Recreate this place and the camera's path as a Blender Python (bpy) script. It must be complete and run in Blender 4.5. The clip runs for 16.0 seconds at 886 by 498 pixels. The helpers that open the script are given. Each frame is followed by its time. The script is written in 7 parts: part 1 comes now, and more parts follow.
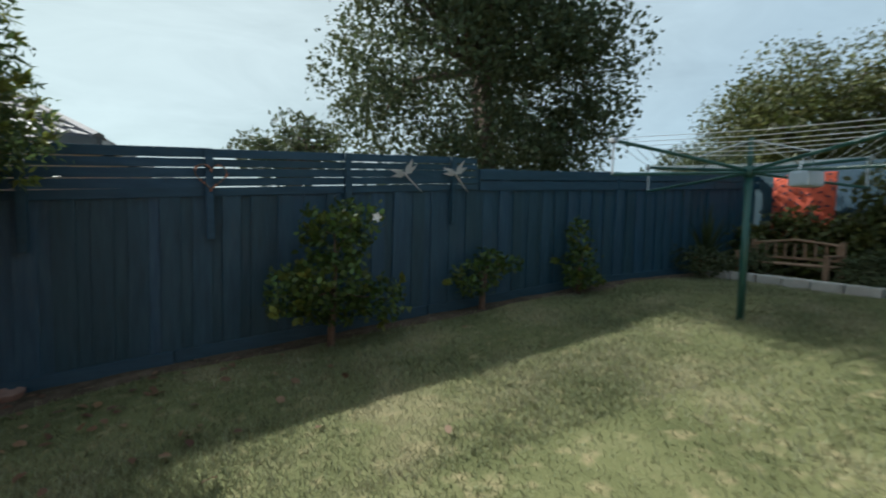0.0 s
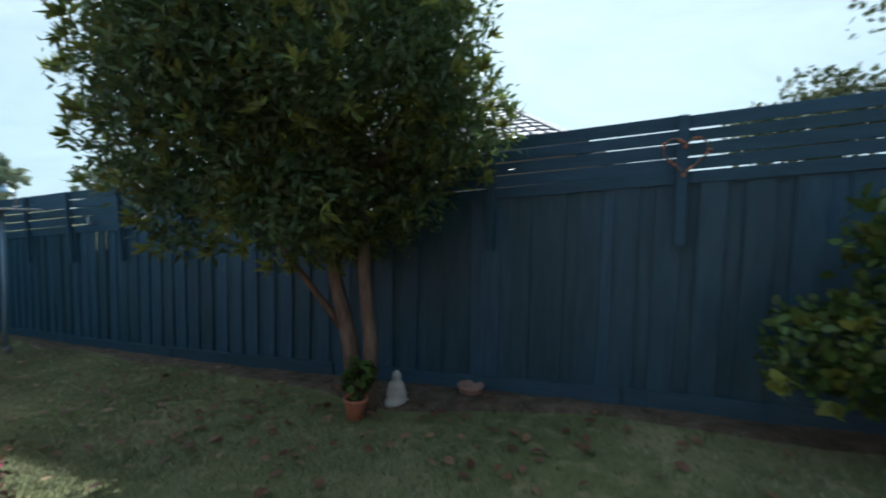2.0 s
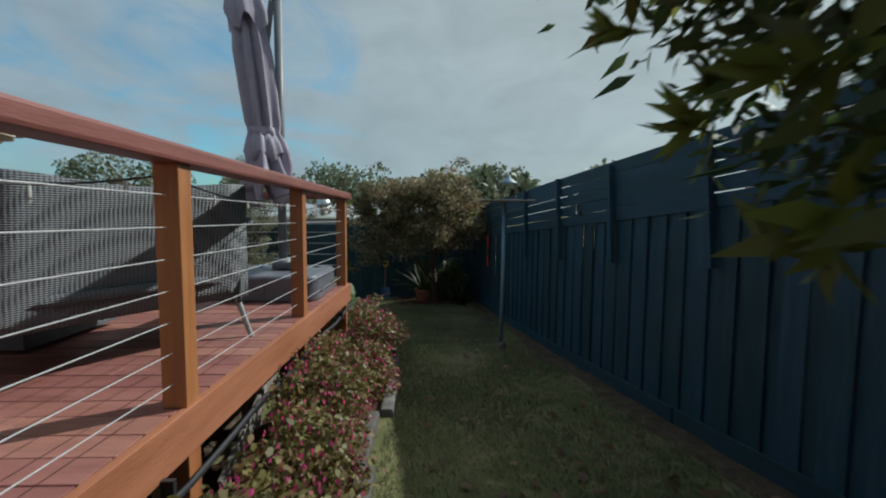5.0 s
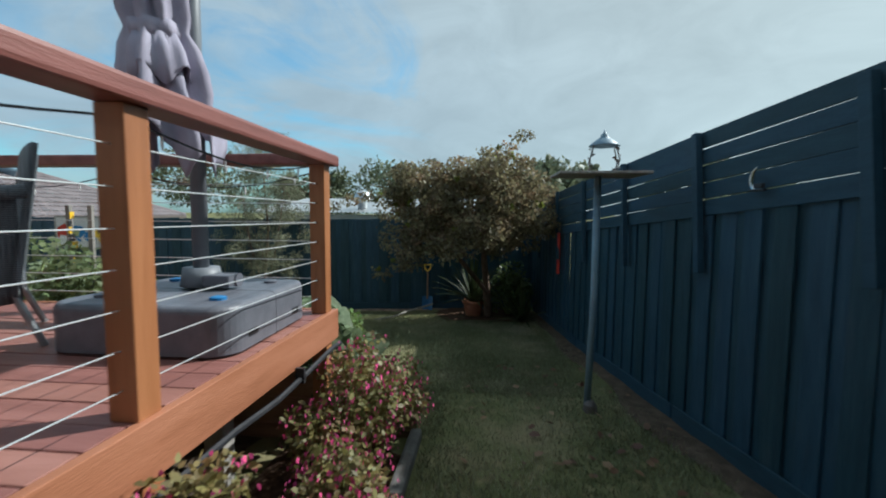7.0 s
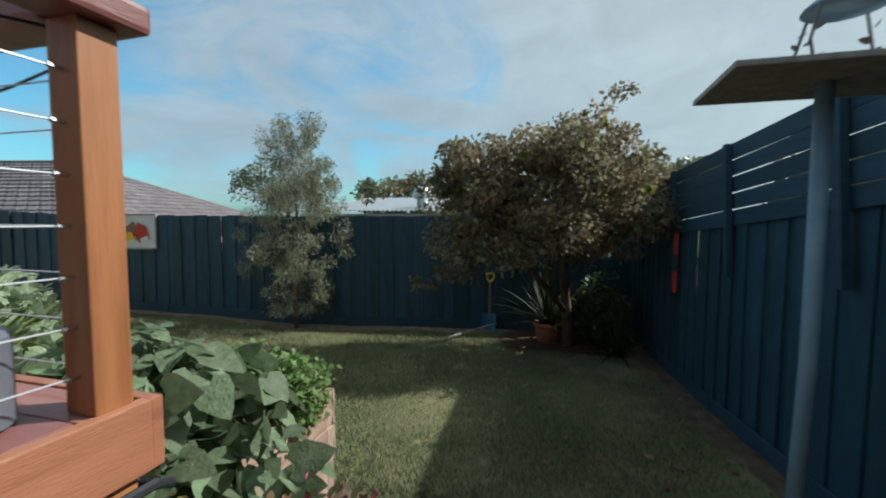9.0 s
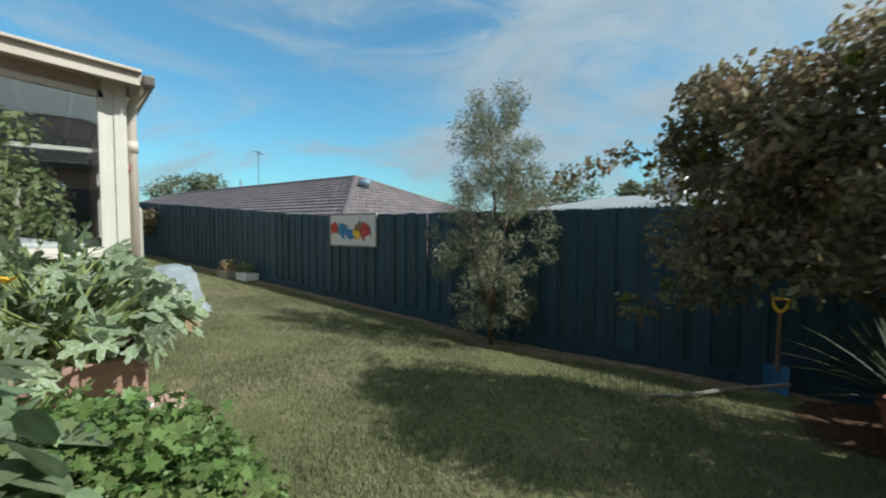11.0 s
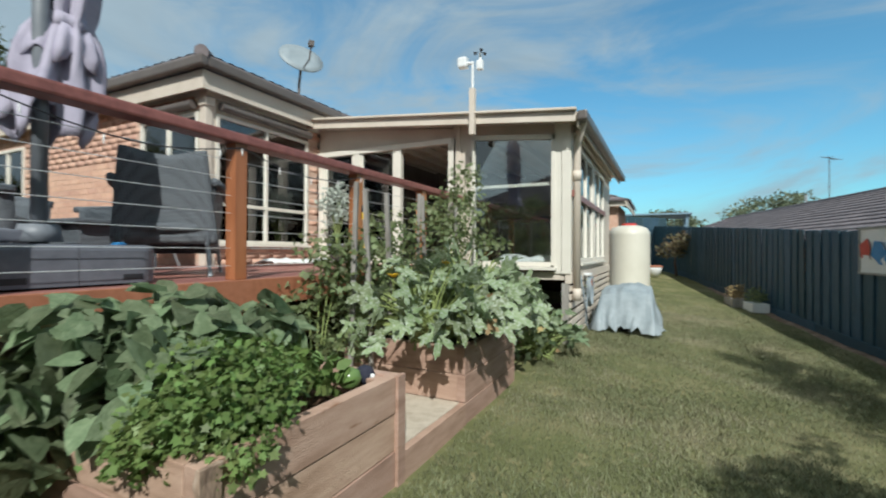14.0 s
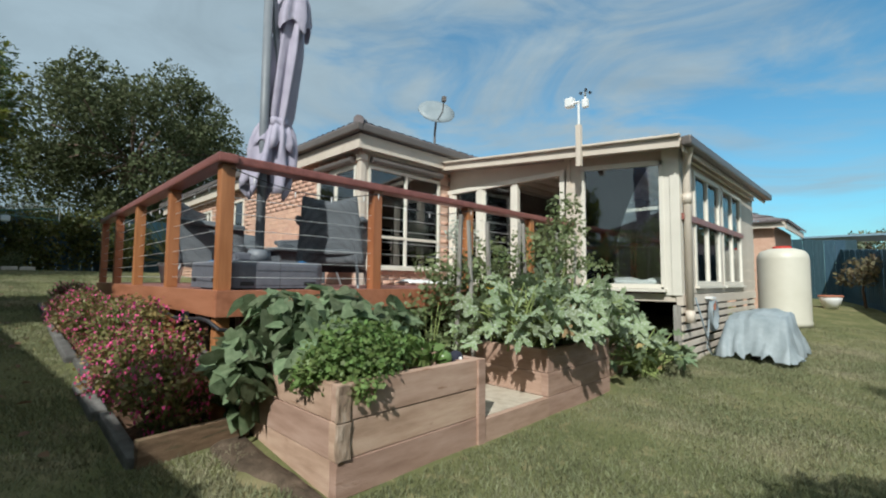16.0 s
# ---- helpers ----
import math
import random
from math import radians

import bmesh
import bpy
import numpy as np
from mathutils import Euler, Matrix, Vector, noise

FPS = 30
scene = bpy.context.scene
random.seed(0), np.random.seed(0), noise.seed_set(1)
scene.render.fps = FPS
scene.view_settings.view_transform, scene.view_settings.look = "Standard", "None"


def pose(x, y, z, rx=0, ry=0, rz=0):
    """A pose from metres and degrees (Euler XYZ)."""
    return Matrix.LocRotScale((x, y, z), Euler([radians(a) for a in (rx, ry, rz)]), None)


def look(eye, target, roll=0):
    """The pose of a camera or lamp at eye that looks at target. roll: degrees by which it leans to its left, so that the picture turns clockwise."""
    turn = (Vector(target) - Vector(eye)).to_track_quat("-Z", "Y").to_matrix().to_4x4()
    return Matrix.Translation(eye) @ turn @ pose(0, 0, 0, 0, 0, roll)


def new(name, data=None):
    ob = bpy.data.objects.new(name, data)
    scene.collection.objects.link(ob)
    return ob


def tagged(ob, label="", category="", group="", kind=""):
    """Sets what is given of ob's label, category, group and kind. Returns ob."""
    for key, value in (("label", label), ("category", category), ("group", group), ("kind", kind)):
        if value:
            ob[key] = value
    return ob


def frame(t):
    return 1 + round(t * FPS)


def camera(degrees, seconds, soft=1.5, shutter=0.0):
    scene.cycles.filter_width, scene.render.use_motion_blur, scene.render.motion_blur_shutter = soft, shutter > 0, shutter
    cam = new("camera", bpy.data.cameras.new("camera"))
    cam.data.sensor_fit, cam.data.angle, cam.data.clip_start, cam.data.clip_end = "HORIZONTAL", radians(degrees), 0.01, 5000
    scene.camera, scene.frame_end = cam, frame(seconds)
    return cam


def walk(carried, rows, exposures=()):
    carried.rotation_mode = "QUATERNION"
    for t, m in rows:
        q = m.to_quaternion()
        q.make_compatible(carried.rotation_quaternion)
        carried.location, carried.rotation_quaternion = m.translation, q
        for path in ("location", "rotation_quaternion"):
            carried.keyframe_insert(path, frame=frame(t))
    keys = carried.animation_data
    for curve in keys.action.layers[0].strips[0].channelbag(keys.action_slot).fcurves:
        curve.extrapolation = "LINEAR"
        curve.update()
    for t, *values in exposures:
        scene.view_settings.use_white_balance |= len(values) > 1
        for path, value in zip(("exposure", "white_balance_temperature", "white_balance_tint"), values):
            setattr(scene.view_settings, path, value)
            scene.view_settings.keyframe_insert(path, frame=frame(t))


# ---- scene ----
cam = camera(89.62, 16.0, soft=2.0, shutter=0.35)
ROWS = [
    (0, 0.152, -0.172, 1.543, -3.31, -1.39, -24.33),
    (0.5, 0.291, 0.121, 1.523, -3.32, -1.41, -11.62),
    (1, 0.307, 0.479, 1.494, -3.29, -1.48, 3.16),
    (1.5, 0.248, 0.781, 1.488, -3.61, -1.34, 16.79),
    (2, 0.159, 1.122, 1.497, -4.15, -1.36, 32.57),
    (2.5, -0.065, 1.367, 1.481, -4.29, -1.13, 45.22),
    (3, -0.319, 1.588, 1.466, -3.84, -0.50, 57.95),
    (3.5, -0.668, 1.790, 1.426, -3.84, -0.36, 68.76),
    (4, -1.143, 1.940, 1.398, -3.97, -0.46, 78.09),
    (4.2, -1.344, 1.935, 1.374, -4.14, -0.47, 80.78),
    (6.3, -3.387, 1.986, 1.223, -4.51, -0.34, 93.24),
    (6.5, -3.584, 2.005, 1.213, -4.53, -0.35, 93.91),
    (7, -4.134, 2.040, 1.157, -4.58, -0.38, 95.24),
    (7.5, -4.616, 2.063, 1.117, -4.48, -0.40, 96.74),
    (8, -5.118, 2.110, 1.098, -4.47, -0.23, 98.11),
    (8.2, -5.286, 2.128, 1.079, -4.46, -0.17, 99.07),
    (10.3, -7.018, 2.085, 0.900, -3.06, -0.24, 125.16),
    (10.5, -7.186, 2.072, 0.881, -3.04, -0.15, 128.86),
    (11, -7.588, 2.008, 0.827, -2.81, -0.04, 138.99),
    (11.5, -7.912, 1.895, 0.811, -2.69, 0.01, 149.06),
    (12, -8.226, 1.787, 0.789, -2.38, -0.01, 160.68),
    (12.5, -8.489, 1.701, 0.775, -1.97, 0.06, 172.32),
    (13, -8.760, 1.642, 0.775, -1.15, -0.00, 184.65),
    (13.5, -8.956, 1.667, 0.764, -0.45, -0.15, 195.63),
    (14, -9.179, 1.797, 0.750, 0.27, -0.26, 206.15),
    (14.5, -9.423, 1.922, 0.708, 1.19, -0.36, 213.76),
    (15, -9.648, 2.019, 0.674, 2.38, -0.46, 219.84),
    (15.5, -9.759, 2.103, 0.648, 3.47, -0.50, 222.69),
    (16, -9.931, 2.201, 0.643, 4.01, -0.50, 224.49),
]
EXPOSURES = [(0.0, 0.85, 5800, 4), (1.0, 1.15, 5300, 4), (2.4, 1.15, 5350, 4), (3.0, 0.2, 5900, 5), (3.5, -0.1, 6000, 4), (4.2, 0.0, 6000, 4), (6.3, 0.45, 5680, 3), (7.0, 0.58, 5680, 3), (10.3, 0.55, 5820, 4), (13.0, 0.48, 5850, 4), (16.0, 0.45, 5920, 4)]
walk(cam, [(t, pose(x, y, z, 90 + pitch, roll, yaw)) for t, x, y, z, pitch, roll, yaw in ROWS], EXPOSURES)

# ---- world, sun ----
SUN_AZ, SUN_EL = 30.0, 42.0
sun_dir = Vector((-math.sin(radians(SUN_AZ)) * math.cos(radians(SUN_EL)), math.cos(radians(SUN_AZ)) * math.cos(radians(SUN_EL)), math.sin(radians(SUN_EL))))
world = bpy.data.worlds.new("sky")
scene.world = world
world.use_nodes = True
wt = world.node_tree
wn = wt.nodes
wn.clear()


def wnode(kind, **kw):
    n = wn.new(kind)
    for k, v in kw.items():
        n.inputs[k].default_value = v
    return n


sky = wn.new("ShaderNodeTexSky")
sky.sky_type = "NISHITA"
sky.sun_disc = False
sky.sun_elevation = radians(SUN_EL)
sky.sun_rotation = radians(-SUN_AZ)
sky.air_density, sky.dust_density, sky.ozone_density = 1.0, 1.2, 2.0
SKY = 0.125
tc = wn.new("ShaderNodeTexCoord")
mp = wn.new("ShaderNodeMapping")
mp.inputs["Scale"].default_value = (1.3, 2.1, 4.2)
mp.inputs["Rotation"].default_value = (0.2, 0.1, 0.7)
wt.links.new(tc.outputs["Generated"], mp.inputs["Vector"])
cn = wnode("ShaderNodeTexNoise", Scale=1.5, Detail=9.0, Roughness=0.58, Distortion=0.9)
wt.links.new(mp.outputs["Vector"], cn.inputs["Vector"])
# thin cloud grows denser towards the north
dt = wn.new("ShaderNodeVectorMath")
dt.operation = "DOT_PRODUCT"
wt.links.new(tc.outputs["Generated"], dt.inputs[0])
dt.inputs[1].default_value = (0.14, 0.97, 0.15)
ma = wn.new("ShaderNodeMath")
ma.operation = "MULTIPLY_ADD"
wt.links.new(dt.outputs["Value"], ma.inputs[0])
ma.inputs[1].default_value, ma.inputs[2].default_value = 0.40, 0.31
ad = wn.new("ShaderNodeMath")
ad.operation = "ADD"
wt.links.new(ma.outputs[0], ad.inputs[0])
wt.links.new(cn.outputs["Fac"], ad.inputs[1])
cr = wn.new("ShaderNodeMapRange")
cr.interpolation_type = "SMOOTHSTEP"
for k, v in (("From Min", 0.37), ("From Max", 0.68), ("To Min", 0.04), ("To Max", 0.93)):
    cr.inputs[k].default_value = v
wt.links.new(ad.outputs[0], cr.inputs["Value"])
gr = wn.new("ShaderNodeMapRange")
for k, v in (("From Min", 0.2), ("From Max", 1.0), ("To Min", 0.0), ("To Max", 1.0)):
    gr.inputs[k].default_value = v
sd = wn.new("ShaderNodeVectorMath")
sd.operation = "DOT_PRODUCT"
wt.links.new(tc.outputs["Generated"], sd.inputs[0])
sd.inputs[1].default_value = sun_dir
wt.links.new(sd.outputs["Value"], gr.inputs["Value"])
cc = wn.new("ShaderNodeMix")
cc.data_type = "RGBA"
cc.inputs["A"].default_value = (2.4, 2.8, 3.0, 1)
cc.inputs["B"].default_value = (3.5, 3.6, 3.3, 1)
wt.links.new(gr.outputs["Result"], cc.inputs["Factor"])
mx = wn.new("ShaderNodeMix")
mx.data_type = "RGBA"
cb = wnode("ShaderNodeTexNoise", Scale=2.6, Detail=7.0, Roughness=0.6, Distortion=0.6)
wt.links.new(mp.outputs["Vector"], cb.inputs["Vector"])
cbr = wn.new("ShaderNodeMapRange")
for k, v in (("From Min", 0.3), ("From Max", 0.7), ("To Min", 0.87), ("To Max", 1.07)):
    cbr.inputs[k].default_value = v
wt.links.new(cb.outputs["Fac"], cbr.inputs["Value"])
cm = wn.new("ShaderNodeVectorMath")
cm.operation = "SCALE"
wt.links.new(cc.outputs["Result"], cm.inputs[0])
wt.links.new(cbr.outputs["Result"], cm.inputs["Scale"])
wt.links.new(cr.outputs["Result"], mx.inputs["Factor"])
tint = wn.new("ShaderNodeMix")
tint.data_type, tint.blend_type = "RGBA", "MULTIPLY"
tint.inputs["Factor"].default_value = 1.0
tint.inputs["B"].default_value = (0.52, 0.86, 0.84, 1)
wt.links.new(sky.outputs[0], tint.inputs["A"])
wt.links.new(tint.outputs["Result"], mx.inputs["A"])
wt.links.new(cm.outputs["Vector"], mx.inputs["B"])
bg = wnode("ShaderNodeBackground", Strength=SKY)
wt.links.new(mx.outputs["Result"], bg.inputs["Color"])
wo = wn.new("ShaderNodeOutputWorld")
wt.links.new(bg.outputs[0], wo.inputs["Surface"])

sun_data = bpy.data.lights.new("sun", "SUN")
sun_data.energy, sun_data.angle, sun_data.color = 3.6, radians(0.8), (1.0, 0.93, 0.82)
sun = new("sun", sun_data)
sun.matrix_world = look(sun_dir * 50, (0, 0, 0))


# ---- materials ----
def material(name, colors, rough=0.6, metal=0.0, scale=6.0, detail=5.0, stretch=(1, 1, 1), bump=0.0, bump_scale=40.0, spots=None, island=0.0, objrand=0.0, translucent=0.0, spec=0.5):
    """A procedural surface: two-scale noise between the colours, random shift per piece, fine relief."""
    m = bpy.data.materials.new(name)
    m.use_nodes = True
    nt = m.node_tree
    n, ln = nt.nodes, nt.links
    b = n["Principled BSDF"]
    out = n["Material Output"]
    co = n.new("ShaderNodeTexCoord")
    mp = n.new("ShaderNodeMapping")
    mp.inputs["Scale"].default_value = stretch
    ln.new(co.outputs["Object"], mp.inputs["Vector"])
    no = n.new("ShaderNodeTexNoise")
    no.inputs["Scale"].default_value, no.inputs["Detail"].default_value, no.inputs["Roughness"].default_value = scale, detail, 0.62
    vec = mp.outputs["Vector"]
    if objrand:
        oi = n.new("ShaderNodeObjectInfo")
        va = n.new("ShaderNodeVectorMath")
        va.operation = "MULTIPLY_ADD"
        ln.new(oi.outputs["Random"], va.inputs[0])
        va.inputs[1].default_value = (37, 71, 13)
        ln.new(mp.outputs["Vector"], va.inputs[2])
        vec = va.outputs[0]
    ln.new(vec, no.inputs["Vector"])
    ramp = n.new("ShaderNodeValToRGB")
    els = ramp.color_ramp.elements
    while len(els) < len(colors):
        els.new(0.5)
    for i, (e, c) in enumerate(zip(els, colors)):
        e.position = 0.3 + 0.42 * i / max(1, len(colors) - 1)
        e.color = (*c, 1)
    ln.new(no.outputs["Fac"], ramp.inputs["Fac"])
    col = ramp.outputs["Color"]
    for amount, src in ((island, "island"), (objrand, "object")):
        if amount:
            if src == "island":
                r = n.new("ShaderNodeNewGeometry").outputs["Random Per Island"]
            else:
                r = n.new("ShaderNodeObjectInfo").outputs["Random"]
            mr = n.new("ShaderNodeMapRange")
            mr.inputs["To Min"].default_value, mr.inputs["To Max"].default_value = 1 - amount, 1 + amount
            ln.new(r, mr.inputs["Value"])
            hs = n.new("ShaderNodeHueSaturation")
            ln.new(mr.outputs["Result"], hs.inputs["Value"])
            mh = n.new("ShaderNodeMapRange")
            mh.inputs["To Min"].default_value, mh.inputs["To Max"].default_value = 0.5 - amount * 0.05, 0.5 + amount * 0.05
            ln.new(r, mh.inputs["Value"])
            ln.new(mh.outputs["Result"], hs.inputs["Hue"])
            ln.new(col, hs.inputs["Color"])
            col = hs.outputs["Color"]
    if spots:
        sc, c, lo, hi = spots
        s = n.new("ShaderNodeTexNoise")
        s.inputs["Scale"].default_value, s.inputs["Detail"].default_value = sc, 4
        ln.new(vec, s.inputs["Vector"])
        mr = n.new("ShaderNodeMapRange")
        mr.inputs["From Min"].default_value, mr.inputs["From Max"].default_value = lo, hi
        ln.new(s.outputs["Fac"], mr.inputs["Value"])
        mi = n.new("ShaderNodeMix")
        mi.data_type = "RGBA"
        ln.new(mr.outputs["Result"], mi.inputs["Factor"])
        ln.new(col, mi.inputs["A"])
        mi.inputs["B"].default_value = (*c, 1)
        col = mi.outputs["Result"]
    ln.new(col, b.inputs["Base Color"])
    b.inputs["Roughness"].default_value, b.inputs["Metallic"].default_value = rough, metal
    b.inputs["Specular IOR Level"].default_value = spec
    if bump:
        bn = n.new("ShaderNodeTexNoise")
        bn.inputs["Scale"].default_value, bn.inputs["Detail"].default_value = bump_scale, 4
        ln.new(vec, bn.inputs["Vector"])
        bp = n.new("ShaderNodeBump")
        bp.inputs["Strength"].default_value, bp.inputs["Distance"].default_value = bump, 0.01
        ln.new(bn.outputs["Fac"], bp.inputs["Height"])
        ln.new(bp.outputs["Normal"], b.inputs["Normal"])
    if translucent:
        tr = n.new("ShaderNodeBsdfTranslucent")
        ln.new(col, tr.inputs["Color"])
        ms = n.new("ShaderNodeMixShader")
        ms.inputs["Fac"].default_value = translucent
        ln.new(b.outputs[0], ms.inputs[1])
        ln.new(tr.outputs[0], ms.inputs[2])
        ln.new(ms.outputs[0], out.inputs["Surface"])
    return m


def glass_material(name, tint=(0.9, 0.95, 0.95)):
    m = bpy.data.materials.new(name)
    m.use_nodes = True
    n, ln = m.node_tree.nodes, m.node_tree.links
    n.remove(n["Principled BSDF"])
    t = n.new("ShaderNodeBsdfTransparent")
    t.inputs["Color"].default_value = (*tint, 1)
    g = n.new("ShaderNodeBsdfGlossy")
    g.inputs["Roughness"].default_value = 0.01
    f = n.new("ShaderNodeFresnel")
    f.inputs["IOR"].default_value = 2.5
    ms = n.new("ShaderNodeMixShader")
    ln.new(f.outputs[0], ms.inputs["Fac"])
    ln.new(t.outputs[0], ms.inputs[1])
    ln.new(g.outputs[0], ms.inputs[2])
    ln.new(ms.outputs[0], n["Material Output"].inputs["Surface"])
    return m


M_FENCE = material("navy_fence_paint", [(0.010, 0.040, 0.064), (0.018, 0.058, 0.090), (0.032, 0.080, 0.112)], 0.55, scale=3.5, stretch=(6, 6, 0.8), bump=0.5, bump_scale=30, objrand=0.26, spots=(2.0, (0.045, 0.075, 0.10), 0.6, 0.85))
M_FENCE_BACK = material("navy_fence_rail", [(0.011, 0.042, 0.070), (0.024, 0.068, 0.105)], 0.65, scale=4, stretch=(0.8, 6, 6), bump=0.3, objrand=0.2)
M_LAWN = material("lawn_soil", [(0.095, 0.105, 0.045), (0.15, 0.155, 0.07), (0.26, 0.225, 0.13)], 0.95, scale=1.3, detail=9, bump=0.9, bump_scale=70, spots=(9.0, (0.30, 0.25, 0.14), 0.55, 0.78), spec=0.1)
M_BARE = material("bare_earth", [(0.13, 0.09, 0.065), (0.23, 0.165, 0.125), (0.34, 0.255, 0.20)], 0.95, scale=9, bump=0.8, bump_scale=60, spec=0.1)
# darker copy of bare_earth: shade by fence and deck is in its colour
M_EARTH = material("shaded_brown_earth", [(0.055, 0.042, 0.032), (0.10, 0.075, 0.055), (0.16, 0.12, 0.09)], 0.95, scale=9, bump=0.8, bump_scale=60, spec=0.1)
M_SOIL = material("dark_mulch", [(0.035, 0.022, 0.015), (0.085, 0.05, 0.034), (0.15, 0.09, 0.06)], 0.95, scale=22, bump=1.0, bump_scale=80, spec=0.1)
M_BLADE = material("grass_blades", [(0.15, 0.168, 0.088), (0.22, 0.228, 0.132), (0.37, 0.335, 0.23)], 0.75, scale=1.4, detail=8, island=0.35, translucent=0.25, spec=0.2)
M_POST = material("oiled_merbau_post", [(0.27, 0.10, 0.038), (0.38, 0.155, 0.064), (0.45, 0.195, 0.086)], 0.42, scale=2.5, stretch=(5, 5, 0.5), bump=0.2, bump_scale=35, objrand=0.12)
M_RAIL = material("stained_handrail", [(0.18, 0.068, 0.056), (0.26, 0.102, 0.084), (0.32, 0.13, 0.108)], 0.38, scale=2.5, stretch=(0.6, 5, 5), bump=0.15, objrand=0.1)
M_FASCIA = material("oiled_fascia", [(0.28, 0.108, 0.055), (0.38, 0.155, 0.084), (0.44, 0.19, 0.11)], 0.45, scale=2.2, stretch=(0.6, 5, 5), bump=0.2, objrand=0.1)
M_DECK = material("stained_decking", [(0.23, 0.098, 0.08), (0.30, 0.132, 0.11), (0.355, 0.165, 0.14)], 0.5, scale=3, stretch=(6, 0.7, 6), bump=0.25, objrand=0.16, spots=(6, (0.22, 0.07, 0.04), 0.62, 0.8))
M_BED = material("treated_sleeper", [(0.31, 0.195, 0.14), (0.43, 0.285, 0.215), (0.52, 0.365, 0.285)], 0.75, scale=2.2, stretch=(1, 1, 6), bump=0.4, bump_scale=45, objrand=0.14, spots=(5, (0.20, 0.09, 0.04), 0.66, 0.8))
M_LOG = material("dark_weathered_log", [(0.07, 0.066, 0.062), (0.12, 0.115, 0.11), (0.19, 0.185, 0.18)], 0.9, scale=5, bump=0.7, objrand=0.3)
M_GREYWOOD = material("weathered_grey_wood", [(0.20, 0.18, 0.16), (0.30, 0.28, 0.26), (0.38, 0.36, 0.33)], 0.85, scale=4, stretch=(5, 5, 0.6), bump=0.4, objrand=0.15)
M_CREAM = material("cream_paint", [(0.55, 0.475, 0.40), (0.61, 0.535, 0.46), (0.65, 0.575, 0.50)], 0.5, scale=2, detail=6, bump=0.08, spots=(5, (0.46, 0.39, 0.32), 0.66, 0.9))
M_WHITE = material("white_frame_paint", [(0.66, 0.62, 0.55), (0.72, 0.68, 0.61)], 0.4, scale=3, bump=0.04)
M_TANK = material("cream_polyethylene", [(0.54, 0.515, 0.44), (0.60, 0.575, 0.50)], 0.45, scale=2, bump=0.05)
M_BRICK = material("orange_brick", [(0.50, 0.30, 0.22), (0.57, 0.36, 0.27), (0.61, 0.41, 0.32)], 0.85, scale=9, bump=0.3, bump_scale=60, objrand=0.10, island=0.09)
M_MORTAR = material("pale_mortar", [(0.50, 0.34, 0.26), (0.58, 0.41, 0.33)], 0.9, scale=12, bump=0.4)
M_ROOF = material("grey_brown_roof_tiles", [(0.11, 0.092, 0.098), (0.16, 0.135, 0.142), (0.205, 0.175, 0.182)], 0.7, scale=5, bump=0.3, island=0.18)
M_GUTTER = material("bronze_gutter", [(0.10, 0.085, 0.08), (0.14, 0.12, 0.11)], 0.4, scale=3)
M_GALV = material("galvanised_corrugated", [(0.45, 0.47, 0.49), (0.58, 0.60, 0.61)], 0.4, 0.6, scale=2, stretch=(1, 6, 1))
M_WIRE = material("bright_wire", [(0.70, 0.72, 0.74), (0.80, 0.81, 0.82)], 0.3, 0.4, scale=20)
M_STEEL = material("brushed_steel", [(0.55, 0.56, 0.57), (0.65, 0.66, 0.67)], 0.25, 1.0, scale=20)
M_ALU = material("grey_powder_coat", [(0.15, 0.165, 0.19), (0.20, 0.215, 0.24)], 0.5, 0.0, scale=8)
M_CANVAS = material("mauve_grey_canvas", [(0.35, 0.325, 0.42), (0.42, 0.39, 0.49), (0.47, 0.44, 0.54)], 0.85, scale=5, bump=0.3, bump_scale=120, translucent=0.12)
M_PLASTIC = material("dark_grey_plastic", [(0.115, 0.12, 0.145), (0.16, 0.165, 0.195)], 0.42, scale=14, bump=0.15, bump_scale=200, spots=(12, (0.25, 0.25, 0.26), 0.66, 0.9))
M_BLACK = material("black_rubber", [(0.012, 0.013, 0.018), (0.03, 0.03, 0.035)], 0.5, scale=10)
M_BARK = material("brown_bark", [(0.085, 0.055, 0.038), (0.15, 0.10, 0.075), (0.21, 0.15, 0.11)], 0.9, scale=9, stretch=(3, 3, 0.7), bump=0.9, bump_scale=25)
M_TERRA = material("terracotta", [(0.33, 0.12, 0.07), (0.42, 0.17, 0.10)], 0.8, scale=9, bump=0.3)
M_STONE = material("weathered_concrete_statue", [(0.32, 0.30, 0.27), (0.45, 0.43, 0.40)], 0.9, scale=14, bump=0.6)
M_SHEET = material("translucent_plastic_sheet", [(0.32, 0.38, 0.42), (0.50, 0.56, 0.60)], 0.6, scale=4, bump=0.3, bump_scale=18, translucent=0.35)
M_GREEN_METAL = material("green_painted_steel", [(0.02, 0.075, 0.065), (0.03, 0.10, 0.085)], 0.4, 0.0, scale=8, bump=0.1)
M_BLUE_METAL = material("blue_grey_painted_pipe", [(0.16, 0.25, 0.33), (0.22, 0.32, 0.40)], 0.5, scale=9, bump=0.2)
M_WHITEPLASTIC = material("white_plastic", [(0.72, 0.73, 0.74), (0.82, 0.82, 0.82)], 0.4, scale=7)
M_DISH = material("pale_grey_dish", [(0.21, 0.25, 0.28), (0.27, 0.31, 0.34)], 0.5, scale=5)
M_BENCHWOOD = material("silvered_teak", [(0.20, 0.12, 0.07), (0.32, 0.21, 0.14)], 0.8, scale=6, stretch=(1, 5, 5), bump=0.4)
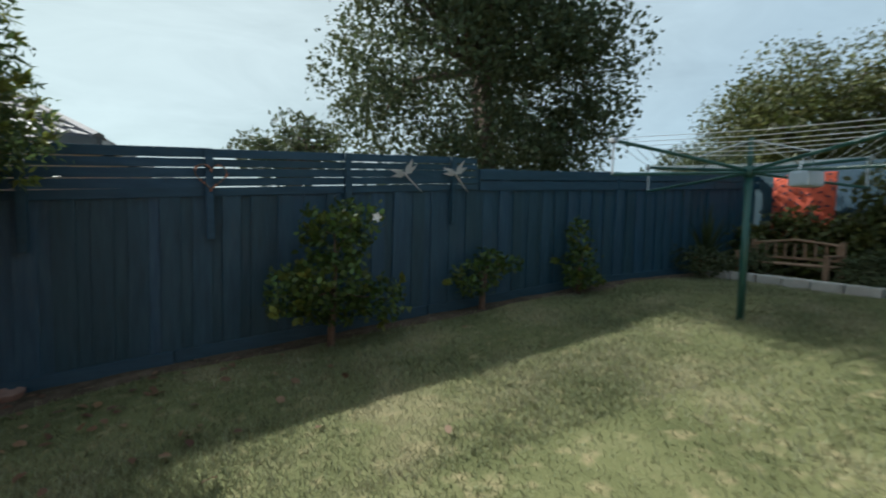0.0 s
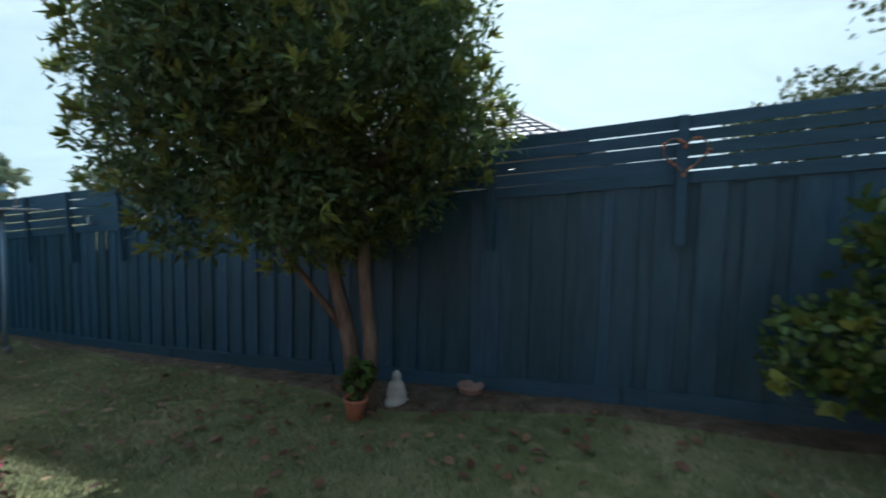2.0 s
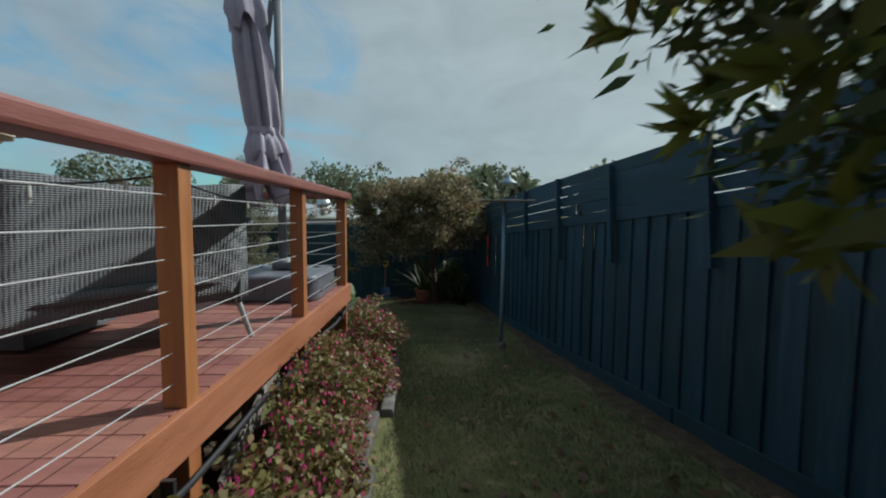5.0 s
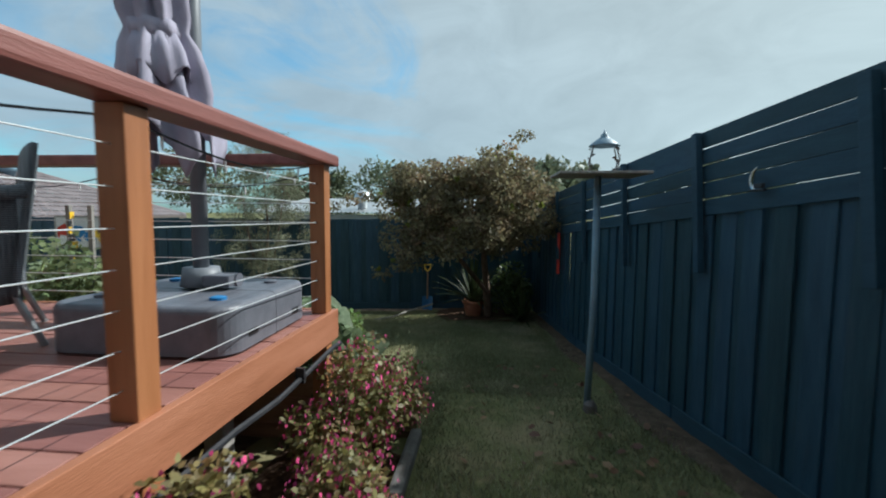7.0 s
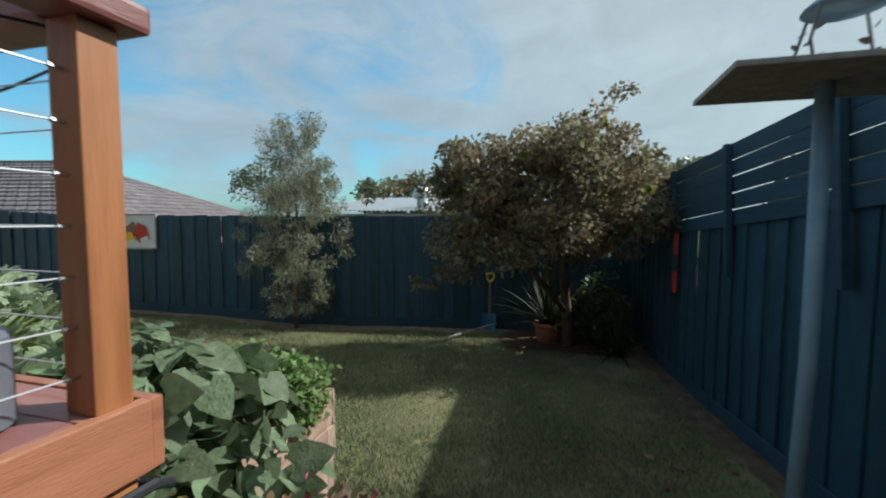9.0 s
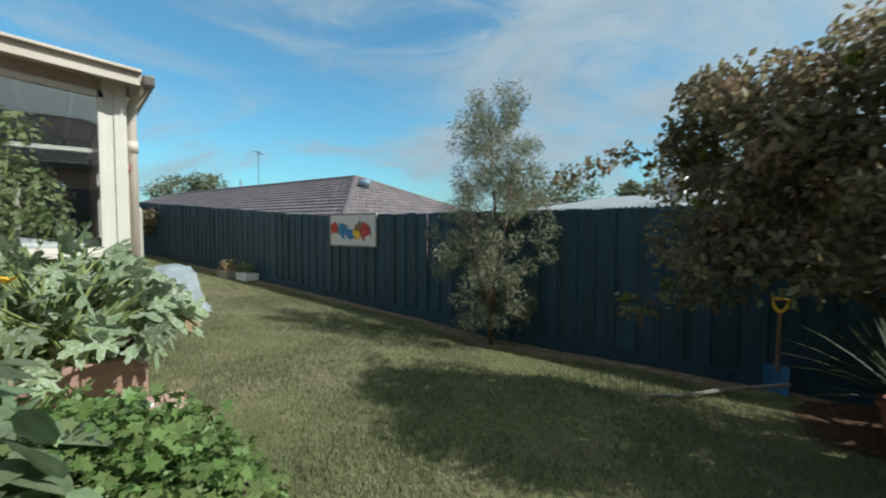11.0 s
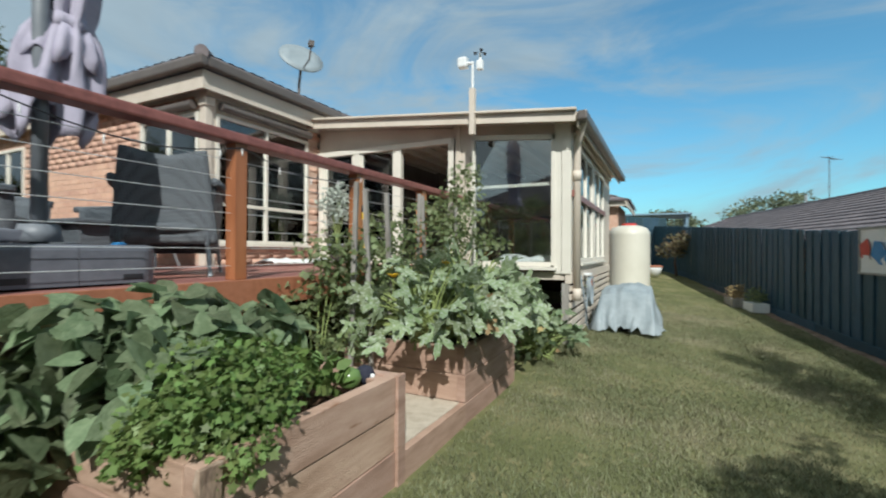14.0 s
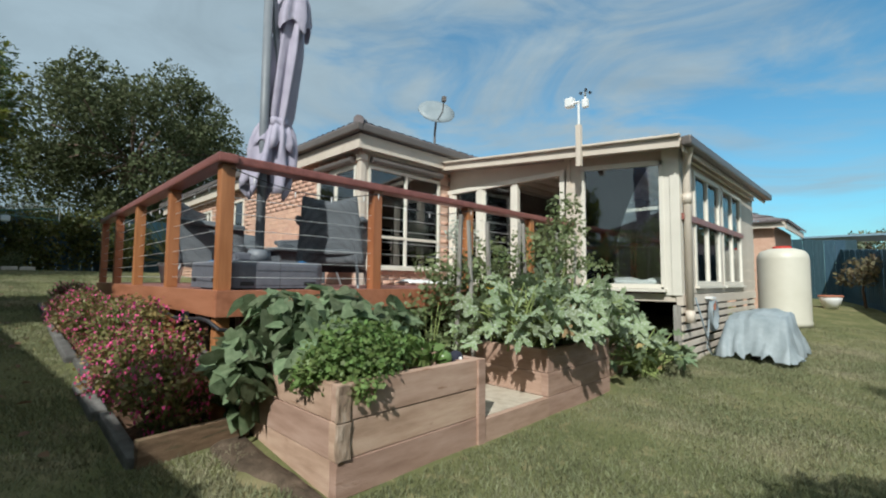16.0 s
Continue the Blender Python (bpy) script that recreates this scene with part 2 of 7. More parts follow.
M_ORANGE_CLOTH = material("red_orange_cloth", [(0.40, 0.06, 0.03), (0.52, 0.10, 0.05)], 0.9, scale=15)
M_DARK_CLOTH = material("black_cloth_marks", [(0.012, 0.015, 0.03), (0.03, 0.03, 0.05)], 0.9, scale=15)
M_GREY_WEED = material("grey_interior_wall", [(0.16, 0.15, 0.14), (0.22, 0.21, 0.20)], 0.8, scale=2)
M_FLOORWOOD = material("indoor_timber_floor", [(0.22, 0.13, 0.08), (0.32, 0.20, 0.12)], 0.4, scale=3, stretch=(6, 0.7, 1))
M_DARKWOOD = material("dark_timber_furniture", [(0.05, 0.035, 0.03), (0.09, 0.06, 0.05)], 0.4, scale=4)
M_YELLOW = material("yellow_plastic", [(0.85, 0.50, 0.02), (0.90, 0.60, 0.05)], 0.4, scale=8)
M_BLUEBLADE = material("blue_enamel", [(0.03, 0.13, 0.32), (0.06, 0.20, 0.42)], 0.4, scale=9)
M_RED = material("red_plastic", [(0.45, 0.03, 0.025), (0.6, 0.06, 0.04)], 0.5, scale=9)
M_BLUE = material("blue_enamel_paint", [(0.02, 0.16, 0.42), (0.05, 0.24, 0.5)], 0.5, scale=9)
M_PINK = material("magenta_petals", [(0.70, 0.05, 0.25), (0.86, 0.16, 0.40)], 0.6, scale=20, island=0.3, translucent=0.25)
M_YPETAL = material("yellow_petals", [(0.85, 0.45, 0.02), (0.9, 0.6, 0.05)], 0.6, scale=20, translucent=0.2)
M_CONCRETE = material("pale_concrete_slab", [(0.38, 0.36, 0.33), (0.50, 0.48, 0.45)], 0.85, scale=9, bump=0.4)
M_SAND = material("sandy_tread", [(0.40, 0.33, 0.26), (0.50, 0.43, 0.345), (0.57, 0.50, 0.42)], 0.9, scale=11, bump=0.5, bump_scale=90)
M_GLASS = glass_material("window_glass")
M_INSIDE = material("ceiling_lining", [(0.62, 0.60, 0.55), (0.70, 0.68, 0.63)], 0.7, scale=3)


def leaf_material(name, a, b, c, translucent=0.3, rough=0.5, var=0.35, scale=3.0, spec=0.4, bump=0.0):
    return material(name, [a, b, c], rough, scale=scale, detail=4, island=var, translucent=translucent, spec=spec, bump=bump, bump_scale=90)


M_LEAF_DARK = leaf_material("dark_evergreen_leaves", (0.042, 0.072, 0.024), (0.08, 0.115, 0.04), (0.13, 0.16, 0.055), 0.38)
M_LEAF_TIP = leaf_material("fresh_leaf_tips", (0.12, 0.145, 0.03), (0.19, 0.21, 0.045), (0.26, 0.265, 0.07), 0.5)
M_LEAF_FAR = leaf_material("grey_green_leaves", (0.055, 0.072, 0.034), (0.09, 0.105, 0.05), (0.13, 0.14, 0.072), 0.3, 0.65, 0.24, 3.0, 0.2)
M_LEAF_GUM = leaf_material("silvery_grey_green_leaves", (0.10, 0.12, 0.07), (0.16, 0.185, 0.115), (0.25, 0.27, 0.18), 0.35, 0.5, 0.35, 3.0, 0.5)
M_LEAF_CITRUS = leaf_material("citrus_leaves", (0.04, 0.075, 0.016), (0.075, 0.115, 0.024), (0.14, 0.17, 0.04))
M_LEAF_MAPLE = leaf_material("bronze_green_leaves", (0.15, 0.125, 0.08), (0.23, 0.20, 0.115), (0.36, 0.235, 0.15), 0.55, var=0.4)
M_LEAF_WATTLE = leaf_material("feathery_grey_green_leaves", (0.17, 0.18, 0.115), (0.26, 0.265, 0.17), (0.37, 0.355, 0.23))
M_LEAF_BEAN = leaf_material("bean_leaves", (0.12, 0.165, 0.085), (0.18, 0.235, 0.13), (0.27, 0.325, 0.195), 0.36, 0.5, 0.4, 22.0, 0.35, 0.5)
M_LEAF_PARSLEY = leaf_material("parsley_leaves", (0.10, 0.165, 0.04), (0.16, 0.235, 0.07), (0.25, 0.325, 0.115), 0.35)
M_LEAF_ZUC = material("silvery_zucchini_leaves", [(0.15, 0.20, 0.085), (0.225, 0.285, 0.145), (0.32, 0.375, 0.235)], 0.55, scale=14, detail=4, island=0.28, translucent=0.25, spec=0.35, bump=0.5, bump_scale=90, spots=(55.0, (0.43, 0.48, 0.40), 0.49, 0.65))
M_OLDWOOD = material("mossy_brown_board", [(0.12, 0.075, 0.045), (0.20, 0.13, 0.08), (0.28, 0.19, 0.125)], 0.85, scale=5, stretch=(1, 1, 6), bump=0.6, objrand=0.15, spots=(7, (0.09, 0.085, 0.045), 0.55, 0.75))
M_TORN = material("torn_bark_edge", [(0.14, 0.09, 0.065), (0.33, 0.24, 0.175), (0.46, 0.37, 0.30)], 0.95, scale=16, detail=7, stretch=(1, 1, 0.35), bump=1.0, bump_scale=40)
M_LEAF_TOMATO = leaf_material("tomato_leaves", (0.12, 0.16, 0.065), (0.19, 0.235, 0.105), (0.30, 0.33, 0.17), 0.42)
M_LEAF_SILVER = leaf_material("silver_white_leaves", (0.34, 0.38, 0.33), (0.46, 0.50, 0.45), (0.58, 0.61, 0.56), 0.25)
M_LEAF_DRY = leaf_material("dry_straw_leaves", (0.28, 0.18, 0.08), (0.38, 0.27, 0.13), (0.46, 0.36, 0.20))
M_LEAF_FUCHSIA = leaf_material("small_shrub_leaves", (0.12, 0.12, 0.042), (0.20, 0.165, 0.06), (0.36, 0.19, 0.105))
M_LEAF_RED = leaf_material("reddish_shrub_leaves", (0.075, 0.056, 0.03), (0.13, 0.085, 0.045), (0.22, 0.095, 0.062))
M_LEAF_HEDGE = leaf_material("hedge_leaves", (0.045, 0.06, 0.016), (0.085, 0.095, 0.024), (0.16, 0.14, 0.04))
M_LEAF_YUCCA = leaf_material("strap_leaves", (0.035, 0.055, 0.022), (0.065, 0.085, 0.035), (0.12, 0.125, 0.06))
M_STEM = material("green_stems", [(0.18, 0.23, 0.07), (0.30, 0.35, 0.13)], 0.6, scale=9)
M_FALLEN = leaf_material("fallen_dry_leaves", (0.10, 0.05, 0.03), (0.19, 0.10, 0.06), (0.30, 0.20, 0.13))


# ---- building helpers ----
def thing(name, x, y, z, label, category, rz=0.0, group="", kind=""):
    ob = new(name)
    ob.empty_display_size = 0.2
    ob.matrix_basis = pose(x, y, z, 0, 0, rz)
    return tagged(ob, label, category, group, kind)


def finish(me, mat, smooth=False):
    me.materials.append(mat)
    if smooth:
        me.polygons.foreach_set("use_smooth", [True] * len(me.polygons))
    return me


def part(name, bm, mat, parent=None, label="", smooth=False, kind=""):
    """Link a bmesh (freed) or a mesh as one object under a thing or part."""
    if isinstance(bm, bmesh.types.BMesh):
        me = bpy.data.meshes.new(name)
        bm.to_mesh(me)
        bm.free()
        finish(me, mat, smooth)
    else:
        me = bm
    ob = new(name, me)
    if parent:
        ob.parent = parent
    return tagged(ob, label, kind=kind)


def structure(name, bm, mat, label, category, smooth=False):
    return tagged(part(name, bm, mat, None, "", smooth), label, category, "", "structure")


def box(bm, x0, x1, y0, y1, z0, z1, bevel=0.0, m=None):
    """An axis-aligned box in bm, edges bevelled, moved by m."""
    r = bmesh.ops.create_cube(bm, size=1)
    vs = r["verts"]
    mat = Matrix.Translation(((x0 + x1) / 2, (y0 + y1) / 2, (z0 + z1) / 2)) @ Matrix.Diagonal((abs(x1 - x0), abs(y1 - y0), abs(z1 - z0), 1))
    bmesh.ops.transform(bm, matrix=mat, verts=vs)
    if bevel:
        es = list({e for v in vs for e in v.link_edges})
        g = bmesh.ops.bevel(bm, geom=es, offset=bevel, segments=2, affect="EDGES", profile=0.6)
        vs = list({v for f in g["faces"] for v in f.verts} | {v for v in vs if v.is_valid})
    if m is not None:
        bmesh.ops.transform(bm, matrix=m, verts=vs)
    return vs


def boxes(*rows, bevel=0.0):
    bm = bmesh.new()
    for r in rows:
        box(bm, *r, bevel=bevel)
    return bm


def bar(bm, a, b, w, h, bevel=0.0):
    """A squared bar from a to b, w wide and h high."""
    a, b = Vector(a), Vector(b)
    d = b - a
    q = d.to_track_quat("X", "Z").to_matrix().to_4x4()
    return box(bm, 0, d.length, -w / 2, w / 2, -h / 2, h / 2, bevel, Matrix.Translation(a) @ q)


def tube(bm, points, radii, sides=8, caps=True):
    """A round tube through points with a radius at each."""
    pts = [Vector(p) for p in points]
    if not hasattr(radii, "__len__"):
        radii = [radii] * len(pts)
    rings, up = [], None
    for i, p in enumerate(pts):
        d = (pts[min(i + 1, len(pts) - 1)] - pts[max(i - 1, 0)]).normalized()
        if up is None:
            up = d.orthogonal().normalized()
        u = (up - d * up.dot(d)).normalized()
        up = u
        w = d.cross(u)
        rings.append([bm.verts.new(p + radii[i] * (math.cos(a) * u + math.sin(a) * w)) for a in (2 * math.pi * k / sides for k in range(sides))])
    for r0, r1 in zip(rings, rings[1:]):
        for k in range(sides):
            bm.faces.new((r0[k], r0[(k + 1) % sides], r1[(k + 1) % sides], r1[k]))
    if caps:
        bm.faces.new(rings[0][::-1])
        bm.faces.new(rings[-1])
    return bm


def lathe(bm, profile, sides=24, wobble=None, cap=True):
    """A body of revolution; wobble(angle, i) scales the radius."""
    rings = []
    for i, (r, z) in enumerate(profile):
        rings.append([bm.verts.new((r * (wobble(a, i) if wobble else 1) * math.cos(a), r * (wobble(a, i) if wobble else 1) * math.sin(a), z)) for a in (2 * math.pi * k / sides for k in range(sides))])
    for r0, r1 in zip(rings, rings[1:]):
        for k in range(sides):
            bm.faces.new((r0[k], r0[(k + 1) % sides], r1[(k + 1) % sides], r1[k]))
    if cap:
        bm.faces.new(rings[0][::-1])
        bm.faces.new(rings[-1])
    return bm


def raw_mesh(name, verts, faces, mat, smooth=False):
    me = bpy.data.meshes.new(name)
    v, f = np.asarray(verts, np.float32), np.asarray(faces, np.int32)
    k = f.shape[1]
    me.vertices.add(len(v))
    me.vertices.foreach_set("co", v.ravel())
    me.loops.add(f.size)
    me.loops.foreach_set("vertex_index", f.ravel())
    me.polygons.add(len(f))
    me.polygons.foreach_set("loop_start", np.arange(0, f.size, k, dtype=np.int32))
    me.polygons.foreach_set("loop_total", np.full(len(f), k, np.int32))
    me.update(calc_edges=True)
    me.validate()
    return finish(me, mat, smooth)


rng = np.random.default_rng(7)


def unit(v):
    return v / np.maximum(np.linalg.norm(v, axis=-1, keepdims=True), 1e-6)


LEAF_SHAPES = {
    "needle": [(0, 0, 0), (0.07, 0.4, 0.02), (0, 1, -0.1), (-0.07, 0.4, 0.02)],
    "blade": [(0, 0, 0), (0.16, 0.35, 0.03), (0, 1, -0.08), (-0.16, 0.35, 0.03)],
    "oval": [(0, 0, 0), (0.30, 0.3, 0.06), (0.24, 0.72, 0.02), (0, 1, -0.1), (-0.24, 0.72, 0.02), (-0.30, 0.3, 0.06)],
    "heart": [(0, 0.04, 0), (0.22, -0.1, 0.05), (0.46, 0.12, 0.10), (0.42, 0.45, 0.04), (0.18, 0.82, -0.10), (0, 1, -0.2), (-0.18, 0.82, -0.10), (-0.42, 0.45, 0.04), (-0.46, 0.12, 0.10), (-0.22, -0.1, 0.05)],
    "trefoil": [(0, 0, 0), (0.14, 0.28, 0.02), (0.46, 0.34, 0.05), (0.26, 0.58, 0), (0.18, 0.96, -0.06), (0, 0.76, 0.02), (-0.18, 0.96, -0.06), (-0.26, 0.58, 0), (-0.46, 0.34, 0.05), (-0.14, 0.28, 0.02)],
}


def deep_lobes(n=5, cut=0.42):
    """Outline of a leaf with n pointed, toothed lobes, folded up along its midrib."""
    out = [(0.0, 0.10, 0.0)]
    for k in range(n):
        a = radians(-118 + 236 * k / (n - 1))
        reach = 0.50 + 0.14 * math.cos(a)
        for da, q in ((-17, 0.60), (-11, 0.86), (-7, 0.80), (0, 1.0), (7, 0.80), (11, 0.86), (17, 0.60)):
            b = a + radians(da)
            out.append((reach * q * math.sin(b), 0.36 + reach * q * math.cos(b), 0.34 * abs(reach * q * math.sin(b)) - 0.16 * q * max(0, math.cos(b)) + (0.03 if da in (-17, 17) else 0)))
        if k < n - 1:
            b = a + radians(118 / (n - 1))
            out.append((reach * cut * math.sin(b), 0.36 + reach * cut * math.cos(b), 0.06))
    return out


LEAF_SHAPES["zucchini"] = deep_lobes()


def leaves(name, pos, direction, normal, size, shape, mat):
    """One mesh of many small leaves: place, direction of growth, facing and length of each."""
    s = np.array(LEAF_SHAPES[shape], float)
    n = len(pos)
    d = unit(direction)
    w = unit(np.cross(d, normal))
    u = np.cross(w, d)
    size = np.broadcast_to(np.asarray(size, float), (n,))
    v = pos[:, None, :] + size[:, None, None] * (s[None, :, 0:1] * w[:, None, :] + s[None, :, 1:2] * d[:, None, :] + s[None, :, 2:3] * u[:, None, :])
    k = len(s)
    f = np.arange(n * k).reshape(n, k)
    return raw_mesh(name, v.reshape(-1, 3), f, mat)


def blob_points(n, centres, radii, shell=0.55):
    """Points in ellipsoid clumps, denser towards the outside; gives points and outward directions."""
    c, r = np.asarray(centres, float), np.asarray(radii, float)
    if r.ndim == 1:
        r = np.repeat(r[:, None], 3, 1)
    w = r.prod(1) ** (2 / 3)
    i = rng.choice(len(c), n, p=w / w.sum())
    o = unit(rng.normal(size=(n, 3)))
    k = shell + (1 - shell) * rng.random(n) ** 0.6
    k *= 1 + 0.12 * rng.normal(size=n)
    return c[i] + o * r[i] * k[:, None], o


def crown_clumps(n, centre, radius, size, flat=1.0, seed=0):
    """Clump centres over an ellipsoid, with uneven size."""
    g = np.random.default_rng(seed)
    o = unit(g.normal(size=(n, 3)))
    k = 0.35 + 0.65 * g.random(n) ** 0.5
    c = np.asarray(centre) + o * np.asarray(radius) * k[:, None]
    r = size * (0.6 + 0.8 * g.random(n))
    return c, np.stack([r, r, r * flat], 1)


def smooth_steps(x, xs, zs):
    return np.interp(x, xs, zs)


GX = (-40, -13, -10, -7.5, -4.2, -1, 0, 3.2, 5.3, 7, 9, 14, 40)
GZ = (-1.0, -0.72, -0.59, -0.41, -0.13, 0.22, 0.31, 0.60, 0.76, 0.80, 0.82, 0.9, 0.9)


def ground_z(x, y):
    """Height of the sloping yard."""
    return np.interp(x, GX, GZ) + 0.045 * np.clip(-np.asarray(y, float) - 2, 0, 12)


def gz(x, y):
    return float(ground_z(x, y))


def nf(x):
    """Line of the north fence."""
    return 3.55 + 0.0936 * (x + 7.3)


def wf(y):
    """Line of the west fence."""
    return -12.65 - 0.1833 * (y - 1)


def tree(name, base, trunks, clumps, n, size, shape, mat, label, limb_r=0.03, tips=None, bark=None, droop=0.0, jitter=0.9):
    """A tapered trunk with limbs to the clumps and a crown of many leaves."""
    x, y = base
    z = gz(x, y)
    t = thing(name, x, y, z, label, "tree" if "tree" in name else "shrub")
    off = np.array([x, y, z])
    c, r = clumps
    c = c - off
    bm = bmesh.new()
    for pts, radii in trunks:
        tube(bm, pts, radii, 9)
    top = np.array([p[-1] for p, _ in trunks], float)
    order = np.argsort(-r[:, 0])[:24]
    for i in order:
        j = np.argmin(np.linalg.norm(top - c[i], axis=1))
        a, b = Vector(top[j]), Vector(c[i])
        mid = a.lerp(b, 0.5) + Vector(rng.normal(size=3) * 0.12 * (b - a).length)
        tube(bm, [a, mid, b], [limb_r, limb_r * 0.6, limb_r * 0.2], 5)
    part("trunk", bm, bark or M_BARK, t, "rough brown bark", True)
    p, o = blob_points(n, c, r)
    nrm = unit(o + rng.normal(size=(n, 3)) * 0.7)
    d = unit(o * 0.5 + rng.normal(size=(n, 3)) * jitter + np.array([0, 0, -droop]))
    part("crown", leaves("crown", p, d, nrm, size * (0.6 + 0.8 * rng.random(n)), shape, mat), mat, t)
    if tips:
        m2, cnt = tips
        k = 14
        p, o = blob_points(cnt // k, c, r * 1.02, 0.97)
        p, o = np.repeat(p, k, 0), np.repeat(o, k, 0)
        p = p + o * (0.06 * rng.random(len(p)))[:, None]
        d = unit(o * 0.8 + np.array([0, 0, 0.35]) + rng.normal(size=(len(p), 3)) * 0.55)
        part("young_foliage", leaves("young_foliage", p, d, unit(rng.normal(size=(len(p), 3))), size * (0.9 + 0.7 * rng.random(len(p))), shape, m2), m2, t, "yellow-green new growth", kind="stuff")
    return t


# ---- ground ----
def ground_sheet():
    """One sheet, fine in the yard and coarse towards the horizon."""
    xs = np.concatenate([[-900, -300, -100, -40, -25], np.arange(-16, 11.01, 0.25), [14, 25, 60, 200, 900]])
    ys = np.concatenate([[-900, -300, -100, -40, -22], np.arange(-14, 7.01, 0.25), [10, 18, 50, 200, 900]])
    X, Y = np.meshgrid(xs, ys, indexing="ij")
    near = (np.abs(X + 3) < 14) & (np.abs(Y + 3) < 12)
    Z = ground_z(X, Y) + np.where(near, 0.012 * np.sin(X * 2.3 + 1.1 * np.sin(Y * 1.7)) * np.cos(Y * 2.9), 0)
    far = np.maximum(np.abs(X), np.abs(Y))
    Z = np.where(far > 30, Z - 0.4, Z)
    nx, ny = X.shape
    i = np.arange(nx * ny).reshape(nx, ny)
    f = np.stack([i[:-1, :-1], i[1:, :-1], i[1:, 1:], i[:-1, 1:]], -1).reshape(-1, 4)
    return raw_mesh("ground", np.stack([X, Y, Z], -1).reshape(-1, 3), f, M_LAWN, True)


structure("ground", ground_sheet(), M_LAWN, "patchy mown lawn on gently sloping ground", "lawn")


def strip(name, pts, mat, label, lift=0.02):
    """A low uneven mound of earth following the ground, through rows of (x, y0, y1)."""
    bm = bmesh.new()
    rows = []
    for x, y0, y1 in pts:
        row = []
        for k in range(7):
            f = k / 6
            y = y0 + (y1 - y0) * f
            e = lift * (1 - abs(2 * f - 1) ** 3) + 0.004
            row.append(bm.verts.new((x, y, gz(x, y) + e + 0.006 * math.sin(x * 9 + k * 2.1) - (0.02 if k in (0, 6) else 0))))
        rows.append(row)
    for a, b in zip(rows, rows[1:]):
        for k in range(6):
            bm.faces.new((a[k], b[k], b[k + 1], a[k + 1]))
    bmesh.ops.recalc_face_normals(bm, faces=bm.faces)
    return structure(name, bm, mat, label, "soil", True)


# earth at the fence foot, with the fence's shade put into its colour
strip("soil_under_fence", [(x, nf(x) - 0.28 - 0.3 * max(0, 1 - abs(x + 2.0) / 1.6) - 0.06 * math.sin(x * 3.1), nf(x) + 0.05) for x in np.arange(-12.3, 8, 0.35)], M_EARTH, "bare brown earth along the foot of the fence, darkened for shade")
# earth round the slender tree and along the west fence
bm = bmesh.new()
rows = []
for y in np.arange(-11.5, 2.6, 0.3):
    w = 0.22 + 0.55 * max(0, 1 - abs(y + 1.6) / 1.5) + 0.05 * math.sin(y * 4)
    rows.append([bm.verts.new((wf(y) + w * k / 4, y, gz(wf(y), y) + (0.022 if 0 < k < 4 else -0.02) + 0.005 * math.sin(y * 7 + k))) for k in range(5)])
for a, b in zip(rows, rows[1:]):
    for k in range(4):
        bm.faces.new((a[k], a[k + 1], b[k + 1], b[k]))
bmesh.ops.recalc_face_normals(bm, faces=bm.faces)
structure("soil_west", bm, M_BARE, "pale bare earth below the slender tree", "soil", True)
# bare earth whose dark colour includes the shade under the deck
strip("under_deck_soil", [(x, -1.75, 0.76) for x in np.arange(-6.9, -0.9, 0.3)], M_EARTH, "dry bare earth below the deck, its colour darkened for the shade there", 0.03)
# dark strip laid in the corner to stand in for the tree's deep shade
strip("corner_shade_soil", [(x, 0.9 + 0.5 * abs(x + 12.2), 3.05) for x in np.arange(-12.7, -11.45, 0.2)], M_SOIL, "dark earth put under the corner tree in place of its deep shade", 0.03)
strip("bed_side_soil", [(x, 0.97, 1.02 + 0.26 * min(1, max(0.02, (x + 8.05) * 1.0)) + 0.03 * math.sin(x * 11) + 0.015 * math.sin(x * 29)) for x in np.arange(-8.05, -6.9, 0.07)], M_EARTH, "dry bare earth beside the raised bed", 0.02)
strip("garden_bed_soil", [(x, 0.75 - 0.03 * (x + 6.75), 1.60) for x in np.arange(-6.75, -1.2, 0.3)], M_SOIL, "dark mulch in the bed beside the deck", 0.05)

# ---- north fence ----
PAL = 0.115


def paling_mesh(name, w, h, t=0.016):
    """A rough-sawn upright board with chamfered faces; its foot at z = 0."""
    bm = bmesh.new()
    box(bm, -w / 2, w / 2, -t / 2, t / 2, 0, h, 0.003)
    me = bpy.data.meshes.new(name)
    bm.to_mesh(me)
    bm.free()
    return finish(me, M_FENCE)


def north_top(x):
    return float(np.interp(x, (-13.2, -10.0, -7.3, -6.3, 9.0), (1.36, 1.56, 1.72, 1.74, 2.716)))


def pal_top(x):
    return 1.76 + 0.08 * x if x < 2.66 else 2.02 + 0.062 * x


north = thing("fence_north", 0, 0, 0, "navy painted paling fence with horizontal slats above", "fence", kind="structure")
ANG = math.degrees(math.atan(0.0936))
prng = random.Random(3)
short, tall = paling_mesh("paling", PAL + 0.03, 1.56), paling_mesh("paling", PAL + 0.03, 1.72)
x = -13.15
i = 0
while x < 8.9:
    h = 1.72 if x > 2.66 else 1.56
    ob = part("paling", tall if x > 2.66 else short, M_FENCE, north)
    lift = 0.0175 if i % 2 else 0.0
    ob.matrix_basis = pose(x, nf(x) - lift, pal_top(x) - h + prng.uniform(-0.008, 0.008), prng.uniform(-0.4, 0.4), prng.uniform(-0.35, 0.35), ANG + prng.uniform(-0.5, 0.5))
    x += PAL
    i += 1
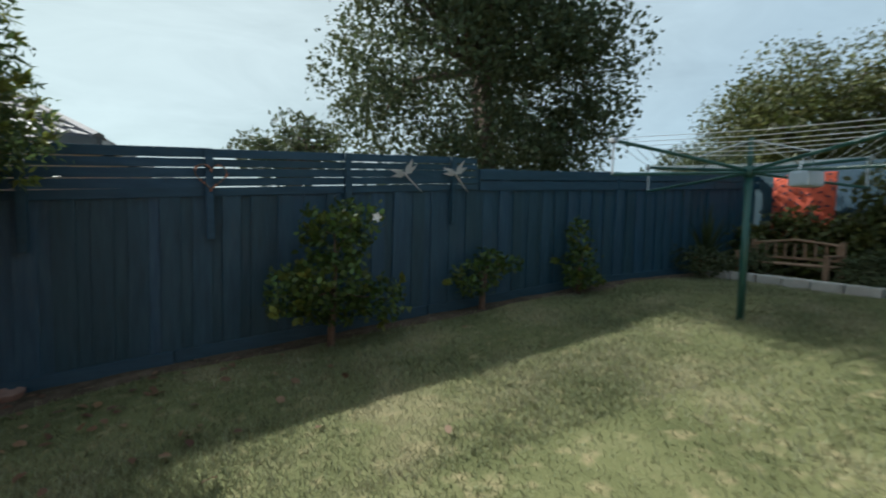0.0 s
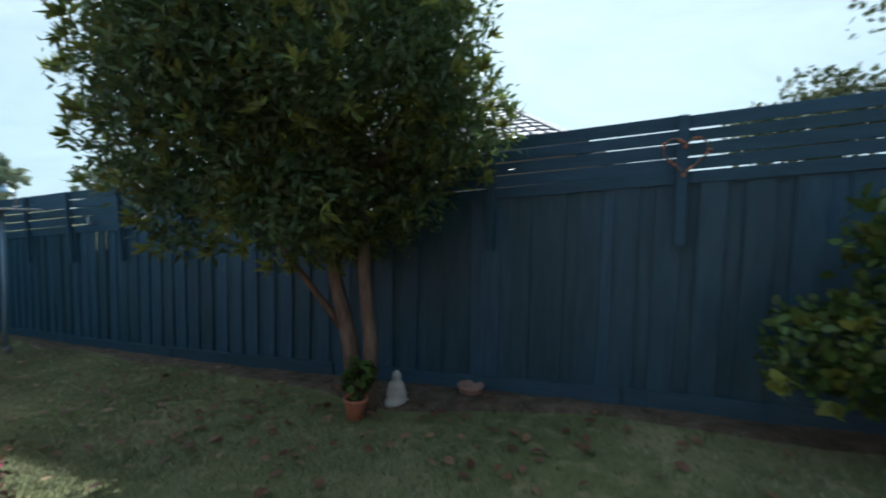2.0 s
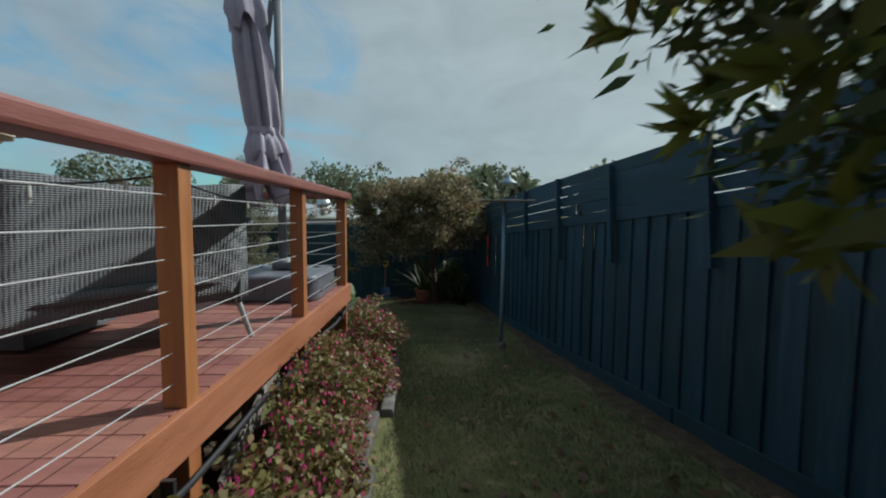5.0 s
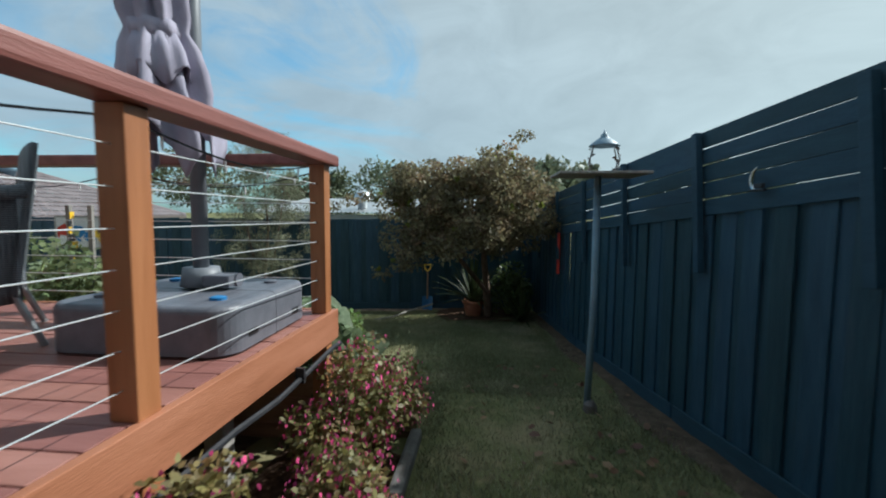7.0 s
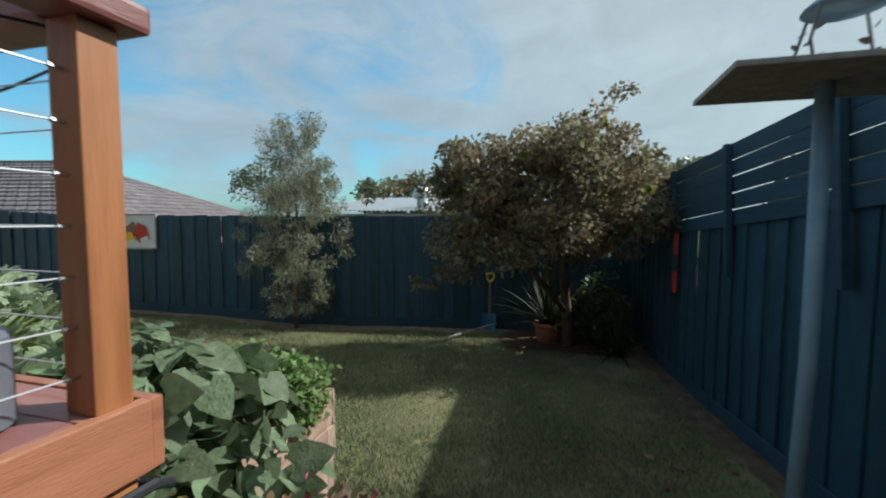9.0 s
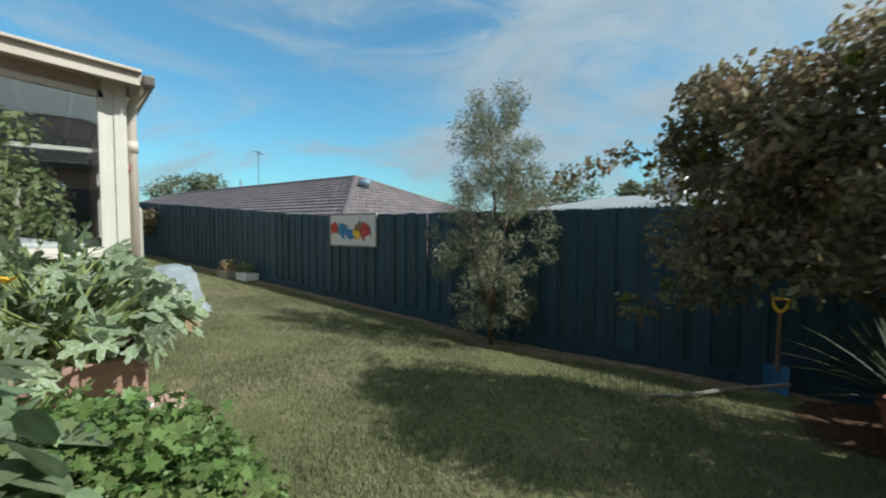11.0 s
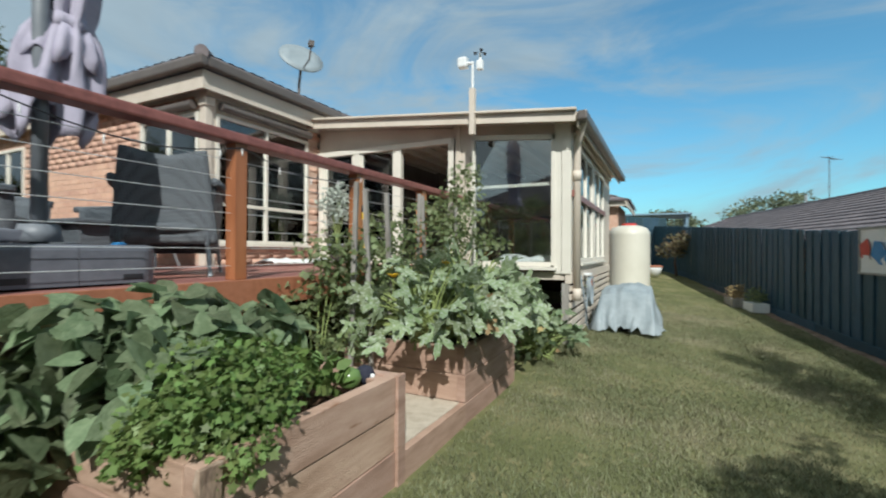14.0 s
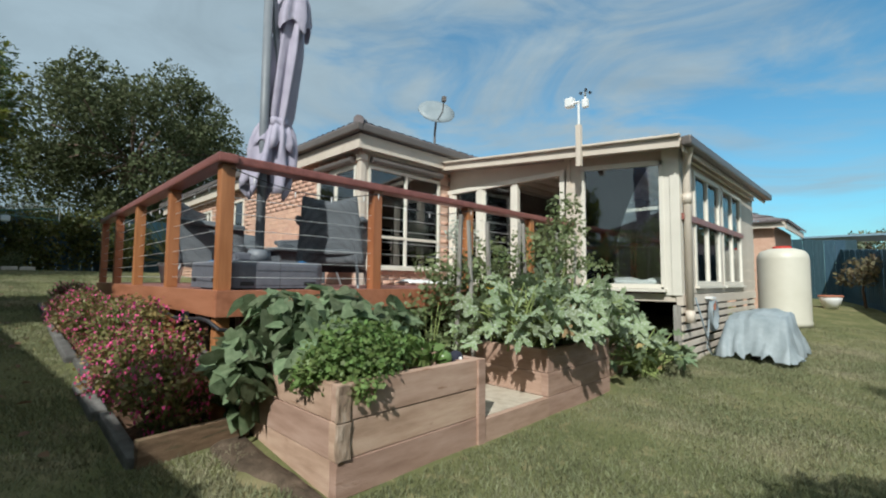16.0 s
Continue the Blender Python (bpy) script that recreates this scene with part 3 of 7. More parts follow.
# plinth board along the ground
for x in np.arange(-12.35, 8.4, 2.4):
    bm = bmesh.new()
    bar(bm, (x, nf(x) - 0.04, gz(x, nf(x)) + 0.05), (x + 2.38, nf(x + 2.38) - 0.04, gz(x + 2.38, nf(x + 2.38)) + 0.05), 0.022, 0.16, 0.003)
    part("plinth_board", bm, M_FENCE_BACK, north)
for x in np.arange(-12.35, 8.4, 2.4):
    for dz in (0.25, 1.2):
        bm = bmesh.new()
        bar(bm, (x, nf(x) + 0.05, pal_top(min(x, 2.6)) - 1.5 + dz), (x + 2.4, nf(x + 2.4) + 0.05, pal_top(min(x + 2.4, 2.6)) - 1.5 + dz), 0.04, 0.07)
        part("back_rail", bm, M_FENCE_BACK, north)
# slatted extension: battens every 1.2 m, five slats a bay
bay, x0 = 2.42, -12.2
SLATS = 5
while x0 < 2.5:
    x1 = min(x0 + bay, 2.66)
    for k in range(SLATS):
        f0, f1 = k / SLATS, (k + 1) / SLATS
        lo0, hi0 = pal_top(min(x0, 2.6)) - 0.03, north_top(x0)
        lo1, hi1 = pal_top(min(x1, 2.6)) - 0.03, north_top(x1)
        gap = prng.uniform(0.007, 0.013) + (0.007 if k == 3 else 0.0)
        bm = bmesh.new()
        za, zb = lo0 + (hi0 - lo0) * (f0 + f1) / 2, lo1 + (hi1 - lo1) * (f0 + f1) / 2 + prng.uniform(-0.004, 0.004)
        bar(bm, (x0 + 0.004, nf(x0) - 0.032, za), (x1 - 0.004, nf(x1) - 0.032, zb), 0.018, (hi0 - lo0) / SLATS - gap, 0.003)
        part("slat", bm, M_FENCE_BACK, north)
    for xb in (x0, x0 + bay / 2):
        if xb < 2.66:
            bm = bmesh.new()
            box(bm, -0.03, 0.03, -0.022, 0.022, 0, north_top(xb) - pal_top(min(xb, 2.6)) + 0.395, 0.004)
            ob = part("batten", bm, M_FENCE_BACK, north)
            lean = 6.5 if xb < -3 else 1.0
            ob.matrix_basis = pose(xb + 0.11 * lean / 6.5, nf(xb) - 0.066, pal_top(min(xb, 2.6)) - 0.40, 0, -lean, ANG)
    x0 += bay
# capping board on the plain stretch
for x in np.arange(2.7, 8.4, 2.4):
    for dz in (-0.07, -0.2):
        bm = bmesh.new()
        bar(bm, (x, nf(x) - 0.034, pal_top(x) + dz), (x + 2.38, nf(x + 2.38) - 0.034, pal_top(x + 2.38) + dz), 0.02, 0.11, 0.003)
        part("capping_board", bm, M_FENCE_BACK, north)

# ---- west fence ----
west = thing("fence_west", 0, 0, 0, "navy painted timber paling fence with plain tops", "fence", kind="structure")
WANG = 90 + math.degrees(math.atan(0.1833))
wmesh = paling_mesh("paling", PAL + 0.03, 1.86)


def west_top(y):
    return 1.04 + 0.062 * max(0.0, -y - 5.8)


y, i = 3.0, 0
while y > -19.5:
    ob = part("paling", wmesh, M_FENCE, west)
    ob.matrix_basis = pose(wf(y) + (0.0175 if i % 2 else 0), y, west_top(y) - 1.86 + prng.uniform(-0.012, 0.008), prng.uniform(-0.3, 0.3), prng.uniform(-0.4, 0.4), WANG)
    y -= PAL
    i += 1
for y in np.arange(3.0, -19, -2.4):
    bm = bmesh.new()
    bar(bm, (wf(y) + 0.03, y, gz(wf(y), y) + 0.06), (wf(y - 2.38) + 0.03, y - 2.38, gz(wf(y - 2.38), y - 2.38) + 0.06), 0.022, 0.16, 0.003)
    part("plinth_board", bm, M_FENCE_BACK, west)
# far south and east closing fences
south = thing("fence_south", 0, 0, 0, "dark timber paling fence across the far side", "fence", kind="structure")
smesh = paling_mesh("paling", 0.30, 2.25)
for i in range(70):
    ob = part("paling", smesh, M_FENCE, south)
    x = -9.2 + i * 0.304
    ob.matrix_basis = pose(x, -19.4, gz(x, -19.4) - 0.05, 0, 0, 0)
east = thing("fence_east", 0, 0, 0, "dark navy paling fence behind the hedge", "fence", kind="structure")
for i in range(82):
    y = 5.1 - i * 0.304
    ob = part("paling", smesh, M_FENCE, east)
    ob.matrix_basis = pose(8.95, y, gz(8.95, y) - 0.40, 0, 0, 90)

# ---- deck ----
DZ = 0.56


def yf(x):
    return 1.14 - 0.03 * (x + 6.75)


deck = thing("deck", -6.75, 1.1, DZ, "reddish stained timber deck raised on posts", "deck", kind="structure")
deck.matrix_basis = Matrix.Identity(4)
W = 0.138
x = -6.76
i = 0
while x < -0.85:
    y0 = -3.72 if x < -4.33 else -1.78
    cuts = [y0, (y0 + (1.4 if i % 2 else 2.3)), yf(x) - 0.035]
    cuts = [c for c in cuts if c <= yf(x) - 0.03]
    for a, b in zip(cuts, cuts[1:]):
        if b - a > 0.1:
            bm = bmesh.new()
            box(bm, x, x + W - 0.006, a + 0.002, b - 0.002, DZ - 0.024, DZ + prng.uniform(-0.0015, 0.0015), 0.003)
            part("deck_board", bm, M_DECK, deck)
    x += W
    i += 1
bm = bmesh.new()
bar(bm, (-6.77, yf(-6.77) - 0.012, DZ - 0.088), (-0.86, yf(-0.86) - 0.012, DZ - 0.088), 0.034, 0.178, 0.004)
part("fascia_board", bm, M_FASCIA, deck, "oiled orange-brown fascia board")
bm = bmesh.new()
bar(bm, (-6.785, yf(-6.77) + 0.004, DZ - 0.088), (-6.785, -3.7, DZ - 0.088), 0.034, 0.178, 0.004)
part("fascia_board", bm, M_FASCIA, deck, "oiled orange-brown fascia board")
for y in np.arange(-3.2, 0.95, 0.9):
    bm = bmesh.new()
    box(bm, -6.74, -0.9, y - 0.022, y + 0.022, DZ - 0.20, DZ - 0.028)
    part("joist", bm, M_GREYWOOD, deck, "grey bearer timbers")
for px in (-6.2, -5.2, -4.2, -3.2, -2.2, -1.2):
    for py in (0.72, -0.6):
        bm = bmesh.new()
        g = gz(px, py)
        box(bm, px - 0.05, px + 0.05, py - 0.05, py + 0.05, g - 0.1, DZ - 0.19, 0.004)
        part("stump", bm, M_GREYWOOD, deck, "weathered grey stumps")
bm = bmesh.new()
for a, b in (((-5.2, 0.95, DZ - 0.22), (-4.3, 0.92, gz(-4.3, 0.9) + 0.06)),):
    bar(bm, a, b, 0.022, 0.10, 0.003)
part("brace_board", bm, M_GREYWOOD, deck)

rail = thing("deck_balustrade", 0, 0, 0, "timber post balustrade with steel wires round the deck", "balustrade")
POSTS = [(-6.70, 1.075), (-5.31, 1.035), (-3.83, 1.0), (-2.40, 0.955), (-1.0, 0.91)]
WPOSTS = [(-6.71, -0.20), (-6.71, -1.455), (-6.71, -2.66)]


def rail_h(x):
    """Height of the post tops over the deck, rising a little towards the east."""
    return 0.872 + 0.013 * (x + 6.7)


for px, py in POSTS + WPOSTS:
    bm = bmesh.new()
    box(bm, -0.045, 0.045, -0.045, 0.045, 0, rail_h(px), 0.004)
    ob = part("post", bm, M_POST, rail, "oiled orange-brown post")
    ob.matrix_basis = pose(px, py, DZ, 0, 0, prng.uniform(-1.0, 1.0))
for px, py in POSTS + WPOSTS[:2]:
    bm = bmesh.new()
    g = gz(px, py)
    box(bm, px - 0.045, px + 0.045, py - 0.045, py + 0.045, g - 0.1, DZ - 0.182, 0.004)
    part("post_foot", bm, M_POST, rail)
bm = bmesh.new()
bar(bm, (-6.80, yf(-6.8) - 0.045, DZ + 0.033 + rail_h(-6.8)), (-0.9, 0.91, DZ + 0.033 + rail_h(-0.9)), 0.135, 0.066, 0.014)
part("handrail", bm, M_RAIL, rail, "dark red-brown moulded handrail")
bm = bmesh.new()
bar(bm, (-6.71, 1.028, DZ + 0.903), (-6.71, -3.72, DZ + 0.903), 0.135, 0.066, 0.014)
part("handrail", bm, M_RAIL, rail, "dark red-brown moulded handrail")
for k in range(7):
    z = DZ + 0.09 + k * 0.112
    for pts in ([(p[0], p[1], DZ + (0.09 + k * 0.112) * rail_h(p[0]) / 0.872) for p in POSTS], [(-6.71, 1.07, z)] + [(p[0], p[1], z) for p in WPOSTS] + [(-6.71, -3.7, z)]):
        bm = bmesh.new()
        tube(bm, pts, 0.0023, 5)
        part("wire", bm, M_WIRE, rail, "thin steel wire")
for px, py in POSTS[:1]:
    for k in range(7):
        bm = bmesh.new()
        tube(bm, [(px + 0.045, py, DZ + 0.09 + k * 0.112), (px + 0.075, py, DZ + 0.09 + k * 0.112)], 0.006, 6)
        part("wire_fitting", bm, M_STEEL, rail, "small swaged wire ends")
# string of clear party lights under the handrail
lights = thing("light_string", -6.7, -0.2, DZ + 0.8, "thin cable of small clear bulbs under the handrail", "string lights")
lights.matrix_basis = Matrix.Identity(4)
bm = bmesh.new()
pts = []
for (ax, ay), (bx, by) in (((-6.70, 1.06), (-6.71, -0.2)), ((-6.71, -0.2), (-6.71, -1.455))):
    for k in range(9):
        f = k / 8
        pts.append((ax + (bx - ax) * f - 0.05, ay + (by - ay) * f, DZ + 0.845 - 0.10 * math.sin(math.pi * f)))
tube(bm, pts, 0.004, 5)
fp = []
for (ax, ay), (bx, by) in zip(POSTS, POSTS[1:4]):
    for k in range(9):
        f = k / 8
        fp.append((ax + (bx - ax) * f, ay - 0.055, DZ + 0.865 - 0.07 * math.sin(math.pi * f)))
tube(bm, fp, 0.004, 5)
part("cable", bm, M_BLACK, lights)
for k, p in enumerate((pts + fp)[1::2]):
    bm = bmesh.new()
    tube(bm, [(p[0], p[1], p[2]), (p[0], p[1], p[2] - 0.018), (p[0], p[1], p[2] - 0.035), (p[0], p[1], p[2] - 0.05)], [0.003, 0.005, 0.005, 0.002], 6)
    part("bulb", bm, M_WHITEPLASTIC, lights)
# black conduit sagging below the fascia
hose = thing("black_conduit", 0, 0, 0, "black plastic conduit slung below the deck edge", "pipe")
bm = bmesh.new()
cp = [(-6.83, 0.9, DZ - 0.30), (-6.83, 1.13, DZ - 0.25), (-6.75, yf(-6.7) + 0.03, DZ - 0.20)]
for k in range(13):
    xx = -6.6 + k * 0.32
    cp.append((xx, yf(xx) + 0.03, DZ - 0.195 - 0.03 * math.sin(k * 0.9) ** 2 - 0.004 * k))
tube(bm, cp, 0.014, 7)
part("pipe", bm, M_BLACK, hose)
for xx in (-6.2, -4.9, -3.6):
    bm = bmesh.new()
    box(bm, xx - 0.01, xx + 0.01, yf(xx) + 0.006, yf(xx) + 0.05, DZ - 0.24, DZ - 0.165)
    part("clip", bm, M_BLACK, hose)

# ---- house ----
house = thing("house", -4.2, -1.8, DZ, "brick house with corner windows, cream trim and dark gutter", "house", kind="structure")
house.matrix_basis = Matrix.Identity(4)
NX, NY = -4.22, -1.78     # bay corner
EAVE = 2.72


def window(parent, name, along, a0, a1, plane, z0, z1, mullions, transoms, out, label, fw=0.045):
    """A framed window in a wall along x or y; out is the outward sign of the wall's normal."""
    win = new(name)
    win.parent = parent
    tagged(win, label)

    def rect(s0, s1, d0, d1, q0, q1, bm):
        d0, d1 = plane + out * d0, plane + out * d1
        if along == "x":
            box(bm, s0, s1, min(d0, d1), max(d0, d1), q0, q1, 0.003)
        else:
            box(bm, min(d0, d1), max(d0, d1), s0, s1, q0, q1, 0.003)
    bm = bmesh.new()
    rect(a0, a0 + fw, -0.05, 0.03, z0, z1, bm)
    rect(a1 - fw, a1, -0.05, 0.03, z0, z1, bm)
    rect(a0 + fw, a1 - fw, -0.05, 0.03, z1 - fw, z1, bm)
    rect(a0 + fw, a1 - fw, -0.05, 0.03, z0, z0 + fw, bm)
    for mlt in mullions:
        rect(mlt - 0.02, mlt + 0.02, -0.045, 0.025, z0 + fw, z1 - fw, bm)
    for tz in transoms:
        rect(a0 + fw, a1 - fw, -0.04, 0.022, tz - 0.022, tz + 0.022, bm)
    part("window_frame", bm, M_WHITE, win)
    bm = bmesh.new()
    rect(a0 - 0.03, a1 + 0.03, -0.02, 0.07, z0 - 0.035, z0 - 0.002, bm)
    part("window_sill", bm, M_WHITE, win)
    cols = [a0 + fw] + sorted(mullions) + [a1 - fw]
    rowz = [z0 + fw] + sorted(transoms) + [z1 - fw]
    for c0, c1 in zip(cols, cols[1:]):
        for r0, r1 in zip(rowz, rowz[1:]):
            bm = bmesh.new()
            rect(c0, c1, -0.008, -0.002, r0, r1, bm)
            ob = part("pane", bm, M_GLASS, win)
            ob.visible_shadow = False
    return win


# inner shell of the main house
bm = boxes((NX + 0.12, 6.0, -1.9 - 6.0, -1.9 - 5.85, 0.3, 2.7), (NX + 0.12, 6.0, -7.9, -1.95, 0.42, 0.54))
part("inner_floor", bm, M_FLOORWOOD, house)
bm = boxes((NX - 0.02, 6.2, -7.9, -1.78, 2.62, 2.70))
part("ceiling_lining", bm, M_INSIDE, house)
bm = boxes((-1.7, -1.6, -7.8, -1.95, 0.5, 2.62), (6.0, 6.1, -7.9, -1.8, -0.3, 2.62))
part("inner_wall", bm, M_GREY_WEED, house)
# brick backing with window openings: north wall
WIN_N = [(-4.10, -2.93, 0.86, 2.44), (0.3, 1.5, 1.2, 2.44), (2.4, 3.0, 1.3, 2.4), (4.0, 5.2, 1.2, 2.4)]
rows = []
xprev = -2.93
for a0, a1, z0, z1 in WIN_N[1:]:
    rows.append((xprev, a0, NY - 0.22, NY + 0.002, 0.0, 2.70))
    rows.append((a0, a1, NY - 0.22, NY + 0.002, 0.0, z0))
    rows.append((a0, a1, NY - 0.22, NY + 0.002, z1, 2.70))
    xprev = a1
rows.append((xprev, 6.1, NY - 0.22, NY + 0.002, 0.0, 2.70))
rows.append((NX + 0.006, -2.93, NY - 0.22, NY + 0.002, 0.0, 0.82))
rows.append((NX - 0.002, NX + 0.22, -3.72, NY - 0.23, 0.0, 0.80))
rows.append((NX - 0.002, NX + 0.22, -3.72, -3.51, 0.81, 2.70))
part("brick_backing", boxes(*rows), M_MORTAR, house, "pale mortar joints")
window(house, "corner_window", "x", -4.10, -2.93, NY, 0.86, 2.44, [-3.5], [1.33], 1, "white framed corner window")
window(house, "corner_window", "y", -3.49, -1.90, NX, 0.83, 2.44, [-2.69], [1.33], -1, "white framed corner window")
for a0, a1, z0, z1 in WIN_N[1:]:
    window(house, "window", "x", a0, a1, NY, z0, z1, [(a0 + a1) / 2], [], 1, "white framed sliding window")
# cream corner post with fluted cap, roller blinds above the glass
bm = boxes((NX - 0.012, NX + 0.11, NY - 0.115, NY + 0.012, 0.56, 2.70), (NX - 0.03, NX + 0.06, NY - 0.06, NY + 0.03, 0.56, 2.60), (NX - 0.05, NX + 0.08, NY - 0.08, NY + 0.05, 2.50, 2.60), bevel=0.005)
part("corner_post", bm, M_CREAM, house, "cream corner post")
bm = bmesh.new()
tube(bm, [(-4.08, NY + 0.07, 2.52), (-2.95, NY + 0.07, 2.52)], 0.055, 12)
tube(bm, [(NX - 0.07, NY - 0.14, 2.52), (NX - 0.07, -3.48, 2.52)], 0.055, 12)
part("rolled_blind", bm, M_GUTTER, house, "dark rolled outdoor blinds")
# soffit, fascia and gutter
bm = boxes((NX - 0.14, 6.4, NY - 0.1, NY + 0.14, 2.70, 2.72), (NX - 0.14, NX + 0.1, -3.9, NY - 0.11, 2.70, 2.72))
part("soffit", bm, M_CREAM, house)
bm = boxes((NX - 0.14, 6.4, NY + 0.14, NY + 0.165, 2.64, 2.86), (NX - 0.165, NX - 0.142, -3.9, NY + 0.165, 2.64, 2.86), bevel=0.003)
part("fascia", bm, M_CREAM, house, "cream fascia")


def gutter_bm(a, b, side):
    bm = bmesh.new()
    bar(bm, a, b, 0.10, 0.115, 0.02)
    return bm


part("gutter", gutter_bm((NX - 0.27, NY + 0.22, 2.93), (6.5, NY + 0.22, 2.93), 1), M_GUTTER, house, "dark bronze gutter")
part("gutter", gutter_bm((NX - 0.22, NY + 0.17, 2.93), (NX - 0.22, -4.0, 2.93), 1), M_GUTTER, house, "dark bronze gutter")


def tiled_slope(name, parent, a, b, c, d, courses, mat=M_ROOF, pitch=0.3):
    """Roof plane from the eave a-b up to the ridge d-c, laid in overlapping courses of wavy tiles."""
    A, B, C, D = (Vector(p) for p in (a, b, c, d))
    n = (B - A).cross(D - A).normalized()
    if n.z < 0:
        n = -n
    verts, faces = [], []
    for k in range(courses):
        f0, f1 = k / courses, (k + 1.25) / courses
        f1 = min(f1, 1.0)
        l0, r0 = A.lerp(D, f0), B.lerp(C, f0)
        l1, r1 = A.lerp(D, f1), B.lerp(C, f1)
        cols = max(2, int((r0 - l0).length / pitch))
        for j in range(cols):
            g0, g1 = j / cols, (j + 1) / cols
            base = len(verts)
            for (p, q, up) in ((l0, r0, 0.045), (l1, r1, 0.008)):
                for g, w in ((g0, 0.0), ((g0 * 3 + g1) / 4, 0.018), ((g0 + g1) / 2, 0.006), ((g0 + g1 * 3) / 4, 0.018), (g1, 0.0)):
                    verts.append(p.lerp(q, g) + n * (up + w))
            for m in range(4):
                faces.append((base + m, base + m + 1, base + 6 + m, base + 5 + m))
            base2 = len(verts)
            for g in (g0, g1):
                verts.append(l0.lerp(r0, g) + n * 0.0)
            faces.append((base, base2, base2 + 1, base + 4))
    me = raw_mesh(name, [tuple(v) for v in verts], faces, mat)
    return part(name, me, mat, parent, kind="stuff")


RX = NX - 0.24
tiled_slope("roof_tiles", house, (RX, NY + 0.24, 2.96), (6.5, NY + 0.24, 2.96), (6.5, -5.6, 4.15), (-0.4, -5.6, 4.15), 14)
tiled_slope("roof_tiles", house, (RX, -9.0, 2.96), (RX, NY + 0.24, 2.96), (-0.4, -5.6, 4.15), (-0.4, -5.7, 4.15), 14)
bm = bmesh.new()
tube(bm, [(RX, NY + 0.24, 3.02), (-0.4, -5.6, 4.19), (6.5, -5.6, 4.19)], 0.08, 8)
part("ridge_capping", bm, M_ROOF, house)
# meter pipe and wall lamp on the brick
lamp = new("wall_lamp")
lamp.parent = house
tagged(lamp, "small white wall lamp")
bm = bmesh.new()
tube(bm, [(-2.68, NY + 0.01, 2.05), (-2.68, NY + 0.12, 2.05), (-2.68, NY + 0.12, 1.92)], [0.02, 0.02, 0.05], 8)
part("lamp_head", bm, M_WHITE, lamp)
# satellite dish
dish = thing("satellite_dish", -3.25, -4.31, 3.42, "pale grey oval satellite dish on a roof bracket", "satellite dish", rz=62)
bm = bmesh.new()
bmesh.ops.create_uvsphere(bm, u_segments=28, v_segments=14, radius=1.0)
bmesh.ops.delete(bm, geom=[v for v in bm.verts if v.co.z > -0.82], context="VERTS")
bmesh.ops.transform(bm, matrix=pose(0, 0.12, 0.78, -62, 0, 0) @ Matrix.Diagonal((0.92, 0.74, 0.30, 1)) @ Matrix.Translation((0, 0, 0.9)), verts=bm.verts)
bmesh.ops.solidify(bm, geom=bm.faces, thickness=0.012)
part("reflector", bm, M_DISH, dish, "", True)
bm = bmesh.new()
tube(bm, [(0, 0, -0.42), (0, 0, 0.35), (0, 0.10, 0.62)], 0.024, 8)
part("mast", bm, M_GUTTER, dish)
bm = bmesh.new()
tube(bm, [(0, 0.1, 0.55), (0, 0.55, 0.62), (0, 0.62, 0.82)], 0.014, 6)
box(bm, -0.04, 0.04, 0.58, 0.68, 0.80, 0.90, 0.01)
part("feed_arm", bm, M_GUTTER, dish)

# ---- sunroom ----
sr = thing("sunroom", -8.2, -3.75, DZ, "cream weatherboard sunroom with large windows and sloping roof", "sunroom", kind="structure")
sr.matrix_basis = Matrix.Identity(4)
SY, SX = -3.75, -8.17


def roof_z(x):
    return 2.645 + 0.094 * (x - NX)


bm = boxes((SX + 0.1, NX, -8.1, SY - 0.06, 0.40, 0.54))
part("floor_slab", bm, M_FLOORWOOD, sr)
bm = bmesh.new()
bm.faces.new([bm.verts.new((x, -8.02, z)) for x, z in ((SX + 0.1, 0.54), (NX, 0.54), (NX, roof_z(NX) + 0.05), (SX + 0.1, roof_z(SX + 0.1) + 0.05))])
bm.normal_update()
bmesh.ops.solidify(bm, geom=bm.faces[:], thickness=0.08)
box(bm, NX - 0.06, NX, -8.0, SY - 0.06, 0.54, 2.6)
part("inner_wall", bm, M_GREY_WEED, sr)
# roof sheet and lining
bm = bmesh.new()
va = [bm.verts.new(p) for p in ((NX + 0.1, SY + 0.27, roof_z(NX) + 0.10), (SX - 0.14, SY + 0.27, roof_z(SX - 0.14) + 0.10), (SX - 0.14, -8.2, roof_z(SX - 0.14) + 0.10), (NX + 0.1, -8.2, roof_z(NX) + 0.10))]
bm.faces.new(va)
bm.normal_update()
bmesh.ops.solidify(bm, geom=bm.faces[:], thickness=0.06)
part("roof_sheet", bm, M_CREAM, sr)
for k in range(9):
    bm = bmesh.new()
    x = NX - 0.4 - k * 0.45
    bar(bm, (x, SY - 0.08, roof_z(x) - 0.02), (x, -8.0, roof_z(x) - 0.02), 0.045, 0.09)
    part("rafter", bm, M_WHITE, sr)
bm = bmesh.new()
bar(bm, (NX + 0.1, SY + 0.285, roof_z(NX + 0.1) + 0.055), (SX - 0.12, SY + 0.285, roof_z(SX - 0.12) + 0.055), 0.028, 0.135, 0.004)
bar(bm, (NX + 0.1, SY + 0.31, roof_z(NX + 0.1) + 0.122), (SX - 0.13, SY + 0.31, roof_z(SX - 0.13) + 0.122), 0.08, 0.03, 0.006)
part("barge_board", bm, M_CREAM, sr, "cream barge board")
bm = bmesh.new()
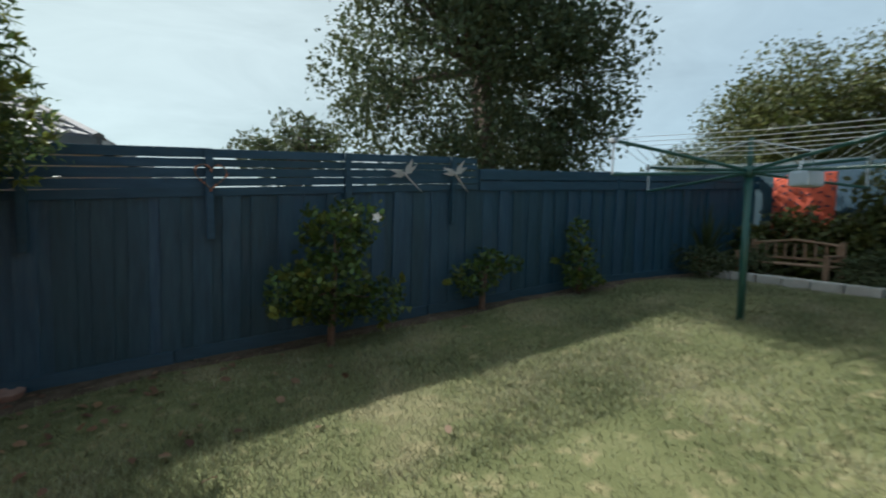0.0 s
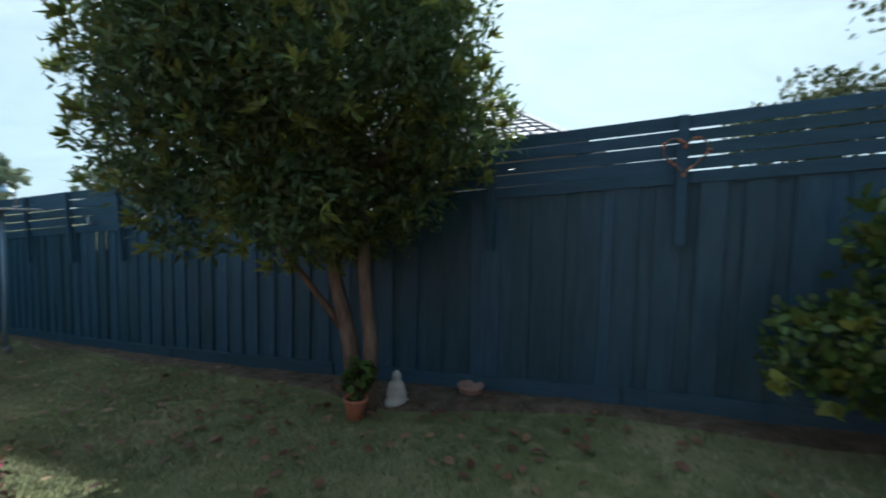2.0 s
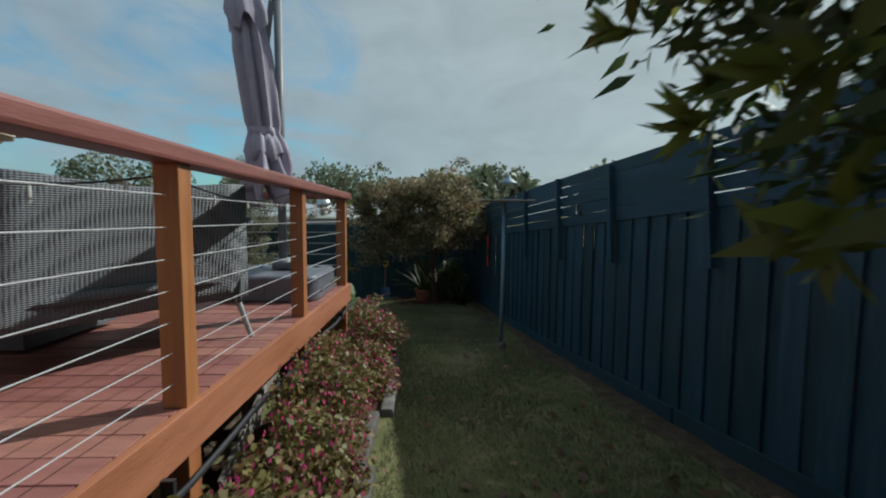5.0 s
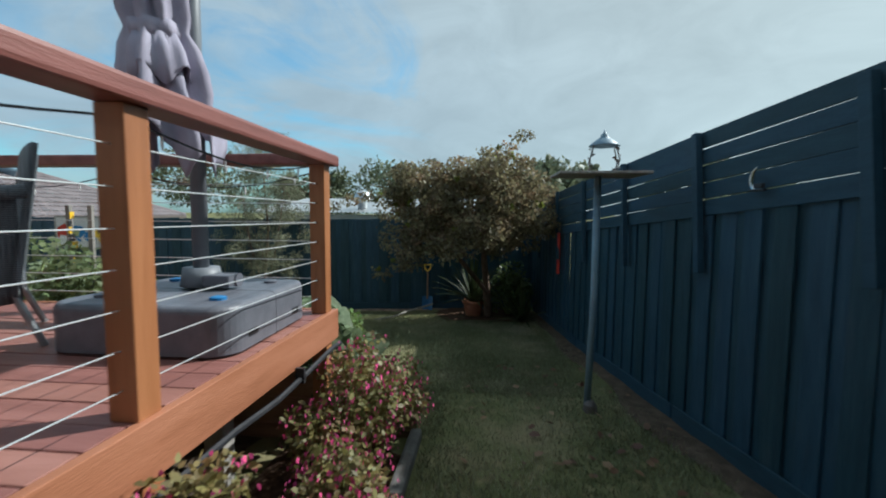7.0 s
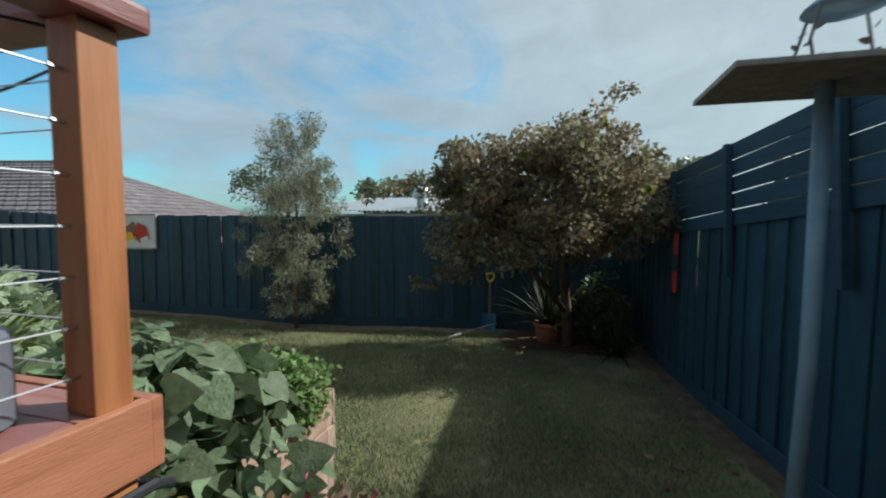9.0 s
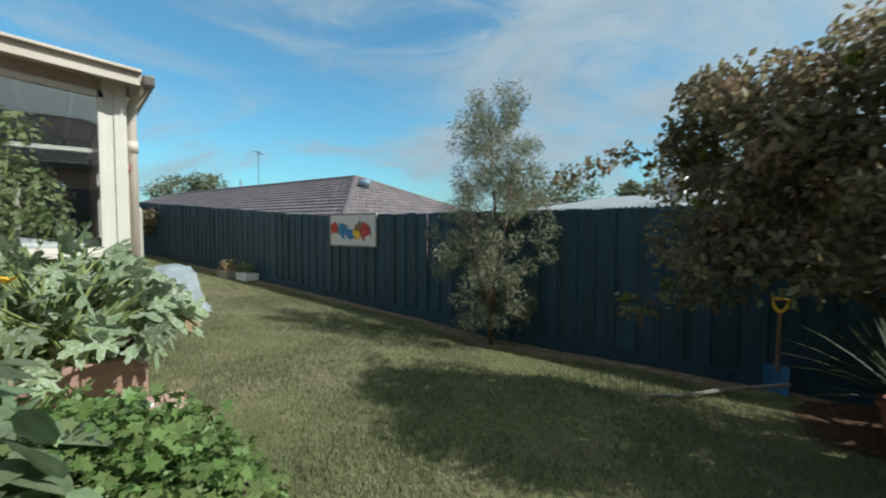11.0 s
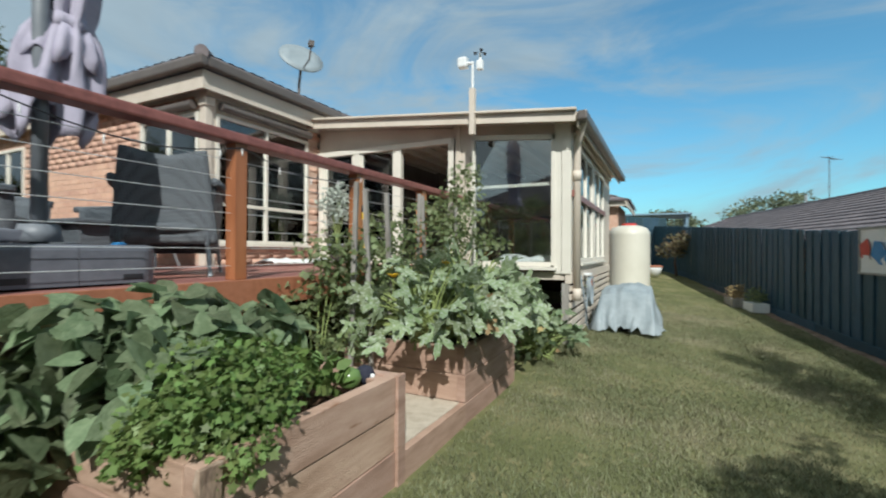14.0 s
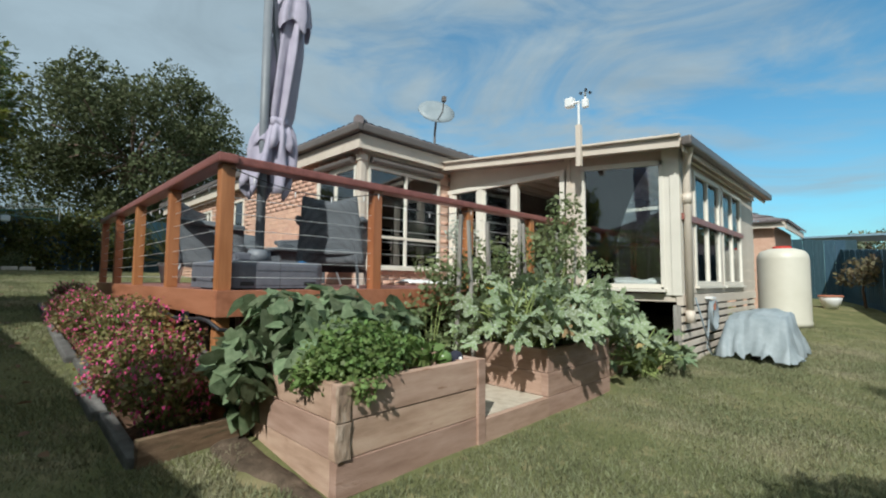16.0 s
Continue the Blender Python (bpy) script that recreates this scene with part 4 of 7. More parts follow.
bar(bm, (SX - 0.135, SY + 0.25, roof_z(SX - 0.2) + 0.02), (SX - 0.20, -8.25, roof_z(SX - 0.2) + 0.0), 0.022, 0.15, 0.003)
part("fascia", bm, M_CREAM, sr)
bm = bmesh.new()
bar(bm, (SX - 0.19, SY + 0.31, roof_z(SX - 0.2) + 0.06), (SX - 0.26, -8.3, roof_z(SX - 0.2) + 0.03), 0.11, 0.11, 0.02)
part("gutter", bm, M_GUTTER, sr, "dark bronze gutter")
# north wall: soffit panel above the doors, door posts, pillar, big window
POSTX = [-4.30, -4.99, -5.73, -6.60]


bm = bmesh.new()
va = [(NX, 2.30), (-6.60, 2.27), (-6.60, roof_z(-6.60) + 0.02), (NX, roof_z(NX) + 0.02)]
f = bm.faces.new([bm.verts.new((x, SY - 0.02, z)) for x, z in va])
bm.normal_update()
bmesh.ops.solidify(bm, geom=bm.faces[:], thickness=0.05)
part("head_panel", bm, M_CREAM, sr, "cream panel over the sliding doors")
doors = new("sliding_doors")
doors.parent = sr
tagged(doors, "cream framed glazed sliding doors, one bay open")
for xp, w in zip(POSTX, (0.10, 0.10, 0.10, 0.12)):
    bm = bmesh.new()
    box(bm, xp - w / 2, xp + w / 2, SY - 0.05, SY + 0.03, 0.56, 2.29, 0.005)
    part("jamb", bm, M_WHITE, doors)
bm = boxes((-6.60, NX, SY - 0.05, SY + 0.035, 2.225, 2.30), (-6.60, NX, SY - 0.05, SY + 0.03, 0.54, 0.60), bevel=0.004)
part("door_head", bm, M_WHITE, doors)
for a, b in ((-4.94, -4.35), (-5.68, -5.04)):
    bm = boxes((a, b, SY - 0.012, SY - 0.006, 0.66, 2.2))
    ob = part("pane", bm, M_GLASS, doors)
    ob.visible_shadow = False
    bm = boxes((a, a + 0.05, SY - 0.03, SY + 0.01, 0.6, 2.225), (b - 0.05, b, SY - 0.03, SY + 0.01, 0.6, 2.225), (a + 0.05, b - 0.05, SY - 0.03, SY + 0.01, 0.6, 0.68), bevel=0.003)
    part("sash", bm, M_WHITE, doors)
bm = boxes((-6.88, -6.66, SY - 0.08, SY + 0.012, 0.50, 2.55), (-6.72, -6.62, SY - 0.06, SY + 0.03, 0.56, 2.50), bevel=0.004)
part("pillar", bm, M_CREAM, sr)
bm = bmesh.new()
va = [(-6.88, 2.24), (SX, 2.13), (SX, roof_z(SX) + 0.05), (-6.88, roof_z(-6.88) + 0.04)]
bm.faces.new([bm.verts.new((x, SY - 0.03, z)) for x, z in va])
bm.normal_update()
bmesh.ops.solidify(bm, geom=bm.faces[:], thickness=0.05)
part("head_panel", bm, M_CREAM, sr)
big = new("large_window")
big.parent = sr
tagged(big, "large fixed window with a sloping head")
bm = bmesh.new()
box(bm, -6.93, -6.88, SY - 0.05, SY + 0.03, 0.58, 2.26, 0.003)
box(bm, -8.00, -7.95, SY - 0.05, SY + 0.03, 0.58, 2.20, 0.003)
bar(bm, (-6.88, SY - 0.01, 2.265), (-8.00, SY - 0.01, 2.165), 0.08, 0.06)
box(bm, -7.95, -6.93, SY - 0.05, SY + 0.04, 0.56, 0.62, 0.003)
part("window_frame", bm, M_WHITE, big)
bm = boxes((-8.02, -6.86, SY - 0.02, SY + 0.10, 0.52, 0.555), bevel=0.004)
part("window_sill", bm, M_WHITE, big)
bm = bmesh.new()
f = bm.faces.new([bm.verts.new((x, SY - 0.006, z)) for x, z in ((-6.93, 0.62), (-6.93, 2.235), (-7.95, 2.145), (-7.95, 0.62))])
bm.normal_update()
bmesh.ops.solidify(bm, geom=bm.faces[:], thickness=0.006)
ob = part("pane", bm, M_GLASS, big)
ob.visible_shadow = False
bm = boxes((-7.95, -6.93, SY - 0.10, SY - 0.06, 1.585, 1.625))
part("inner_rail", bm, M_WHITE, big)
bm = boxes((SX - 0.005, -7.98, SY - 0.10, SY + 0.02, 0.48, 2.46), (SX - 0.02, SX + 0.09, SY - 0.09, SY + 0.035, 0.48, 2.44), bevel=0.005)
part("corner_board", bm, M_WHITE, sr)
# west wall: two pairs of windows, transom rail, weatherboards
bm = boxes((SX - 0.02, SX + 0.09, -7.10, SY - 0.11, 0.50, 0.58), (SX - 0.01, SX + 0.09, -7.10, SY - 0.11, 2.14, 2.46), (SX - 0.015, SX + 0.09, -4.32, SY - 0.11, 0.58, 2.14), bevel=0.004)
part("wall_frame", bm, M_CREAM, sr)
for a0, a1 in ((-5.62, -4.32), (-7.06, -5.76)):
    window(sr, "side_window", "y", a0, a1, SX, 0.60, 2.14, [(a0 + a1) / 2], [1.46], -1, "cream framed side window", 0.06)
bm = boxes((SX - 0.02, SX + 0.09, -5.75, -5.63, 0.58, 2.14), bevel=0.004)
part("mullion_post", bm, M_CREAM, sr)
part("transom_rail", boxes((SX - 0.05, SX - 0.022, -7.1, SY - 0.02, 1.42, 1.50), bevel=0.004), M_RAIL, sr, "brown stained transom rail")
bm = boxes((SX + 0.02, SX + 0.10, -8.14, -7.1, 0.40, 2.46))
part("wall_backing", bm, M_CREAM, sr)
for k in range(11):
    bm = bmesh.new()
    box(bm, -0.011, 0.011, -8.14, -7.08, -0.095, 0.095, 0.003)
    ob = part("weatherboard", bm, M_CREAM, sr)
    ob.matrix_basis = pose(SX - 0.004, 0, 0.50 + k * 0.178 + 0.085, 0, -4.5, 0)
for k in range(4):
    bm = bmesh.new()
    box(bm, -6.655, -6.655 - 0.22, -0.011, 0.011, -0.19, 0.19, 0.003)
    ob = part("weatherboard", bm, M_CREAM, sr)
    ob.matrix_basis = pose(0, SY + 0.022, 0.75 + k * 0.36, -3, 0, 0)
# bearer, stumps and horizontal slats below the floor
bm = boxes((SX - 0.03, SX + 0.05, -8.1, SY + 0.02, 0.36, 0.49), (SX + 0.06, -6.8, SY - 0.05, SY + 0.0, 0.40, 0.50), bevel=0.004)
part("bearer", bm, M_CREAM, sr)
k = 0
z = 0.30
while z > -0.36:
    bm = bmesh.new()
    box(bm, SX - 0.022, SX - 0.002, -8.05, SY + 0.03, z - 0.034, z + 0.034, 0.003)
    part("base_slat", bm, M_CREAM, sr, "cream horizontal base slat")
    z -= 0.105
bm = bmesh.new()
for y in (-3.78, -4.9, -6.0, -7.1, -8.0):
    box(bm, SX + 0.002, SX + 0.09, y - 0.045, y + 0.045, gz(SX, y) - 0.05, 0.36)
for x in (-7.1, -6.0, -5.0):
    box(bm, x - 0.05, x + 0.05, SY - 0.06, SY + 0.03, gz(x, SY) - 0.05, 0.40)
part("stump", bm, M_GREYWOOD, sr)
# back and inner walls so no daylight leaks under the floor
bm = boxes((SX + 0.5, NX, -8.1, -8.0, -0.5, 0.40), (SX + 0.6, NX + 0.1, -7.9, -4.6, -0.5, -0.2))
part("under_floor", bm, M_SOIL, sr)
# downpipe at the corner
dp = new("downpipe")
dp.parent = sr
tagged(dp, "round cream downpipe with elbows")
bm = bmesh.new()
tube(bm, [(SX - 0.19, SY + 0.12, 2.36), (SX - 0.18, SY + 0.12, 2.28), (SX - 0.09, SY - 0.06, 2.12), (SX - 0.075, SY - 0.08, 2.0), (SX - 0.075, SY - 0.08, 0.15)], 0.045, 12)
tube(bm, [(SX - 0.075, SY - 0.08, 1.74), (SX - 0.075, SY - 0.08, 1.62)], 0.054, 12)
tube(bm, [(SX - 0.075, SY - 0.08, 0.30), (SX - 0.075, SY - 0.08, 0.15)], 0.054, 12)
part("pipe", bm, M_CREAM, dp, "", True)

# ---- raised beds ----
def raised_bed(name, x0, x1, y0, y1, ztop, courses, label, soil_drop=0.06, posts=True):
    """A box of stacked sleepers with corner posts, filled with soil."""
    bed = thing(name, (x0 + x1) / 2, (y0 + y1) / 2, gz(x0, y0), label, "garden bed")
    inv = Matrix.Translation((-(x0 + x1) / 2, -(y0 + y1) / 2, -gz(x0, y0)))
    h, t = 0.19, 0.062
    for k in range(courses):
        z1 = ztop - k * h
        z0 = z1 - h + 0.004
        for r in ((x0, x0 + t, y0, y1), (x1 - t, x1, y0, y1), (x0 + t, x1 - t, y0, y0 + t), (x0 + t, x1 - t, y1 - t, y1)):
            bm = bmesh.new()
            j = prng.uniform(-0.003, 0.003)
            box(bm, r[0] + j, r[1] + j, r[2] + j, r[3] + j, z0, z1, 0.005, inv)
            part("sleeper", bm, M_BED, bed)
    if posts:
        for px, py in ((x0 + t, y0 + t), (x0 + t, y1 - t - 0.07), (x1 - t - 0.07, y0 + t), (x1 - t - 0.07, y1 - t - 0.07)):
            bm = bmesh.new()
            box(bm, px, px + 0.07, py, py + 0.07, ztop - courses * h - 0.05, ztop - 0.01, 0.004, inv)
            part("corner_post", bm, M_BED, bed)
    bm = bmesh.new()
    n = 12
    g = [[bm.verts.new((x0 + t + (x1 - x0 - 2 * t) * i / n, y0 + t + (y1 - y0 - 2 * t) * j / n, ztop - soil_drop + 0.025 * noise.noise(Vector((i * 0.9, j * 0.9, ztop * 7))))) for j in range(n + 1)] for i in range(n + 1)]
    for i in range(n):
        for j in range(n):
            bm.faces.new((g[i][j], g[i + 1][j], g[i + 1][j + 1], g[i][j + 1]))
    bmesh.ops.transform(bm, matrix=inv, verts=bm.verts)
    part("soil", bm, M_SOIL, bed, "dark crumbly soil", True)
    return bed


raised_bed("raised_bed", -7.97, -6.92, -0.19, 0.95, 0.115, 3, "waist-low raised bed of stacked treated sleepers", 0.10)
# torn bark edge on the upper boards of the north-west corner, cover post at the south-west corner
bed_one = bpy.data.objects["raised_bed"]
inv = bed_one.matrix_basis.inverted()
for z0, z1, y0, y1 in ((-0.072, 0.112, 0.875, 0.953), (-0.262, -0.078, 0.872, 0.952)):
    bm = bmesh.new()
    box(bm, -7.985, -7.962, y0, y1, z0, z1, 0.004)
    bmesh.ops.subdivide_edges(bm, edges=bm.edges[:], cuts=3, use_grid_fill=True)
    for v in bm.verts:
        v.co += Vector((0.006, 0.008, 0.0)) * noise.noise(v.co * 23)
    bmesh.ops.transform(bm, matrix=inv, verts=bm.verts)
    part("corner_strip", bm, M_TORN, bed_one, "torn weathered bark edge")
bm = bmesh.new()
box(bm, -7.988, -7.962, -0.197, -0.125, -0.47, 0.118, 0.004, inv)
part("cover_post", bm, M_BED, bed_one)
raised_bed("raised_bed", -7.97, -6.92, -2.16, -1.02, 0.085, 3, "raised sleeper bed full of zucchini")
raised_bed("raised_bed", -7.75, -6.92, -3.45, -2.22, -0.12, 2, "lower sleeper bed with trailing pumpkin vine", 0.03)
step = thing("timber_step", -7.6, -0.6, gz(-7.6, -0.6), "low step of sleepers with a pale slab tread", "step")
step.matrix_basis = Matrix.Identity(4)
bm = boxes((-7.98, -7.935, -1.015, -0.195, -0.50, -0.29), (-7.93, -7.0, -0.24, -0.197, -0.50, -0.30), bevel=0.005)
part("sleeper", bm, M_BED, step)
bm = boxes((-7.93, -7.0, -1.012, -0.245, -0.45, -0.288), bevel=0.006)
part("tread", bm, M_SAND, step, "pale sandy tread")
# low edging along the flower bed
edge = thing("bed_edging", -6.8, 1.62, gz(-6.8, 1.6), "grey weathered log edging along the flower bed", "garden edging")
edge.matrix_basis = Matrix.Identity(4)
for k in range(7):
    x0 = -7.05 + k * 0.85
    bm = bmesh.new()
    yy = 1.60 + 0.045 * math.sin(k * 2.2)
    bar(bm, (x0, yy, gz(x0, 1.6) + 0.015), (x0 + 0.82, yy + 0.01, gz(x0 + 0.8, 1.6) + 0.015), 0.08 + 0.02 * (k % 2), 0.10, 0.022)
    part("log", bm, M_LOG, edge)
bm = bmesh.new()
bar(bm, (-7.06, 1.60, gz(-7, 1.3) + 0.06), (-6.96, 0.97, gz(-7, 1.0) + 0.06), 0.05, 0.17, 0.006)
part("end_board", bm, M_OLDWOOD, edge, "mossy brown board")


# ---- vegetables ----
def leafy(name, x, y, z, label, leafsets, stems=None, category="plant"):
    t = thing(name, x, y, z, label, category)
    off = np.array([x, y, z])
    for pn, (pos, d, nrm, size, shape, mat) in leafsets.items():
        part(pn, leaves(pn, pos - off, d, nrm, size, shape, mat), mat, t, kind="stuff")
    if stems:
        bm = bmesh.new()
        for a, b, r in stems:
            a, b = Vector(a) - Vector(off), Vector(b) - Vector(off)
            mid = a.lerp(b, 0.55) + Vector((0, 0, 0.10 * (b - a).length))
            tube(bm, [a, mid, b], [r, r * 0.8, r * 0.5], 5, False)
        part("stem", bm, M_STEM, t, "pale green stems", kind="stuff")
    return t


def scatter(n, c, r, shell=0.3, up=0.5, seed_dir=0.8):
    p, o = blob_points(n, c, r, shell)
    nrm = unit(o * 0.6 + np.array([0, 0, up]) + rng.normal(size=(n, 3)) * 0.35)
    d = unit(o * np.array([1, 1, 0.3]) + rng.normal(size=(n, 3)) * seed_dir)
    return p, d, nrm


# beans: big heart leaves spilling over the north and east edge
c = np.array([(-7.05, -0.15, 0.30), (-7.25, 0.1, 0.36), (-7.0, 0.3, 0.38), (-7.3, 0.5, 0.40), (-7.0, 0.75, 0.36), (-7.0, 0.95, 0.20), (-7.10, 1.00, 0.10), (-6.95, 0.55, 0.28), (-7.25, 0.80, 0.30), (-6.98, 0.1, 0.25), (-7.2, 0.35, 0.34), (-6.95, 1.02, -0.12), (-7.4, 0.72, 0.30), (-7.1, 0.85, 0.46), (-7.2, 0.45, 0.48), (-7.2, 1.14, 0.14), (-7.5, 0.9, 0.22)])
r = np.array([(0.18, 0.22, 0.14), (0.2, 0.2, 0.12), (0.18, 0.2, 0.14), (0.2, 0.2, 0.12), (0.2, 0.2, 0.14), (0.22, 0.16, 0.16), (0.18, 0.12, 0.16), (0.18, 0.25, 0.16), (0.22, 0.2, 0.14), (0.16, 0.25, 0.15), (0.22, 0.25, 0.12), (0.14, 0.08, 0.18), (0.2, 0.16, 0.12), (0.2, 0.2, 0.12), (0.2, 0.2, 0.12), (0.16, 0.12, 0.18), (0.14, 0.1, 0.16)])
n = 860
p, d, nrm = scatter(n, c, r, 0.55, 0.5)
d = unit(d + np.array([-0.15, 0.35, -0.5]))
leafy("bean_plant", -7.05, 0.5, 0.06, "climbing beans with broad heart-shaped leaves", {"foliage": (p, d, nrm, 0.075 + 0.075 * rng.random(n), "heart", M_LEAF_BEAN)}, [((-7.05, 0.5, 0.05), tuple(p[i]), 0.004) for i in range(40)])
# parsley: dense fine leaves at the front corner
c = np.array([(-7.62, 0.66, 0.24), (-7.78, 0.85, 0.20), (-7.55, 0.40, 0.22), (-7.75, 0.52, 0.22), (-7.92, 0.78, 0.10), (-7.7, 0.94, 0.12), (-7.35, 0.62, 0.26), (-7.85, 0.62, 0.18)])
r = np.array([0.20, 0.17, 0.18, 0.17, 0.12, 0.12, 0.18, 0.14])
n = 5600
p, d, nrm = scatter(n, c, np.stack([r, r, r * 0.85], 1), 0.35, 0.6)
leafy("parsley", -7.7, 0.7, 0.06, "dense bright green parsley overflowing the bed", {"foliage": (p, d, nrm, 0.022 + 0.026 * rng.random(n), "trefoil", M_LEAF_PARSLEY)}, [((-7.7 + 0.15 * math.sin(i), 0.68 + 0.15 * math.cos(i * 1.7), 0.04), tuple(p[i * 7]), 0.0025) for i in range(130)])
# lettuces and a small lettuce at the south end of the first bed
c = np.array([(-7.45, 0.08, 0.13), (-7.7, 0.12, 0.12), (-7.2, 0.05, 0.14)])
n = 160
p, d, nrm = scatter(n, c, np.full(3, 0.11), 0.2, 0.5)
leafy("lettuce", -7.45, 0.08, 0.06, "loose pale green lettuce", {"foliage": (p, unit(d + np.array([0, 0, 0.6])), nrm, 0.07 + 0.04 * rng.random(n), "oval", M_LEAF_PARSLEY)})
# ornament on the bed: round green and blue glass ball bird
orn = thing("garden_ornament", -7.78, 0.0, 0.06, "small glazed green, blue and white ceramic ornament", "ornament")
bm = bmesh.new()
lathe(bm, [(0.02, 0.0), (0.05, 0.02), (0.062, 0.055), (0.05, 0.09), (0.015, 0.108)], 14)
part("body", bm, material("green_glaze", [(0.10, 0.17, 0.05), (0.16, 0.24, 0.08)], 0.2), orn, "glazed green body", True)
bm = bmesh.new()
lathe(bm, [(0.012, 0.0), (0.045, 0.015), (0.055, 0.05), (0.04, 0.085), (0.01, 0.098)], 14)
bmesh.ops.transform(bm, matrix=Matrix.Translation((-0.02, -0.10, 0.0)), verts=bm.verts)
part("head", bm, M_DARK_CLOTH, orn, "dark navy glazed head", True)
bm = bmesh.new()
lathe(bm, [(0.004, 0.0), (0.012, 0.006), (0.012, 0.018), (0.004, 0.024)], 10)
bmesh.ops.transform(bm, matrix=Matrix.Translation((-0.075, -0.09, 0.04)), verts=bm.verts)
part("eye", bm, M_WHITEPLASTIC, orn, "white painted eye", True)


# zucchini: large upright silvery lobed leaves on pale stalks
def zucchini(x, y, z, n, reach, label, name="zucchini_plant", mat=M_LEAF_ZUC, size=0.18, zmin=0.1):
    g = np.random.default_rng(int(abs(x * 100 + y * 37)))
    a = g.random(n) * 2 * math.pi
    k = 0.25 + 0.75 * g.random(n) ** 0.6
    h = zmin + (0.62 - 0.42 * k) * (0.5 + 0.8 * g.random(n))
    p = np.stack([x + reach[0] * k * np.cos(a), y + reach[1] * k * np.sin(a), z + h], 1)
    out = np.stack([np.cos(a), np.sin(a), 0.9 - 1.9 * k + 0.3 * g.normal(size=n)], 1)
    d = unit(out + g.normal(size=(n, 3)) * 0.4)
    nrm = unit(np.stack([-np.cos(a) * 0.5 * (1 - k), -np.sin(a) * 0.5 * (1 - k), np.full(n, 0.5)], 1) + g.normal(size=(n, 3)) * 0.55)
    s = size * (0.55 + 0.6 * g.random(n))
    base = (x, y, z)
    stems = [((x + 0.08 * g.normal(), y + 0.08 * g.normal(), z - 0.02), tuple(p[i]), 0.010) for i in range(n)]
    dry = max(3, n // 22)
    t = leafy(name, x, y, z, label, {"foliage": (p[dry:], d[dry:], nrm[dry:], s[dry:], "zucchini", mat), "dry_foliage": (p[:dry] - [0, 0, 0.1], d[:dry], nrm[:dry], s[:dry] * 0.6, "zucchini", M_LEAF_DRY)}, stems)
    return t


zucchini(-7.62, -1.22, 0.05, 210, (0.58, 0.60), "zucchini plant with silvery lobed leaves", size=0.215, zmin=0.04)
zucchini(-7.60, -1.9, 0.05, 230, (0.60, 0.75), "zucchini plant with silvery lobed leaves", size=0.215, zmin=0.12)
zucchini(-7.5, -2.75, -0.12, 110, (0.60, 0.75), "pumpkin vine with yellowing leaves", "pumpkin_vine", size=0.22, zmin=0.05)
zucchini(-7.95, -3.1, gz(-7.9, -3.1), 80, (0.40, 0.75), "pumpkin vine trailing on the lawn edge", "pumpkin_vine", M_LEAF_BEAN, 0.18, 0.02)
for fx, fy, fz in ((-7.62, -1.45, 0.50), (-7.35, -2.0, 0.62), (-7.4, -1.0, 0.55)):
    fl = thing("zucchini_flower", fx, fy, fz, "open yellow zucchini flower on a stalk", "flower", group="zucchini flowers")
    g = np.arange(5) * 2 * math.pi / 5
    part("petals", leaves("petals", np.zeros((5, 3)), np.stack([np.cos(g), np.sin(g), np.full(5, 0.7)], 1), np.stack([-np.cos(g), -np.sin(g), np.ones(5)], 1), 0.07, "oval", M_YPETAL), M_YPETAL, fl)
    bm = bmesh.new()
    tube(bm, [(0, 0, -0.45), (0.01, 0, -0.2), (0, 0, 0.01)], 0.005, 5)
    part("stalk", bm, M_STEM, fl)

# tomatoes on stakes behind
for k, (tx, ty, h, m) in enumerate(((-7.05, -0.55, 0.85, M_LEAF_TOMATO), (-7.12, -0.98, 0.92, M_LEAF_TOMATO), (-7.0, -1.5, 1.1, M_LEAF_TOMATO), (-7.15, -2.0, 1.25, M_LEAF_TOMATO), (-7.25, -2.5, 1.62, M_LEAF_TOMATO), (-7.05, -2.95, 1.45, M_LEAF_TOMATO))):
    zb = gz(tx, ty) if k == 0 else 0.0
    zz = np.linspace(zb + 0.15, zb + h - 0.1 + (0.4 if k == 0 else 0), 9)
    c = np.stack([tx + 0.12 * rng.normal(size=9), ty + 0.14 * rng.normal(size=9), zz], 1)
    n = 1050
    p, d, nrm = scatter(n, c, np.tile((0.21, 0.25, 0.13), (9, 1)), 0.2, 0.5)
    leafy("tomato_plant", tx, ty, zb, "tall staked tomato plant with curled leaves", {"foliage": (p, unit(d + np.array([0, 0, -0.4])), nrm, 0.03 + 0.042 * rng.random(n), "trefoil", m)}, [((tx, ty, zb - 0.03), tuple(c[i]), 0.006) for i in range(9)])
sbx, sby = -4.82, -3.48
c, r = crown_clumps(26, (sbx, sby, 1.40), (0.22, 0.16, 0.36), 0.10, 1.0, 61)
n = 650
p, d, nrm = scatter(n, c, r, 0.3, 0.5)
leafy("silver_bush", sbx, sby, DZ + 0.26, "slender potted bush with silvery white-green leaves", {"foliage": (p, unit(d + np.array([0, 0, 0.5])), nrm, 0.035 + 0.04 * rng.random(n), "oval", M_LEAF_SILVER)}, [((sbx, sby, DZ + 0.24), tuple(c[i]), 0.006) for i in range(12)], "shrub")
sbp = thing("deck_pot", sbx, sby, DZ, "grey pot holding the silvery bush", "pot")
bm = bmesh.new()
lathe(bm, [(0.10, 0.0), (0.135, 0.24), (0.15, 0.25), (0.15, 0.29), (0.13, 0.29), (0.12, 0.25)], 20)
